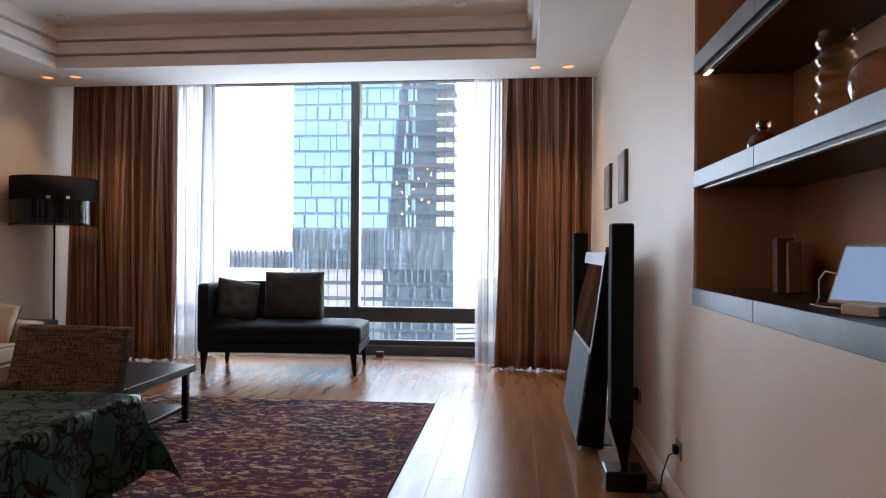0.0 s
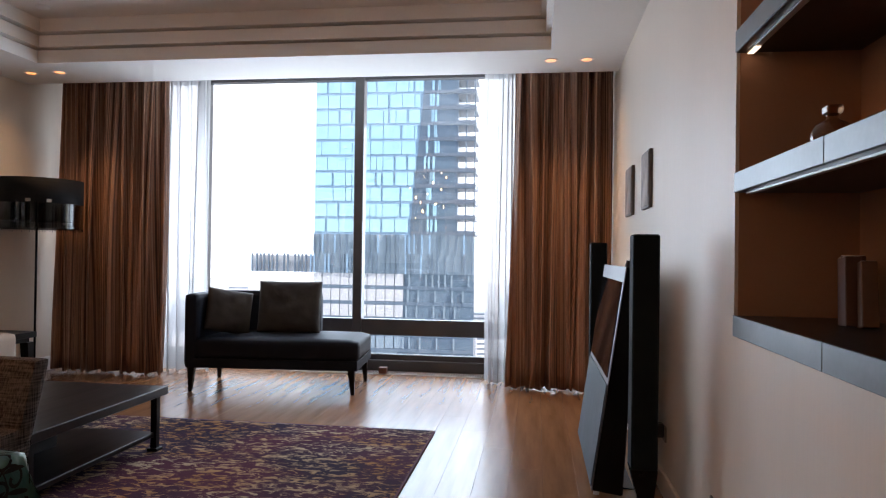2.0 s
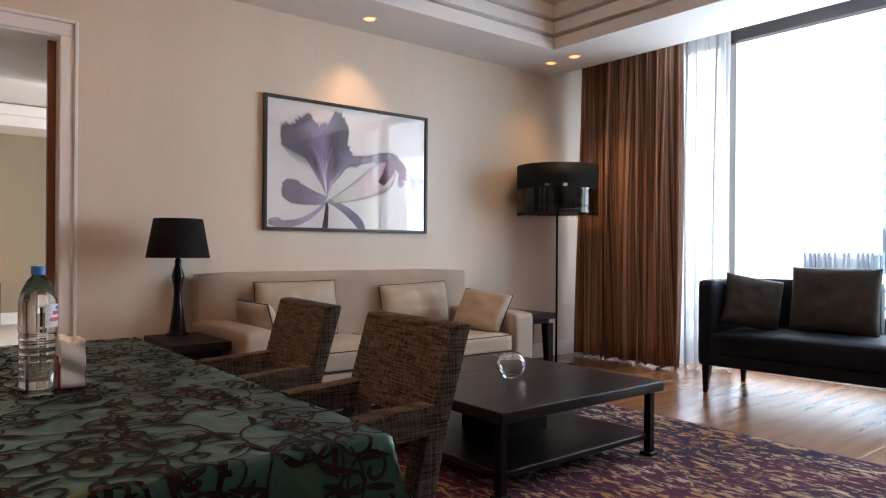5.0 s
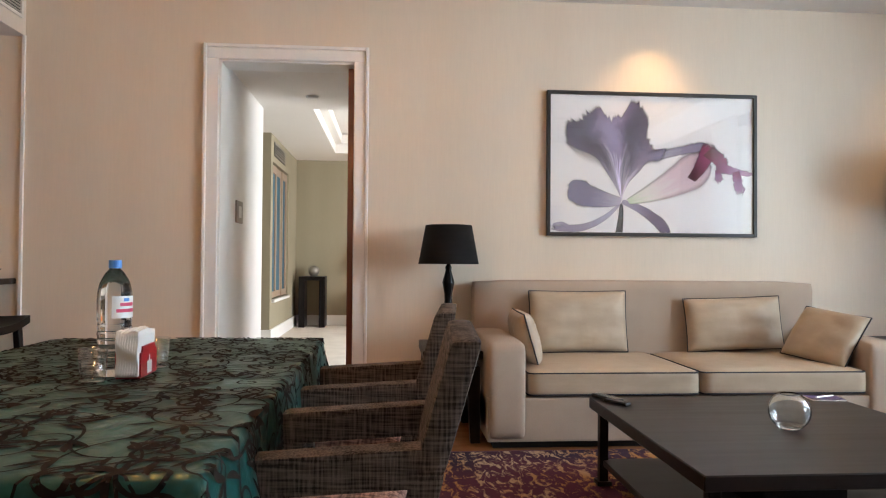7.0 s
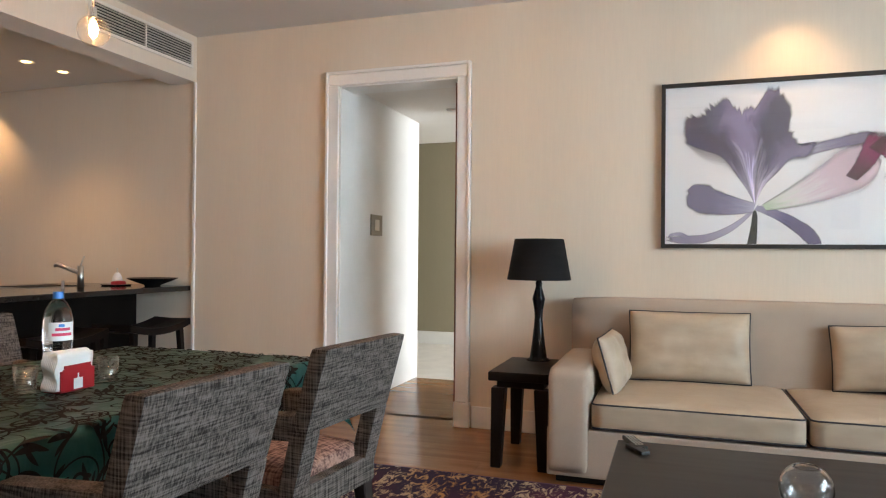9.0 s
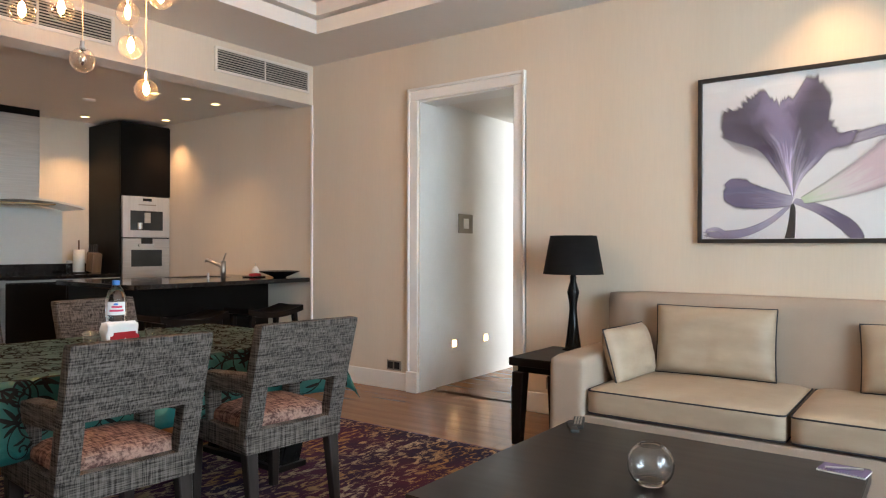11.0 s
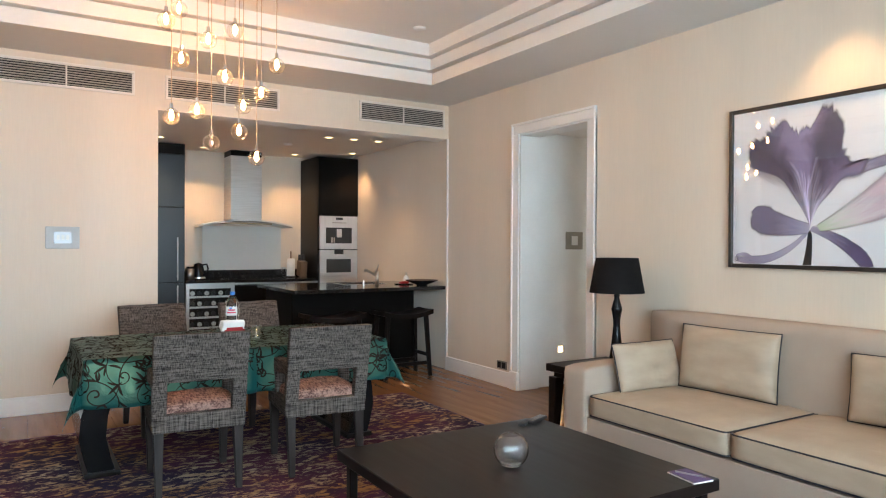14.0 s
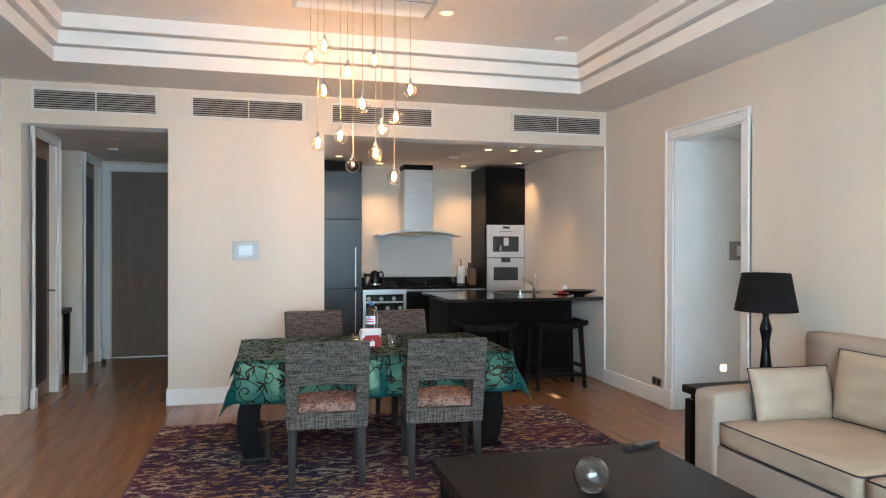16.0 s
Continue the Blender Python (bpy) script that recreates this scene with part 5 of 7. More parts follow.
def petal(name, root, tip, w0, w1, bend, mat, level, wob=0.06, seed=0, n=40):
    """A flat printed petal: a band from root to tip (0..1 across the print, y up) of varying width, bent to one side, with a frilled edge."""
    rnd = random.Random(seed)
    bm = bmesh.new()
    uvl = bm.loops.layers.uv.new("UVMap")
    rx, ry = root[0] * aw, root[1] * ah
    tx, ty = tip[0] * aw, tip[1] * ah
    d = Vector((tx - rx, ty - ry))
    nrm = Vector((-d.y, d.x)).normalized()
    o = rnd.uniform(0, 90)
    rows = []
    for k in range(n + 1):
        f = k / n
        c = Vector((rx, ry)) + d * f + nrm * bend * 4 * f * (1 - f)
        prof_w = w0 + (w1 - w0) * min(1.0, f / 0.72) ** 0.9
        if f > 0.72:
            prof_w *= max(0.03, 1 - ((f - 0.72) / 0.28) ** 2.6) ** 0.5
        row = []
        for q in range(17):
            s = -1 + q / 8
            e = wob * prof_w * (1.6 * noise.noise(Vector((f * 8, s * 3 + o, 0))) + 1.2 * noise.noise(Vector((f * 22, s + o, 4)))) * f * max(0.0, abs(s) - 0.5) * 2
            tipf = wob * (0.5 * noise.noise(Vector((s * 2.2 + o, 3, 1))) + 0.6 * noise.noise(Vector((s * 5 + o, 5, 1)))) * f ** 4 * d.length
            p = c + nrm * (s * prof_w + e * s) + d.normalized() * tipf
            p.x, p.y = max(0.026, min(aw - 0.026, p.x)), max(0.026, min(ah - 0.03, p.y))
            row.append((bm.verts.new((level, p.x, p.y)), f, (s + 1) / 2))
        rows.append(row)
    for a, c in zip(rows, rows[1:]):
        for q in range(16):
            f = bm.faces.new((a[q][0], a[q + 1][0], c[q + 1][0], c[q][0]))
            for loop, w in zip(f.loops, (a[q], a[q + 1], c[q + 1], c[q])):
                loop[uvl].uv = (w[1], w[2])
    return part(name, bm, mat, pr)


L = 0.0163
petal("petal", (0.345, 0.225), (0.02, 0.06), 0.012, 0.030, 0.075, "petalpale", L, 0.10, 1)
petal("petal", (0.03, 0.075), (0.115, 0.02), 0.010, 0.016, 0.035, "petalpale", L + 0.0002, 0.2, 15)
petal("petal", (0.355, 0.24), (0.585, 0.005), 0.018, 0.045, 0.035, "petal", L + 0.0002, 0.10, 2)
petal("petal", (0.35, 0.24), (0.095, 0.335), 0.03, 0.098, 0.02, "petalsoft", L + 0.0002, 0.10, 3)
petal("stem", (0.335, -0.02), (0.352, 0.225), 0.030, 0.016, -0.006, "stem", L + 0.0004, 0.02, 4)
petal("petal", (0.385, 0.24), (0.775, 0.55), 0.024, 0.145, -0.03, "petalgreen", L + 0.0006, 0.05, 5)
petal("petal", (0.50, 0.545), (0.775, 0.635), 0.03, 0.045, 0.012, "petalruff", L + 0.0008, 0.45, 6)


def corolla(level, cx=0.353, cy=0.25):
    """The open trumpet of the flower: a fan about its throat with two ruffled lobes and a spire between."""
    crest = ((134, 0.40), (132.5, 0.575), (123.3, 0.68), (119.5, 0.64), (115, 0.675), (107.7, 0.686), (103, 0.615), (97, 0.592), (88, 0.602), (84, 0.69), (81, 0.72), (76, 0.686), (71.5, 0.63), (67, 0.49), (58, 0.435), (48, 0.485), (43.5, 0.38))
    bm = bmesh.new()
    uvl = bm.loops.layers.uv.new("UVMap")
    rows, n = [], 150
    for k in range(n + 1):
        th = 134 - 90.5 * k / n
        q = next(m for m in range(len(crest) - 1) if crest[m + 1][0] <= th + 1e-6)
        (t0, r0), (t1, r1) = crest[q], crest[q + 1]
        f = (t0 - th) / (t0 - t1)
        f = f * f * (3 - 2 * f)
        r = r0 + (r1 - r0) * f
        r *= 1 + 0.03 * noise.noise(Vector((th * 0.21, 2, 0))) + 0.05 * noise.noise(Vector((th * 0.5, 7, 0))) + 0.045 * noise.noise(Vector((th * 1.2, 4, 0)))
        row = []
        for e in range(15):
            g = e / 14
            a = radians(98 + (th - 98) * (0.42 + 0.58 * g ** 1.2) + 7 * noise.noise(Vector((g * 3.2, th * 0.05, 5))) * g)
            x, y = cx * aw + r * g * math.cos(a), cy * ah + r * g * math.sin(a)
            row.append((bm.verts.new((level, max(0.03, x), min(ah - 0.03, y))), g, k / n))
        rows.append(row)
    for a, c in zip(rows, rows[1:]):
        for e in range(14):
            w4 = (c[e], c[e + 1], a[e + 1], a[e])
            f = bm.faces.new([w[0] for w in w4])
            for loop, w in zip(f.loops, w4):
                loop[uvl].uv = (w[1], w[2])
    return part("petal", bm, "corolla", pr, "ruffled violet trumpet of petals")


corolla(L + 0.0010)
petal("petal", (0.685, 0.40), (0.775, 0.655), 0.035, 0.062, -0.02, "magenta", L + 0.0012, 0.28, 11)
petal("petal", (0.765, 0.60), (0.85, 0.46), 0.050, 0.055, 0.02, "magenta", L + 0.0014, 0.45, 12)
petal("petal", (0.81, 0.50), (0.99, 0.44), 0.045, 0.022, -0.01, "magentapale", L + 0.0016, 0.55, 13)
petal("petal", (0.815, 0.47), (0.82, 0.385), 0.025, 0.03, 0.0, "magentapale", L + 0.0018, 0.6, 14)
petal("petal", (0.90, 0.46), (0.925, 0.305), 0.03, 0.04, 0.0, "magentapale", L + 0.0018, 0.6, 16)

# ---- chaise by the window ----
ch = thing("chaise", "dark navy velvet chaise with one arm, low back and tapered legs", "chaise longue", pose(-2.955, 6.93, 0, 0, 0, 5))
cw, cd = 1.54, 0.80
part("base", box(0.02, cw, 0.0, cd, 0.215, 0.30, 0.015, 2), "navy", ch)
part("seat", soft_box(0.09, cw + 0.01, -0.01, cd - 0.06, 0.29, 0.475, 0.05, 0.02, 14), "navy", ch, "thick velvet seat cushion", smooth=True)
part("arm", soft_box(0.0, 0.12, 0.0, cd, 0.215, 0.862, 0.03, 0.0, 10), "navy", ch, smooth=True)
part("backrest", soft_box(0.0, 1.06, cd - 0.13, cd, 0.215, 0.862, 0.03, 0.0, 10), "navy", ch, smooth=True)
for lx in (0.06, cw - 0.06):
    for ly in (0.05, cd - 0.06):
        part("leg", tapered(lx - 0.03, lx + 0.03, ly - 0.03, ly + 0.03, 0.0, 0.216, 0.5, 0.015 if lx > 1 else -0.012, 0), "espresso", ch)
cushion("scatter_cushion", "dark grey velvet cushion on the navy chaise", 0.42, 0.40, 0.15, pose(-2.69, 7.26, 0.69, -14, 10, 40), "greycush", 21, None)
cushion("scatter_cushion", "large dark grey velvet cushion on the navy chaise", 0.60, 0.49, 0.17, pose(-2.19, 7.48, 0.725, -10, 0, 5), "greycush", 22, None)

fg = thing("floor_grille", "narrow aluminium floor convector grille along the window", "floor grille", pose(-2.05, 8.27, 0), kind="structure")
for s in (-1, 1):
    part("grille_frame", box(-2.75, 2.75, s * 0.09 - 0.008, s * 0.09 + 0.008, -0.001, 0.005), "steel", fg)
bm = bmesh.new()
for k in range(220):
    x = -2.74 + k * 0.025
    box(x, x + 0.012, -0.082, 0.082, -0.001, 0.004, bm=bm)
tagged(part("grille_bars", bm, "appliance", fg), kind="stuff")
sbx = thing("small_box", "small reddish-brown wooden box on the floor by the window", "box", pose(-1.45, 8.22, 0.0) @ Matrix.Scale(0.8, 4))
part("box_body", box(-0.05, 0.05, -0.04, 0.04, 0.0, 0.07, 0.004, 1), "redwood", sbx)
part("lid", box(-0.053, 0.053, -0.043, 0.043, 0.07, 0.085, 0.003, 1), "redwood", sbx)

# ---- television on its stand with tower loudspeakers ----
tv = thing("television", "tall leaning television with a blue-grey speaker panel under its screen", "television", pose(0.39, 5.34, 0, 0, 8.0, 0))
bm = box(0.0, 0.15, -0.55, 0.55, 0.065, 1.20, 0.006, 1)
for v in bm.verts:
    v.co.x *= 1 - 0.62 * (v.co.z - 0.065) / 1.135
part("cabinet", bm, "black", tv)
part("bezel", box(-0.006, 0.0, -0.55, 0.55, 0.065, 1.20, 0.002, 1), "bronze", tv, "thin dark metal front edge")
part("speaker_panel", box(-0.012, -0.006, -0.535, 0.535, 0.08, 0.60, 0.002, 1), "tvcloth", tv, "blue-grey cloth panel")
part("screen", box(-0.011, -0.006, -0.50, 0.50, 0.63, 1.12), "screen", tv)
part("camera_bump", cyl(0.018, 0.014, 1.20, 1.235, 14, 0.03, -0.35), "cable", tv)
part("strut", box(0.10, 0.16, -0.04, 0.04, 0.10, 0.60, 0.006, 1), "cable", tv)
for s in (-0.4, 0.4):
    part("foot", cyl(0.016, 0.012, -0.005, 0.07, 12, 0.04, s), "steel", tv)
part("base_plate", box(0.04, 0.25, -0.3, 0.3, 0.02, 0.035, 0.003, 1), "black", tv)


def tower_speaker(m):
    e = thing("tower_speaker", "slim black tower loudspeaker tapering to a small block base", "loudspeaker", m, "speakers beside the television")
    part("column", box(-0.055, 0.055, -0.06, 0.06, 0.34, 1.335, 0.008, 1), "speaker", e)
    bm = bmesh.new()
    top = [bm.verts.new(p) for p in ((-0.055, -0.06, 0.34), (0.055, -0.06, 0.34), (0.055, 0.06, 0.34), (-0.055, 0.06, 0.34))]
    low = [bm.verts.new((0.02 + x, y, 0.09)) for x, y in ((-0.012, -0.012), (0.012, -0.012), (0.012, 0.012), (-0.012, 0.012))]
    for k in range(4):
        bm.faces.new((low[k], low[(k + 1) % 4], top[(k + 1) % 4], top[k]))
    bm.faces.new(low[::-1])
    part("taper", bm, "black", e)
    part("base", box(-0.08, 0.12, -0.09, 0.09, 0.0, 0.10, 0.006, 1), "black", e)
    return e


tower_speaker(pose(0.567, 4.305, 0))
tower_speaker(pose(0.53, 6.12, 0))
rnd = random.Random(5)
for k in range(4):
    pts = []
    a0, cx, cy = rnd.uniform(0, 6), 0.65 + 0.03 * k, 4.50 - 0.10 * k
    for q in range(34):
        a = a0 + q * 0.42
        r = 0.05 + 0.03 * math.sin(q * 0.9 + k)
        pts.append((cx + r * math.cos(a) * 0.8, cy + r * 1.6 * math.sin(a), 0.006 + 0.005 * (q % 3)))
    tagged(part("cable_coil", tube(pts, 0.004, 5), "cable", None, "loose black cable coiled on the floor", smooth=True), category="cable", group="cables")
pts = [(0.78, 3.98, 0.28), (0.74, 3.99, 0.26), (0.72, 4.04, 0.15), (0.73, 4.12, 0.05), (0.70, 4.21, 0.008), (0.66, 4.40, 0.006)]
tagged(part("power_cable", tube(pts, 0.004, 6), "cable", None, "black power cable plugged into the wall socket", smooth=True), category="cable")
so1 = thing("wall_socket", "dark metal wall socket with a plug", "socket", pose(RX, 3.98, 0.29))
part("plate", box(-0.008, 0.0, -0.05, 0.05, -0.04, 0.04, 0.002, 1), "switch", so1)
part("plug", box(-0.03, -0.008, -0.02, 0.02, -0.02, 0.02, 0.004, 1), "cable", so1)
so2 = thing("wall_socket", "dark wall socket with black plug adaptors", "socket", pose(RX, 5.0, 0.32))
part("plate", box(-0.008, 0.0, -0.05, 0.05, -0.04, 0.04, 0.002, 1), "switch", so2)
part("plug", box(-0.06, -0.008, -0.03, 0.03, -0.02, 0.05, 0.006, 1), "cable", so2)
for y0, y1 in ((5.48, 5.775), (6.24, 6.565)):
    p = thing("small_picture", "small brown abstract picture in a thin dark frame", "picture", pose(RX, (y0 + y1) / 2, 1.713), "small pictures")
    hh = (y1 - y0) / 2
    part("frame", box(-0.022, 0.0, -hh, hh, -0.176, 0.176, 0.003, 1), material("brown_frame", (0.11, 0.08, 0.062), (0.14, 0.10, 0.08), rough=0.5), p)
    part("canvas", box(-0.026, -0.022, -hh + 0.015, hh - 0.015, -0.161, 0.161), material("brown_abstract", (0.14, 0.085, 0.06), (0.30, 0.21, 0.16), rough=0.6, scale=7, fine=40, dirt=0.2), p)

# ---- niche shelves and what stands on them ----
for z, t in ((1.041, 0.07), (1.53, 0.066), (2.019, 0.072)):
    s = thing("niche_shelf", "dark wooden shelf with a slate-grey metal edge", "shelf", pose(RX, 0, z), "niche shelves")
    part("board", box(0.0, 0.40, N0 + 0.006, N1 - 0.006, -t, 0.0), "shelfdark", s)
    for y0, y1 in ((N0 + 0.006, 1.98), (1.983, 3.0), (3.003, N1 - 0.006)):
        part("edge_strip", box(-0.006, 0.0, y0, y1, -t, 0.002, 0.002, 1), "shelf", s, "slate-grey metal edge strip")
    part("light_strip", box(0.03, 0.05, N0 + 0.02, N1 - 0.02, -t - 0.006, -t), "appliance", s, "thin aluminium under-shelf strip")
    if z > 1.9:
        part("lit_end", box(0.03, 0.05, N1 - 0.10, N1 - 0.02, -t - 0.009, -t - 0.006), "ledstrip", s, "lit end of the strip")
va = thing("vase", "tall wavy amber glass vase", "vase", pose(0.918, 2.76, 1.53) @ Matrix.Diagonal((0.82, 0.82, 1.0, 1.0)))
prof = [(0.0, 0.0), (0.055, 0.0)] + [(0.060 + 0.0055 * math.sin(z * 130), z) for z in [0.005 + 0.006 * k for k in range(47)]]
prof += [(r - 0.004, z) for r, z in prof[:1:-1]] + [(0.0, 0.01)]
part("vase_body", lathe(prof, 36), "amber", va, smooth=True)
sb = thing("perfume_bottle", "small smoked brown glass bottle with a square stopper", "bottle", pose(0.873, 3.19, 1.53))
part("bottle_body", lathe([(0.0, 0.0), (0.045, 0.0), (0.052, 0.01), (0.053, 0.035), (0.045, 0.058), (0.025, 0.07), (0.016, 0.075), (0.016, 0.09), (0.0, 0.09)], 28), "smoke", sb, smooth=True)
part("stopper", box(-0.02, 0.02, -0.02, 0.02, 0.088, 0.112, 0.004, 1), "smoke", sb)
gb = thing("glass_sphere", "round smoked amber glass ornament", "ornament", pose(0.938, 2.54, 1.53))
part("sphere_body", lathe([(0.03, 0.0)] + [(0.085 * math.cos(radians(a)), 0.085 + 0.085 * math.sin(radians(a))) for a in range(-75, 80, 8)] + [(0.02, 0.17)], 36), "smoke", gb, smooth=True)
bk = 0
for y, w, h, tilt, lab in ((3.42, 0.10, 0.205, 4, "worn leaning brown book"), (3.36, 0.09, 0.19, 9, "pale leaning paperback"), (3.50, 0.12, 0.21, 0, "thick brown book standing upright")):
    b = thing("book", lab + " on the niche shelf", "book", pose(1.03 + 0.02 * bk, y + 0.03, 1.041, 0, -tilt, -100), "books")
    part("cover", box(-w / 2, w / 2, -0.022, 0.022, 0, h, 0.003, 1), material("book_cover", ((0.12, 0.05, 0.03), (0.17, 0.095, 0.06), (0.11, 0.05, 0.03))[bk], None, rough=0.6, scale=9, dirt=0.1), b)
    part("page_block", box(-w / 2 + 0.004, w / 2 - 0.004, -0.018, 0.018, 0.004, h + 0.001), "paper", b)
    bk += 1
tbm = pose(0.893, 2.52, 1.045, 0, 0, -62)
tab = thing("tablet", "tablet computer with a bright blue screen on a white stand", "tablet", tbm)
part("body", box(-0.12, 0.12, -0.005, 0.005, 0.02, 0.185, 0.003, 1), "white", tab, m=pose(0, 0, 0, -24, 0, 0))
part("screen", box(-0.112, 0.112, -0.0065, -0.0052, 0.03, 0.177), "tablet", tab, "lit blue screen", m=pose(0, 0, 0, -24, 0, 0))
part("stand", box(-0.05, 0.05, -0.035, 0.06, -0.004, 0.022, 0.006, 2), "white", tab, "white plastic stand")
pts = [(x + 0.033, y + 0.05, z - 0.001) for x, y, z in ((0.83, 2.57, 1.14), (0.83, 2.64, 1.145), (0.835, 2.69, 1.12), (0.84, 2.70, 1.07), (0.84, 2.72, 1.048), (0.86, 2.62, 1.046), (0.84, 2.68, 1.046), (0.85, 2.78, 1.046), (0.95, 2.82, 1.046))]
tagged(part("charging_cable", tube(pts, 0.0025, 6), "white", None, "white charging cable looped beside the tablet", smooth=True), category="cable")

# ---- fittings on walls and ceiling ----


def grille(x0, x1):
    e = thing("air_grille", "white-framed air-conditioning grille with dark slats in the bulkhead", "air vent", pose((x0 + x1) / 2, KY, 2.686), "air grilles")
    w, h = (x1 - x0) / 2, 0.102
    part("backing", box(-w + 0.02, w - 0.02, 0.0, 0.003, -h + 0.02, h - 0.02), "void", e)
    for a, c, d, f in ((-w, w, h - 0.022, h), (-w, w, -h, -h + 0.022), (-w, -w + 0.022, -h + 0.022, h - 0.022), (w - 0.022, w, -h + 0.022, h - 0.022)):
        part("frame_bar", box(a, c, 0.0, 0.014, d, f, 0.002, 1), "grille", e)
    part("divider", box(-0.006, 0.006, 0.003, 0.012, -h + 0.022, h - 0.022), "grille", e)
    for k in range(8):
        z = -h + 0.034 + k * (2 * h - 0.068) / 7
        bm = box(-w + 0.022, w - 0.022, -0.0045, 0.0045, -0.0022, 0.0022)
        part("slat", bm, "slat", e, m=pose(0, 0.008, z, 35, 0, 0))
    return e


for x0, x1 in ((-0.444, 0.565), (-1.725, -0.717), (-2.97, -1.965), (-4.787, -3.787)):
    grille(x0, x1)
tp = thing("touch_panel", "grey wall touch panel with a lit screen", "control panel", pose(-1.197, KY, 1.389))
part("plate", box(-0.12, 0.12, 0.0, 0.012, -0.088, 0.088, 0.003, 1), "panelplate", tp)
part("screen", box(-0.062, 0.062, 0.012, 0.0135, -0.045, 0.045), "panelscreen", tp, "lit screen")
for k in range(3):
    part("icon", box(-0.045 + k * 0.033, -0.025 + k * 0.033, 0.0135, 0.0142, -0.02, 0.022), "switch", tp)
sk = thing("wall_socket", "dark double wall socket above the skirting", "socket", pose(WX, 1.76, 0.20))
part("plate", box(0.0, 0.01, -0.075, 0.075, -0.04, 0.04, 0.002, 1), "switch", sk)
for y in (-0.035, 0.035):
    part("socket_insert", box(0.01, 0.013, y - 0.028, y + 0.028, -0.028, 0.028, 0.001, 1), "void", sk)
sk = thing("wall_socket", "grey wall socket beside the table lamp", "socket", pose(WX, 3.22, 0.22))
part("plate", box(0.0, 0.01, -0.042, 0.042, -0.042, 0.042, 0.002, 1), "switch", sk)
part("socket_insert", cyl(0.022, 0.022, -0.001, 0.001, 18), "void", sk, m=pose(0.011, 0, 0, 0, 90, 0))
sw = thing("light_switch", "grey metal light switch plate on the vestibule wall", "switch", pose(-5.52, DOOR0 - 0.012, 1.395))
part("plate", box(-0.11, 0.11, 0.0, 0.01, -0.085, 0.085, 0.003, 1), "switch", sw)
part("rocker", box(-0.04, 0.04, 0.01, 0.015, -0.045, 0.045, 0.002, 1), "trim", sw)
for x in (-5.35, -5.855):
    st = thing("step_light", "small lit step light low on the vestibule wall", "light", pose(x, DOOR0 - 0.012, 0.345), "step lights")
    part("rim", box(-0.04, 0.04, 0.0, 0.006, -0.04, 0.04, 0.002, 1), "trim", st)
    part("lens", box(-0.026, 0.026, 0.006, 0.009, -0.026, 0.026), "steplight", st)


def downlight(x, y, z, mat="lampdisc", r=0.042, lab="recessed ceiling downlight, lit"):
    e = thing("downlight", lab, "ceiling light", pose(x, y, z), "recessed downlights")
    part("rim", lathe([(r, -0.001), (r + 0.016, -0.004), (r + 0.018, 0.0)], 24), "trim", e)
    part("lens", cyl(r, r, -0.003, -0.001, 24), mat, e)


for x, y in ((-4.488, 6.95), (-4.202, 6.95), (0.201, 6.95), (0.491, 6.95), (-4.54, 4.965)):
    downlight(x, y, SOFFIT)
downlight(-2.70, 2.30, TOP)
for kx, ky in ((-3.87, -0.22), (-4.17, -0.2), (-4.47, -0.18), (-4.66, -1.33), (-4.05, -1.85), (-2.87, -1.85), (-2.26, -1.25)):
    downlight(kx, ky, 2.55, "kitdisc", 0.035)
downlight(0.1, -0.2, HTOP + 0.02, "trim", 0.03, "small recessed hall ceiling fitting, unlit")


def detector(x, y, z):
    e = thing("smoke_detector", "small white ceiling smoke detector", "smoke detector", pose(x, y, z), "detectors")
    part("body", lathe([(0.055, 0.0), (0.052, -0.012), (0.03, -0.02), (0.0, -0.02)], 24), "trim", e, smooth=True)


for x, y, z in ((-3.87, 6.30, TOP), (-0.43, 6.30, TOP), (-3.80, 1.95, TOP), (-3.65, -0.95, 2.55), (-6.0, 2.5, DTOP + 0.04), (0.25, -0.9, HTOP + 0.02)):
    detector(x, y, z)

# ---- pendant cluster over the dining table ----
pc = thing("pendant_cluster", "cluster of clear glass globe pendants on a mirrored canopy", "chandelier", pose(-2.05, 2.44, TOP))
part("canopy", box(-0.47, 0.47, -0.16, 0.16, -0.045, 0.0, 0.003, 1), "chrome", pc, "mirror-polished steel canopy")
for s in (-1, 1):
    part("canopy_end", box(s * 0.485 - 0.015, s * 0.485 + 0.015, -0.165, 0.165, -0.052, 0.0, 0.002, 1), "steel", pc)
GLOBES = ((-1.795, 2.863, 0), (-1.69, 2.735, 1), (-2.153, 2.785, 0), (-1.944, 2.653, 1), (-2.391, 2.551, 1), (-1.779, 2.508, 1), (-2.049, 2.427, 1), (-2.286, 2.352, 1), (-2.21, 2.286, 0), (-1.908, 2.224, 0), (-1.75, 2.169, 0), (-2.141, 2.087, 1), (-2.0, 2.02, 0), (-2.302, 1.943, 0))
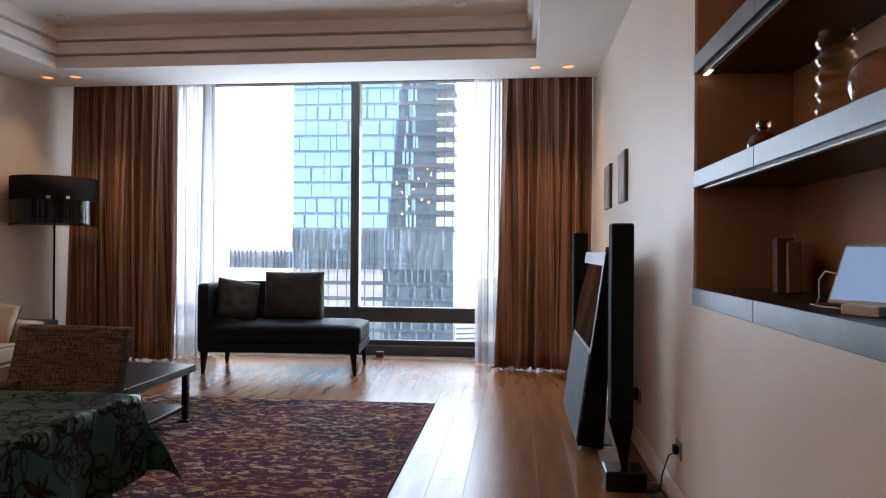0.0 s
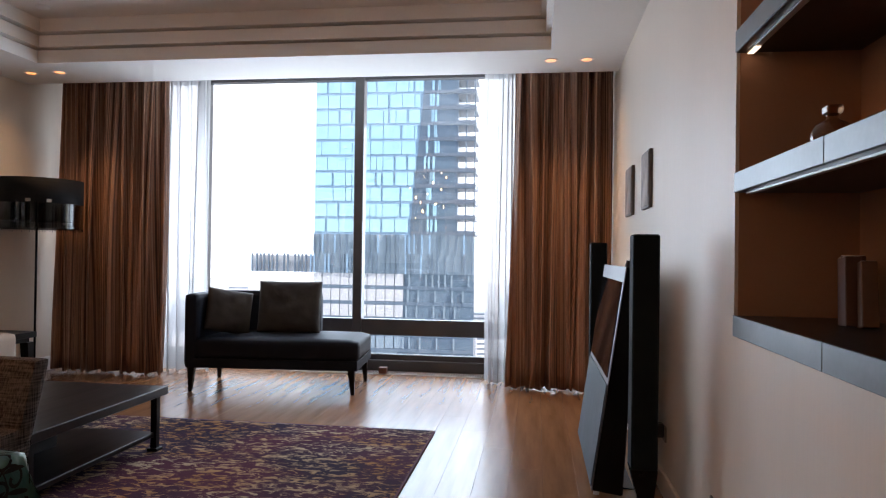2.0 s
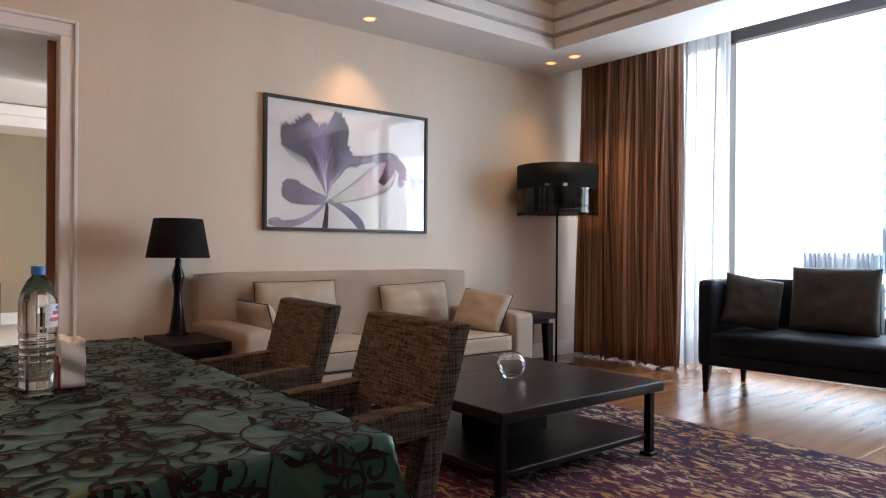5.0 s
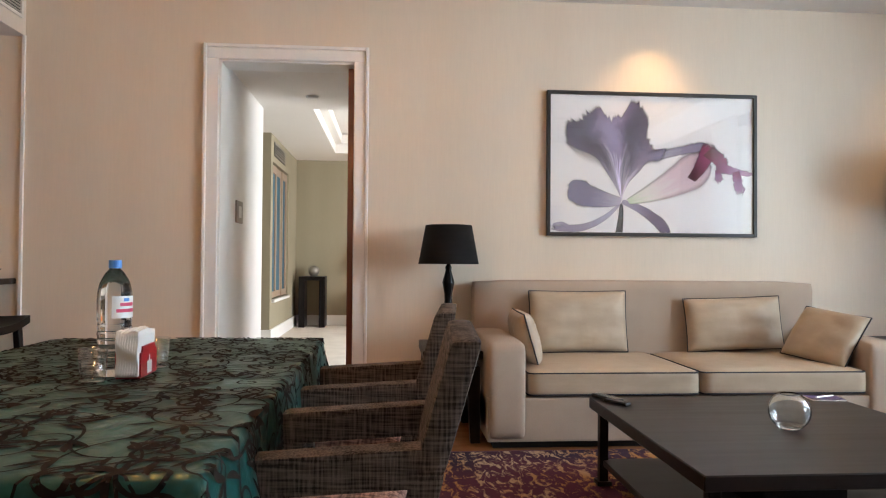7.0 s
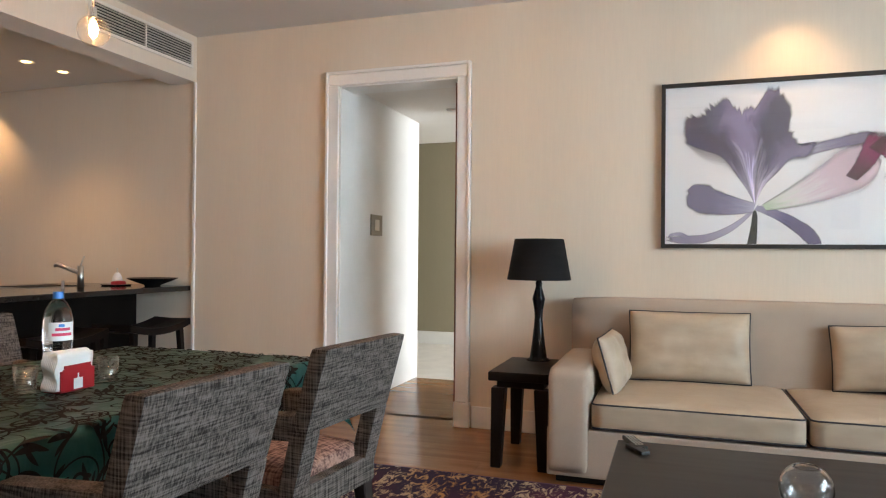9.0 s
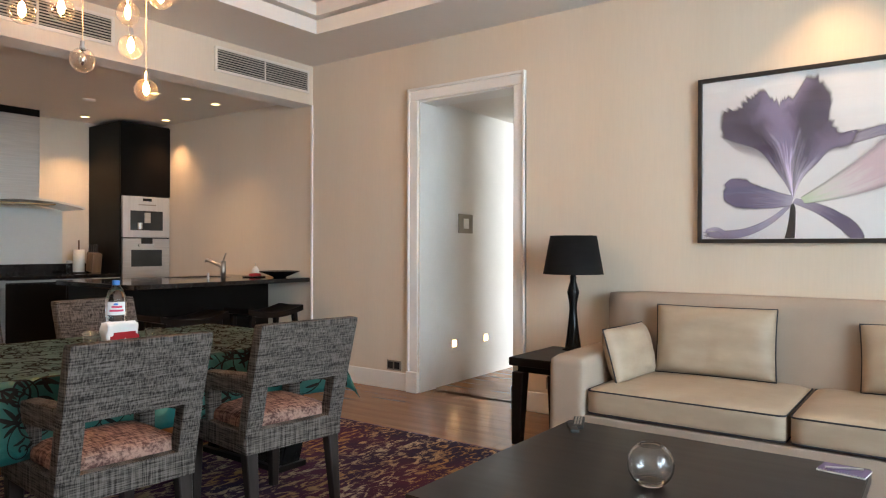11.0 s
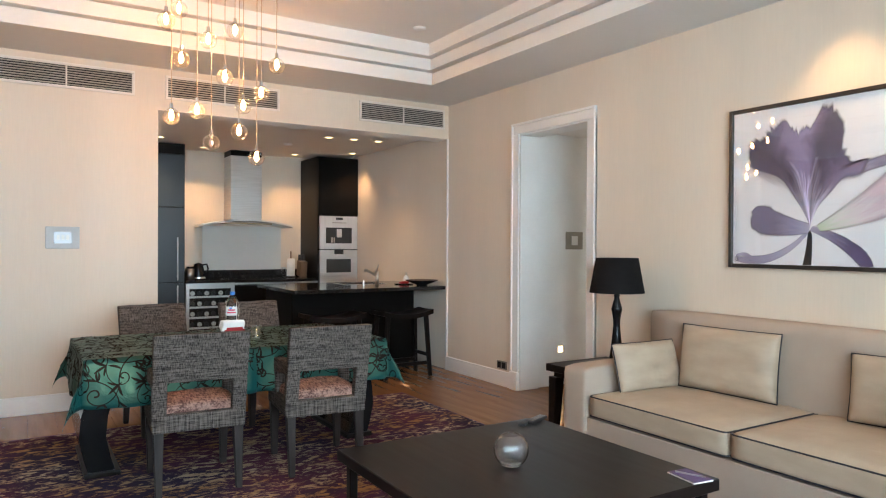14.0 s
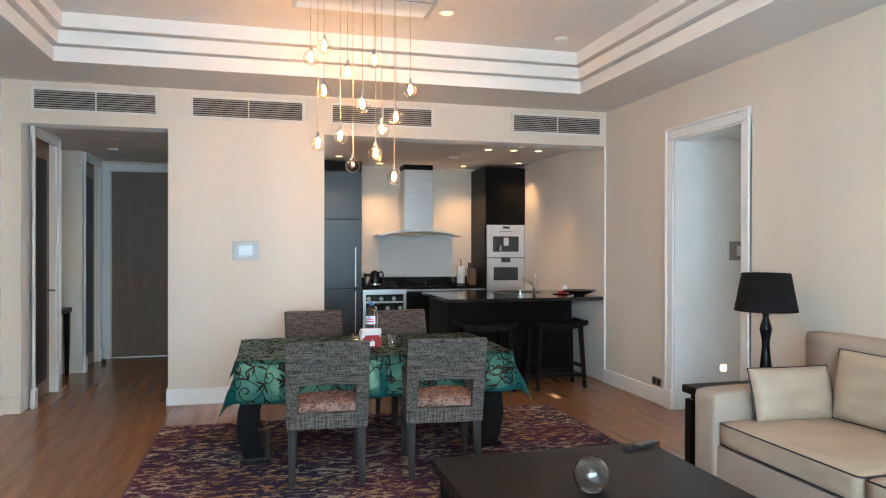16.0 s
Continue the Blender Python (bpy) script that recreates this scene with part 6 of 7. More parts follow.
for k, (gx, gz, row) in enumerate(GLOBES):
    px, py, pz = gx + 2.07, (-0.075, 0.075)[row], gz - 0.006 - TOP
    g = part("globe", lathe([(0.012, 0.052)] + [(0.054 * math.cos(radians(a)), 0.054 * math.sin(radians(a))) for a in range(72, -91, -9)], 28), "globe", pc, "clear glass globe", smooth=True, m=pose(px, py, pz))
    part("bulb_cap", cyl(0.013, 0.010, 0.045, 0.085, 14), "chrome", g)
    if k != 12:
        part("bulb", lathe([(0.002, 0.042), (0.010, 0.030), (0.0155, 0.006), (0.012, -0.014), (0.001, -0.026)], 14), "filament", g, "glowing bulb", smooth=True)
    else:
        part("bulb", lathe([(0.002, 0.042), (0.010, 0.030), (0.0155, 0.006), (0.012, -0.014), (0.001, -0.026)], 14), "chrome", g, "unlit bulb", smooth=True)
    part("cord", cyl(0.0028, 0.0028, pz + 0.085, -0.04, 8, px, py), material("warm_cord", (0.55, 0.42, 0.28), None, rough=0.4, metal=0.5) if k == 0 else bpy.data.materials["warm_cord"], pc)

# ---- kitchen ----
KB, KF = -2.2, -1.53


def cabinet_front(parent, x0, x1, z0, z1, y, mat, handle=None):
    d = part("door", box(x0 + 0.002, x1 - 0.002, y, y + 0.02, z0 + 0.002, z1 - 0.002, 0.002, 1), mat, parent)
    if handle:
        hx_, a, c = handle
        part("handle", box(hx_ - 0.007, hx_ + 0.007, y + 0.045, y + 0.058, a, c, 0.004, 1), "steel", d, "long steel bar handle")
        for hz in (a + 0.05, c - 0.05):
            part("handle_post", box(hx_ - 0.005, hx_ + 0.005, y + 0.02, y + 0.046, hz - 0.005, hz + 0.005), "steel", d)
    return d


fr = thing("fridge", "tall slate-blue built-in fridge with steel bar handles", "fridge")
part("body", box(-2.585, PX0 - 0.005, KB, KF - 0.022, 0.08, 2.53), "cabinet", fr)
cabinet_front(fr, -2.585, PX0 - 0.005, 0.10, 0.88, KF - 0.02, "fridge", (-2.50, 0.32, 0.85))
cabinet_front(fr, -2.585, PX0 - 0.005, 0.885, 1.775, KF - 0.02, "fridge", (-2.50, 0.91, 1.42))
cabinet_front(fr, -2.585, PX0 - 0.005, 1.78, 2.40, KF - 0.02, "fridge")
part("top_filler", box(-2.585, PX0 - 0.005, KF - 0.02, KF - 0.005, 2.405, 2.53), "cabinet", fr)
part("kick_plate", box(-2.585, PX0 - 0.005, KF - 0.09, KF - 0.06, 0.0, 0.1), "void", fr)

wc = thing("wine_cooler", "steel-framed under-counter wine cooler with bottle racks", "wine cooler", pose(-2.885, KF, 0))
part("cavity", box(-0.29, 0.285, -0.55, -0.03, 0.1, 0.87), "void", wc)
for a, c, d, f in ((-0.29, 0.285, 0.80, 0.868), (-0.29, 0.285, 0.1, 0.15), (-0.29, -0.25, 0.15, 0.80), (0.245, 0.285, 0.15, 0.80)):
    part("door_frame", box(a, c, -0.03, 0.0, d, f, 0.003, 1), "steel", wc)
part("door_glass", box(-0.25, 0.245, -0.018, -0.012, 0.15, 0.80), "pane", wc)
for k in range(5):
    z = 0.70 - k * 0.125
    part("rack", box(-0.25, 0.245, -0.029, -0.02, z - 0.012, z + 0.012), "white", wc, "pale rack front")
    for q in range(6):
        part("bottle_end", cyl(0.028, 0.028, -0.03, 0.0, 12), "splash" if (k + q) % 2 else "cable", wc, m=pose(-0.21 + q * 0.083, -0.05, z + 0.045, 90, 0, 0))
bcab = thing("base_cabinet", "black handleless kitchen base cabinet", "cabinet")
part("body", box(-4.265, -3.172, KB, KF - 0.022, 0.1, 0.865), "cabinet", bcab)
for a in range(2):
    x0 = -4.265 + a * 0.5465
    cabinet_front(bcab, x0, x0 + 0.5465, 0.1, 0.83, KF - 0.02, "cabinet")
part("kick_plate", box(-4.265, -3.172, KF - 0.09, KF - 0.06, 0.0, 0.1), "void", bcab)
part("top_rail", box(-4.265, -3.172, KF - 0.012, KF - 0.004, 0.84, 0.862), "steel", bcab, "thin steel rail")
wt = thing("kitchen_worktop", "black polished granite back worktop with upstand", "worktop")
part("slab", box(-4.265, -2.59, KB, KF + 0.01, 0.868, 0.902, 0.003, 1), "granite", wt)
part("upstand", box(-4.265, -2.59, KB, KB + 0.025, 0.902, 1.0, 0.003, 1), "granite", wt)
spb = structure("splashback", box(-3.98, -2.93, KB, KB + 0.012, 1.0, 1.58), "splash", "pale glass splashback")
hb = thing("induction_hob", "black glass induction hob set in the worktop", "hob", pose(-3.45, -1.83, 0.902))
part("glass_top", box(-0.38, 0.38, -0.25, 0.25, 0.0, 0.005, 0.001, 1), "screen", hb)
hd = thing("range_hood", "stainless steel chimney range hood with a curved glass-edged canopy", "range hood", pose(-3.41, KB, 0))
part("chimney", box(-0.2, 0.2, 0.012, 0.34, 1.66, 2.48, 0.003, 1), "steel", hd)
bm = bmesh.new()
rows = []
for k in range(25):
    u = -1 + 2 * k / 24
    z = 1.585 + 0.075 * (1 - u * u)
    rows.append([bm.verts.new(p) for p in ((u * 0.575, 0.012, z - 0.022), (u * 0.575, 0.50, z - 0.022), (u * 0.575, 0.50, z), (u * 0.575, 0.012, z))])
for a, c in zip(rows, rows[1:]):
    for k in range(4):
        bm.faces.new((a[k], a[(k + 1) % 4], c[(k + 1) % 4], c[k]))
bm.faces.new(rows[0][::-1])
bm.faces.new(rows[-1])
part("canopy", bm, "steel", hd, "arched steel canopy")
part("canopy_light_strip", box(-0.3, 0.3, 0.2, 0.46, 1.60, 1.612), "brass", hd)
part("chimney_cap", box(-0.2, 0.2, 0.012, 0.34, 2.48, 2.55), "cabinet", hd)

tw = thing("oven_tower", "tall black oven housing unit with two built-in appliances", "cabinet")
part("body", box(WX, -4.268, KB, KF - 0.022, 0.0, 2.51), "cabinet", tw)
cabinet_front(tw, WX, -4.268, 1.732, 2.50, KF - 0.02, "cabinet")
cabinet_front(tw, WX, -4.268, 0.1, 0.76, KF - 0.02, "cabinet")
cm = part("coffee_machine", box(WX + 0.015, -4.283, KF - 0.02, KF + 0.012, 1.282, 1.724, 0.004, 1), "appliance", tw, "built-in aluminium coffee machine")
part("recess", box(WX + 0.10, -4.368, KF + 0.012, KF + 0.015, 1.36, 1.57), "ovenglass", cm)
part("spout", box(-4.59, -4.52, KF + 0.015, KF + 0.03, 1.44, 1.55, 0.004, 1), "steel", cm)
part("jug", cyl(0.03, 0.03, 1.37, 1.44, 16, -4.46, KF + 0.03), "chrome", cm)
part("display", box(-4.61, -4.51, KF + 0.012, KF + 0.014, 1.675, 1.705), "screen", cm)
part("button_row", box(-4.66, -4.46, KF + 0.012, KF + 0.0135, 1.63, 1.64), "switch", cm)
ov = part("oven", box(WX + 0.015, -4.283, KF - 0.02, KF + 0.012, 0.79, 1.272, 0.004, 1), "steel", tw, "built-in steel oven")
part("oven_window", box(WX + 0.11, -4.378, KF + 0.012, KF + 0.015, 0.97, 1.15), "ovenglass", ov)
part("display", box(-4.62, -4.49, KF + 0.012, KF + 0.014, 1.215, 1.275), "screen", ov)
for x in (-4.64, -4.47):
    part("knob", cyl(0.018, 0.018, 0.0, 0.02, 16), "steel", ov, m=pose(x, KF + 0.032, 1.20, 90, 0, 0))

isl = thing("kitchen_island", "black kitchen peninsula with a polished granite breakfast counter", "kitchen island")
part("body", box(-4.62, -3.22, -0.42, 0.42, 0.08, 0.862, 0.003, 1), "cabinet", isl)
part("kick_plate", box(-4.60, -3.26, -0.36, 0.36, 0.0, 0.08), "void", isl)
part("counter", box(WX + 0.002, -3.14, -0.47, 0.74, 0.864, 0.902, 0.004, 1), "granite", isl, "polished black granite counter")
part("sink", box(-4.45, -3.95, -0.28, 0.10, 0.9025, 0.905), "steel", isl, "steel sink rim")
part("sink_bowl", box(-4.43, -3.97, -0.26, 0.08, 0.9052, 0.906), "void", isl)
tap = thing("tap", "steel mixer tap with an angled lever on the counter", "tap", pose(-4.24, 0.265, 0.902))
part("body", cyl(0.022, 0.022, 0.0, 0.155, 18), "steel", tap, smooth=True)
part("spout", tube([(0, 0, 0.10), (0.03, -0.09, 0.135), (0.055, -0.165, 0.165), (0.06, -0.18, 0.150)], 0.014, 12), "steel", tap, smooth=True)
part("lever", tube([(0, 0, 0.155), (-0.004, 0.006, 0.19), (-0.012, 0.02, 0.225)], 0.006, 8), "steel", tap, smooth=True)
part("soap_pump", cyl(0.012, 0.010, 0.0, 0.055, 12, 0.17, 0.02), "steel", tap)
bw = thing("bowl", "shallow black dish with a wide flat rim on the counter", "bowl", pose(-4.65, 0.54, 0.902))
part("bowl_body", lathe([(0.0, 0.0), (0.055, 0.0), (0.06, 0.008), (0.18, 0.055), (0.185, 0.062), (0.178, 0.062), (0.055, 0.016), (0.0, 0.014)], 36), "black", bw, smooth=True)
tr = thing("tray", "small black tray with a red dish on the counter", "tray", pose(-4.58, 0.26, 0.902))
part("tray_base", lathe([(0.0, 0.0), (0.10, 0.0), (0.11, 0.01), (0.10, 0.008), (0.0, 0.006)], 28), "black", tr, smooth=True)
rd = thing("red_sponge", "red cloth folded on the black tray", "cloth", pose(-4.56, 0.30, 0.91))
part("cloth_body", soft_box(-0.05, 0.05, -0.03, 0.03, 0.0, 0.025, 0.008, 0.006, 6), "red", rd, smooth=True)
sp = thing("soap_dispenser", "white rounded soap dispenser with a steel pump", "soap dispenser", pose(-4.63, 0.22, 0.91))
part("soap_body", lathe([(0.0, 0.0), (0.034, 0.0), (0.038, 0.02), (0.036, 0.05), (0.022, 0.08), (0.012, 0.09), (0.0, 0.09)], 24), "white", sp, smooth=True)
part("pump", cyl(0.006, 0.006, 0.088, 0.125, 10), "steel", sp)


def bar_stool(m):
    e = thing("bar_stool", "dark wooden bar stool with a curved saddle seat", "stool", m, "bar stools at the counter")
    bm = bmesh.new()
    rows = []
    for k in range(21):
        u = -1 + 2 * k / 20
        z = 0.64 + 0.045 * u * u
        rows.append([bm.verts.new(p) for p in ((u * 0.29, -0.16, z - 0.045), (u * 0.29, 0.16, z - 0.045), (u * 0.29, 0.16, z), (u * 0.29, 0.0, z - 0.006), (u * 0.29, -0.16, z))])
    for a, c in zip(rows, rows[1:]):
        for k in range(5):
            bm.faces.new((a[k], a[(k + 1) % 5], c[(k + 1) % 5], c[k]))
    bm.faces.new(rows[0][::-1])
    bm.faces.new(rows[-1])
    part("seat", bm, "espresso", e, "curved saddle seat")
    for sx in (-1, 1):
        for sy in (-1, 1):
            part("leg", tapered(sx * 0.22 - 0.022, sx * 0.22 + 0.022, sy * 0.12 - 0.02, sy * 0.12 + 0.02, 0.0, 0.635, 0.85, sx * 0.035, sy * 0.03), "espresso", e)
        part("side_stretcher", box(sx * 0.24 - 0.012, sx * 0.24 + 0.012, -0.13, 0.13, 0.20, 0.235, 0.003, 1), "espresso", e)
    for sy in (-1, 1):
        part("stretcher", box(-0.24, 0.24, sy * 0.135 - 0.012, sy * 0.135 + 0.012, 0.12, 0.155, 0.003, 1), "espresso", e)
    return e


bar_stool(pose(-4.25, 0.82, 0))
bar_stool(pose(-3.49, 0.82, 0))

kt = thing("kettle", "black and steel electric kettle on the worktop", "kettle", pose(-2.79, -1.75, 0.902))
part("kettle_body", lathe([(0.0, 0.0), (0.075, 0.0), (0.078, 0.02), (0.066, 0.13), (0.05, 0.19), (0.02, 0.205), (0.0, 0.21)], 28), "black", kt, smooth=True)
part("handle", tube([(-0.05, 0, 0.18), (-0.10, 0, 0.19), (-0.115, 0, 0.14), (-0.10, 0, 0.07), (-0.072, 0, 0.05)], 0.011, 8), "black", kt, smooth=True)
part("band", lathe([(0.0785, 0.015), (0.0765, 0.035), (0.0775, 0.035), (0.0795, 0.015)], 28), "steel", kt)
tm = thing("thermos_jar", "steel and black coffee jar on the worktop", "jar", pose(-2.68, -1.70, 0.902))
part("jar_body", cyl(0.05, 0.05, 0.0, 0.14, 24), "steel", tm, smooth=True)
part("lid", cyl(0.051, 0.04, 0.14, 0.165, 24), "black", tm)
pt = thing("paper_towel_holder", "paper towel roll on a dark wooden upright", "paper towel", pose(-4.04, -1.95, 0.902))
part("stand", cyl(0.07, 0.07, 0.0, 0.012, 24), "espresso", pt)
part("roll", cyl(0.055, 0.055, 0.012, 0.25, 24), "paper", pt, smooth=True)
part("rod", cyl(0.009, 0.009, 0.25, 0.35, 12), "walnut", pt)
kn = thing("knife_block", "brown wooden knife block with black handles", "knife block", pose(-4.19, -1.95, 0.902, -10, 0, 0))
part("block", box(-0.05, 0.05, -0.07, 0.07, 0.012, 0.22, 0.006, 1), "walnut", kn)
for k in range(4):
    part("knife_handle", box(-0.04 + k * 0.024, -0.026 + k * 0.024, -0.05, -0.02, 0.22, 0.30, 0.003, 1), "cable", kn)
gl_ = thing("spice_jar", "small steel-lidded glass jars by the wall", "jar", pose(-3.93, -1.92, 0.902))
part("jar_body", cyl(0.03, 0.03, 0.0, 0.11, 18), "bottle", gl_, smooth=True)
part("lid", cyl(0.031, 0.031, 0.11, 0.135, 18), "steel", gl_)

# ---- hall ----
casing_y("door_3", HX, -0.12, KY - 0.24, 2.40, 0.09, -1)
dl = thing("door_4", "dark walnut hall door, closed in a white frame", "door", kind="structure")
part("door_leaf", box(HX + 0.05, HX + 0.09, -0.12, KY - 0.24, 0.005, 2.43), "walnut", dl)
part("door_panel", box(HX + 0.045, HX + 0.051, -0.02, KY - 0.33, 0.15, 2.25), "espresso", dl, "dark inset panel")
part("door_handle", tube([(HX + 0.05, -0.05, 1.0), (HX - 0.03, -0.05, 1.0), (HX - 0.035, 0.06, 1.0)], 0.008, 8), "chrome", dl, "chrome lever handle", smooth=True)
casing_y("door_5", HX, -1.95, -1.25, 2.40, 0.09, -1)
dl = thing("door_6", "dark walnut cupboard door in a white frame", "door", kind="structure")
part("door_leaf", box(HX + 0.05, HX + 0.09, -1.95, -1.25, 0.005, 2.43), "walnut", dl)
part("door_panel", box(HX + 0.045, HX + 0.051, -1.86, -1.34, 0.15, 2.25), "espresso", dl, "dark inset panel")
part("door_handle", lathe([(0.0, 0.05), (0.02, 0.045), (0.026, 0.03), (0.015, 0.015), (0.01, 0.0)], 18), "chrome", dl, "round chrome knob", smooth=True, m=pose(HX + 0.045, -1.34, 1.0, 0, -90, 0))
ed = thing("door_7", "brown veneered entrance door with inset panels, closed", "door", kind="structure")
part("door_leaf", box(-0.36, 0.52, -2.27, -2.22, 0.005, 2.38), "oakdoor", ed)
for z0, z1 in ((0.22, 0.86), (1.04, 2.20)):
    part("door_panel", box(-0.26, 0.42, -2.22, -2.212, z0, z1, 0.003, 1), "oakdoor", ed)
part("middle_band", box(-0.26, 0.42, -2.22, -2.214, 0.89, 1.01, 0.002, 1), "walnut", ed, "dark middle band")
part("door_handle", tube([(-0.30, -2.22, 1.0), (-0.30, -2.16, 1.0), (-0.20, -2.155, 1.0)], 0.008, 8), "chrome", ed, smooth=True)
bm = box(-0.45, -0.36, -2.15, -2.13, 0, 2.38, 0.004, 1)
box(0.52, 0.61, -2.15, -2.13, 0, 2.38, 0.004, 1, bm=bm)
box(-0.45, 0.61, -2.15, -2.13, 2.38, 2.47, 0.004, 1, bm=bm)
structure("trim_entrance", bm, "trim", "white painted entrance door frame")
co = thing("console_table", "narrow dark wooden console table in the hall", "console table", pose(0.80, -0.69, 0))
part("tabletop", box(-0.10, 0.105, -0.38, 0.38, 0.70, 0.75, 0.004, 1), "espresso", co)
for y in (-0.33, 0.33):
    part("leg", tapered(-0.09, -0.03, y - 0.03, y + 0.03, 0.0, 0.70, 0.6), "espresso", co)
    part("leg", tapered(0.03, 0.09, y - 0.03, y + 0.03, 0.0, 0.70, 0.6), "espresso", co)
ds = thing("door_stop", "small dark door stop on the hall floor", "door stop", pose(0.52, -1.75, 0))
part("stop_body", lathe([(0.025, 0.0), (0.028, 0.01), (0.024, 0.055), (0.0, 0.06)], 16), "cable", ds, smooth=True)

# ---- bedroom seen through the doorway ----
bc = thing("console_stand", "black upright stand with an open front, against the bedroom wall", "stand", pose(-10.98, 1.98, 0))
part("top", box(-0.18, 0.18, -0.20, 0.20, 0.72, 0.78, 0.004, 1), "espresso", bc)
for y in (-0.155, 0.155):
    part("side", box(-0.18, 0.18, y - 0.045, y + 0.045, 0.0, 0.72, 0.004, 1), "espresso", bc)
bs = thing("silver_ball", "round silver ornament on the black stand", "ornament", pose(-10.98, 1.99, 0.78))
part("ball", lathe([(0.02, 0.0)] + [(0.085 * math.cos(radians(a)), 0.083 + 0.085 * math.sin(radians(a))) for a in range(-76, 90, 8)], 28), "switch", bs, smooth=True)
bn = thing("nightstand", "black bedside cabinet with one drawer", "nightstand", pose(-10.95, 2.98, 0))
part("body", box(-0.22, 0.22, -0.26, 0.26, 0.03, 0.60, 0.006, 1), "espresso", bn)
part("drawer_front", box(0.22, 0.235, -0.25, 0.25, 0.33, 0.58, 0.003, 1), "espresso", bn)
bl = thing("bedside_lamp", "lit bedside lamp with a white block base and orange shade", "lamp", pose(-10.97, 2.98, 0.60))
part("lamp_base", box(-0.07, 0.07, -0.10, 0.10, 0.0, 0.30, 0.006, 1), "white", bl)
part("shade", lathe([(0.26, 0.34), (0.19, 0.66), (0.188, 0.66), (0.257, 0.34)], 32), "orange", bl, "glowing orange fabric shade", smooth=True)
part("finial", cyl(0.012, 0.006, 0.64, 0.69, 10), "chrome", bl)
bulb = bpy.data.lights.new("bedside_bulb", "POINT")
bulb.energy, bulb.color, bulb.shadow_soft_size = 1.6, (1.0, 0.55, 0.22), 0.05
new("bedside_bulb", bulb).matrix_basis = pose(-10.97, 2.98, 1.08)
scn = thing("folding_screen", "pale wooden framed screen doors with blue glass panels", "screen", pose(-10.35, 1.66, 0))
for k in range(3):
    x0 = 0.03 + k * 0.44
    for a, c, d, f in ((x0, x0 + 0.07, 0.54, 2.26), (x0 + 0.36, x0 + 0.43, 0.54, 2.26), (x0 + 0.07, x0 + 0.36, 0.54, 0.62), (x0 + 0.07, x0 + 0.36, 2.16, 2.26)):
        part("frame_bar", box(a, c, -0.05, 0.0 - 0.012 * (k % 2), d, f, 0.003, 1), "screenframe", scn)
    part("glass_panel", box(x0 + 0.07, x0 + 0.36, -0.03, -0.02, 0.62, 2.16), "bluegls", scn, "blue glass panel")
structure("trim_bedroom_sill", box(-10.36, -8.99, 1.66, 1.72, 0.49, 0.525, 0.004, 1), "trim")
bg = thing("air_grille", "dark air grille above the bedroom screen", "air vent", pose(-9.5, 1.68, 2.45))
part("backing", box(-0.45, 0.45, 0, 0.006, -0.09, 0.09), "void", bg)
for k in range(5):
    part("slat", box(-0.43, 0.43, 0.006, 0.012, -0.075 + k * 0.034, -0.06 + k * 0.034), "switch", bg)
bd = bpy.data.lights.new("bedroom_daylight", "AREA")
bd.shape, bd.size, bd.size_y, bd.energy, bd.color = "RECTANGLE", 1.6, 2.0, 56, (0.88, 0.95, 1.0)
new("bedroom_daylight", bd).matrix_basis = look((-7.75, 6.45, 1.6), (-7.75, 0, 1.2))

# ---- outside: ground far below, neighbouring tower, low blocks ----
# Haze is put into colour: ground and far blocks pale, fins lifted.
M["city"] = material("haze_paled_city", (0.55, 0.55, 0.54), (0.42, 0.43, 0.41), rough=0.9, scale=0.02, fine=0.15, dirt=0.25)
M["fin"] = material("facade_fin", (0.13, 0.18, 0.23), (0.17, 0.22, 0.27), rough=0.4, metal=0.3, scale=0.1, fine=2, dirt=0.1)
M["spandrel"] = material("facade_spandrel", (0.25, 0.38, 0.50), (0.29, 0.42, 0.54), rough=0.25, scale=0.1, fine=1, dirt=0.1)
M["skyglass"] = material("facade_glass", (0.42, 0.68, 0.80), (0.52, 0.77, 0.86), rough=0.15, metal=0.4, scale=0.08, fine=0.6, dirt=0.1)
# Darker copies for the tower's raking face: its shade is in the colour.
M["shadeglass"] = material("facade_glass_shaded", (0.11, 0.165, 0.22), (0.16, 0.22, 0.275), rough=0.2, metal=0.2, scale=0.1, fine=0.8, dirt=0.2)
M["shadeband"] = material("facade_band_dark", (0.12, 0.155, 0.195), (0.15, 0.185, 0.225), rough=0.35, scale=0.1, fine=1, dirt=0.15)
M["podium"] = material("podium_glass", (0.26, 0.34, 0.40), (0.32, 0.40, 0.46), rough=0.2, metal=0.3, scale=0.1, fine=0.8, dirt=0.15)
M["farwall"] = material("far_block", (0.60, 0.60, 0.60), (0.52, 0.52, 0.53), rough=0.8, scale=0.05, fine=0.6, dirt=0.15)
GZ = -95.0
bm = bmesh.new()
bmesh.ops.create_grid(bm, x_segments=1, y_segments=1, size=4500)
bmesh.ops.translate(bm, verts=bm.verts, vec=(0, 0, GZ))
structure("ground", bm, "city", "city ground far below, coloured pale for haze")
M["haze"] = glowing("bright_haze", (0.93, 0.97, 1.0), 0.8)
structure("backdrop", box(-3500, 3500, 2400, 2410, GZ, 2600), "haze", "bright white hazy sky in the distance")
rnd = random.Random(12)
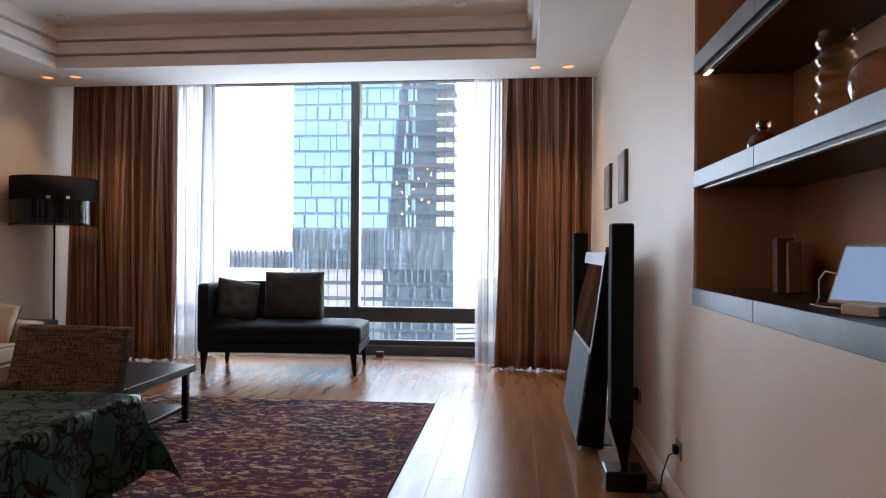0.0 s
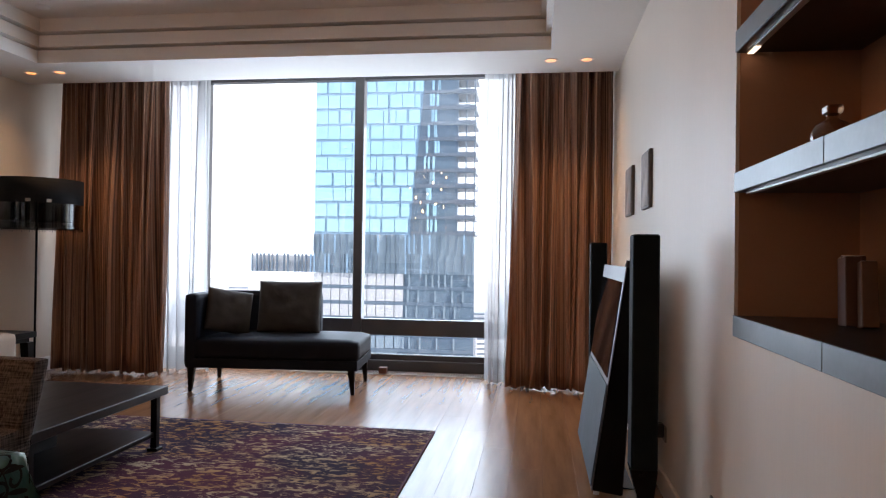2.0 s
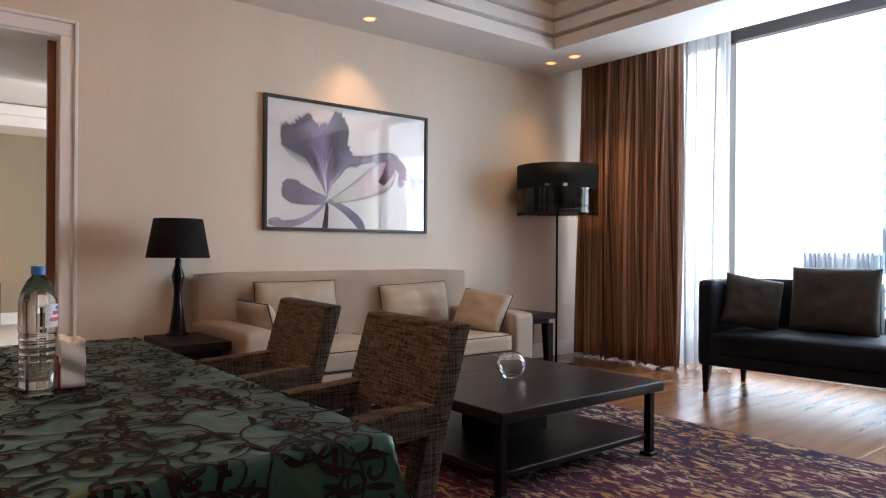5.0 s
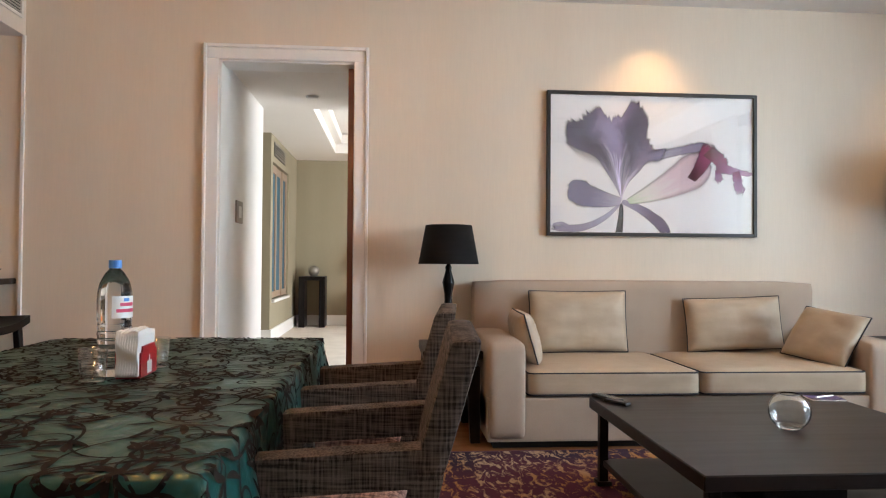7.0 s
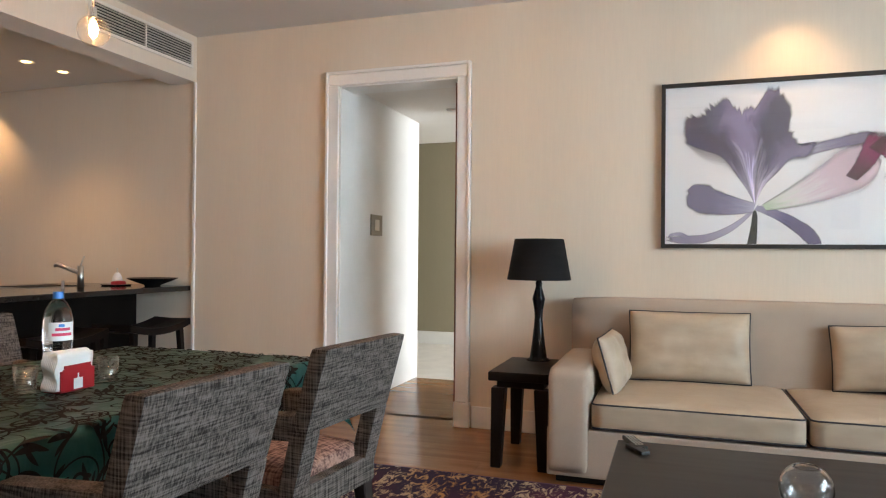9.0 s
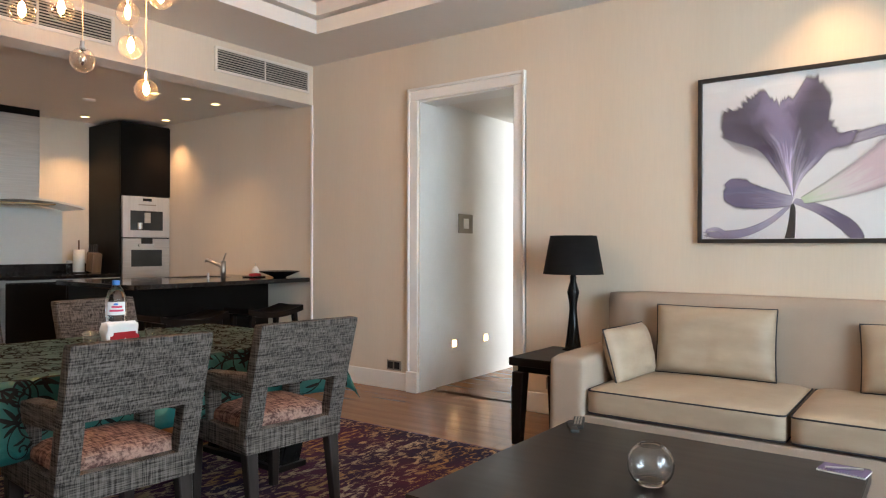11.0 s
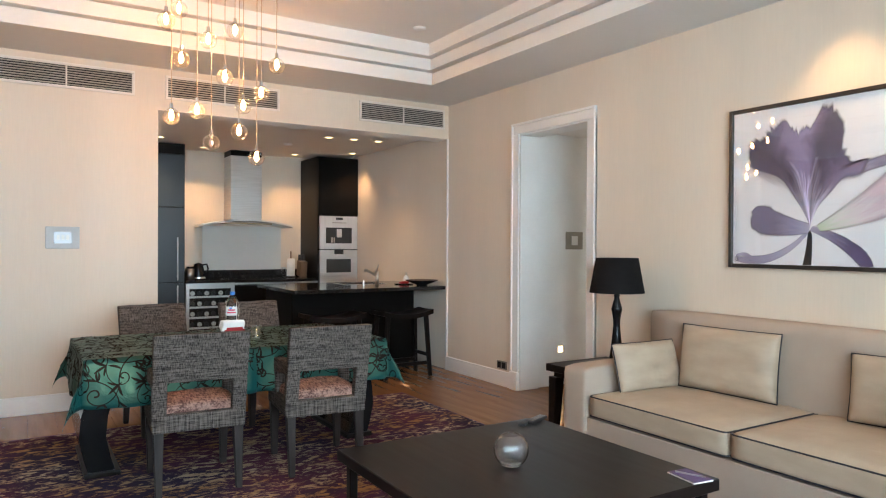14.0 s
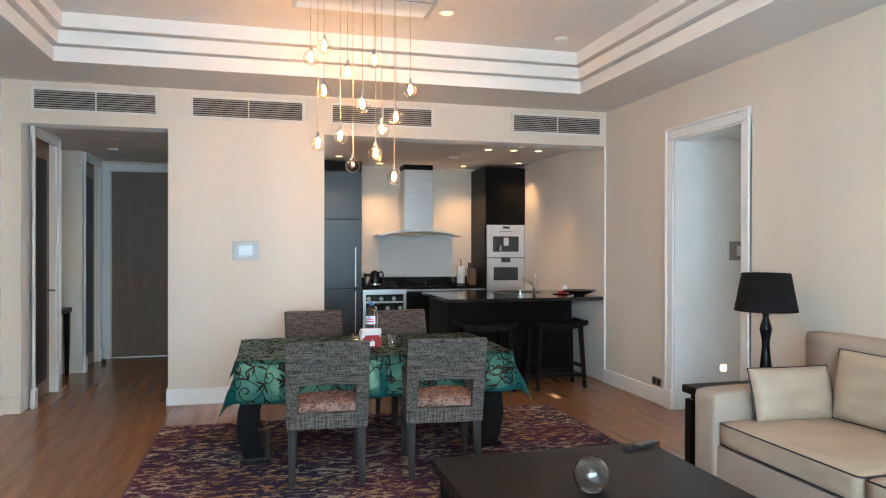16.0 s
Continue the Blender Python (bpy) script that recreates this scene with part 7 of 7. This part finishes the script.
for k in range(46):
    x, y = rnd.uniform(-420, 220), rnd.uniform(240, 900)
    if -120 < x < 0 and y < 300:
        continue
    w, d, h = rnd.uniform(12, 40), rnd.uniform(12, 30), rnd.uniform(12, 50)
    e = thing("distant_building", "building block far below the window, coloured pale for haze", "building", pose(x, y, GZ, 0, 0, rnd.uniform(-20, 20)), "distant buildings")
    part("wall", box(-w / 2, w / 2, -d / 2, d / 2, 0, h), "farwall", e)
    part("roof", box(-w / 2 + 1, w / 2 - 1, -d / 2 + 1, d / 2 - 1, h, h + 1.5), "fin", e)
    bm = bmesh.new()
    for a in range(int(h // 4)):
        box(-w / 2 + 1, w / 2 - 1, -d / 2 - 0.15, -d / 2, a * 4 + 1.2, a * 4 + 2.6, bm=bm)
    part("window_band", bm, "shadeband", e)

TYF, TXL, TXR, ST = 160.0, -52.9, -14.3, 3.68
tower = thing("office_tower", "tall glass office tower across the street with staggered window bands", "building", pose(0, TYF, GZ))
base = -GZ
part("core", box(TXL + 0.5, TXR - 4.4, 0.6, 30, 0, base + 66), "podium", tower)
z_of = lambda s: base + 5.84 + s * ST


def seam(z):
    """Where the bright face gives way to the painted shade of the raking face at a height above the street."""
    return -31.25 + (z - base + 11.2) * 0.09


shared = {}


def panel(name, x0, x1, z0, z1, y, mat, depth=0.25):
    key = (round(x1 - x0, 2), round(z1 - z0, 2), mat, depth)
    if key not in shared:
        bm = box(0, key[0], -depth, 0, 0, key[1])
        me = bpy.data.meshes.new(name)
        bm.to_mesh(me)
        bm.free()
        me.materials.append(M[mat])
        shared[key] = me
    ob = new(name, shared[key])
    ob.parent = tower
    ob.matrix_basis = pose(x0, y, z0)
    return ob


rnd = random.Random(3)
for s in range(0, 12):
    z = z_of(s)
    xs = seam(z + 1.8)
    part("spandrel", box(TXL, xs, -0.15, 0.5, z, z + 0.5), "spandrel", tower)
    part("backing", box(TXL, xs, 0.1, 0.5, z + 0.5, z + ST), "spandrel", tower)
    x = TXL + 0.2
    while x < xs - 0.6:
        w = rnd.choice((1.5, 3.0, 3.0, 4.5))
        x1 = min(x + w, xs - 0.05)
        panel("window_pane", x, x1 - rnd.choice((0.14, 0.14, 0.5)), z + 0.55, z + ST - 0.06, -0.02, "skyglass")
        x = x1
    # raking face, shade put in its colours, with slab edges and open corner bays
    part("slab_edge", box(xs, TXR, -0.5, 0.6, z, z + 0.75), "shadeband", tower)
    part("shaded_glazing", box(xs, TXR - 4.4, -0.1, 0.5, z + 0.75, z + ST), "shadeglass", tower)
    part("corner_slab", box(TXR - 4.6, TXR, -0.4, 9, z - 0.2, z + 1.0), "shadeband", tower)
    for q in range(3):
        px = TXR - 4.4 + q * 2.0
        part("corner_post", box(px, px + 0.3, 0.0, 0.4, z + 0.7, z + ST), "fin", tower)
    for q in range(3):
        px = xs + 1.5 + rnd.random() * (TXR - 8.5 - xs - 1.5)
        panel("light_fin", px, px + 0.5, z + 0.8, z + ST - 0.1, -0.1, "skyglass", 0.4)
# fin-clad belt and lower storeys
z0, z1 = base - 3.35, base + 5.84
part("belt", box(TXL, TXR, -0.1, 6, z0, (z0 + z1) / 2), "podium", tower)
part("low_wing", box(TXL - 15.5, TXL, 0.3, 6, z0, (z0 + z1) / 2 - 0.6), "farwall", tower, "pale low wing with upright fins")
part("belt_upper", box(TXL, TXR, -0.12, 6, (z0 + z1) / 2, z1), "podium", tower)
for row, (a, c) in enumerate(((z0, (z0 + z1) / 2 - 0.15), ((z0 + z1) / 2 + 0.15, z1))):
    x = (TXL - 15.5) if row == 0 else TXL
    while x < TXR:
        panel("belt_fin", x, x + 0.35, a, c - (2.0 if x < TXL and row else 0), -0.1, "fin" if rnd.random() < 0.65 else "spandrel", 0.5)
        x += rnd.choice((0.9, 1.2, 1.8))
for s in range(1, 10):
    z = z0 - s * ST
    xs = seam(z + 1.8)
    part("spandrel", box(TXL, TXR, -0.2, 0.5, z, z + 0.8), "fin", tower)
    part("shaded_glazing", box(xs, TXR, -0.05, 0.5, z + 0.8, z + ST), "shadeglass", tower)
    x = TXL
    while x < xs - 1:
        panel("window_pane", x + 0.1, x + 2.1, z + 0.85, z + ST - 0.05, -0.02, "farwall" if s < 4 else "podium", 0.2)
        x += 2.2
    x = xs + 1
    while x < TXR - 1:
        panel("light_fin", x, x + 0.4, z + 0.8, z + ST - 0.1, -0.1, "podium", 0.4)
        x += rnd.choice((1.5, 2.5, 4.0))

# ---- floor planks ----
rnd = random.Random(21)
plank_mesh = {}
PW = 0.185
fl_ob = bpy.data.objects["floor"]


def plank(x, y0, y1):
    ln = round(y1 - y0, 2)
    if ln not in plank_mesh:
        bm = box(0.0003, PW - 0.0003, 0.0003, ln - 0.0003, -0.014, 0.0)
        top = [e for e in bm.edges if e.verts[0].co.z > -0.001 and e.verts[1].co.z > -0.001]
        bmesh.ops.bevel(bm, geom=top, offset=0.0005, segments=1, affect="EDGES")
        me = bpy.data.meshes.new("plank")
        bm.to_mesh(me)
        bm.free()
        me.materials.append(M["floor"])
        plank_mesh[ln] = me
    ob = new("plank", plank_mesh[ln])
    ob.parent = fl_ob
    ob.matrix_basis = pose(x, y0, 0.0)


for c in range(31):
    x = WX + c * PW
    y = -2.5 + (c * 7 % 9) * 0.2 - 1.6
    while y < 8.4:
        a, b_ = max(y, -2.5), min(y + 1.8, 8.42)
        if b_ - a > 0.05:
            plank(x, a, b_)
        y += 1.8
for c in range(8):
    plank(-6.45 + c * PW, 1.98, 3.33)
plank(-6.45 + 8 * PW - 0.055, 1.98, 3.33)
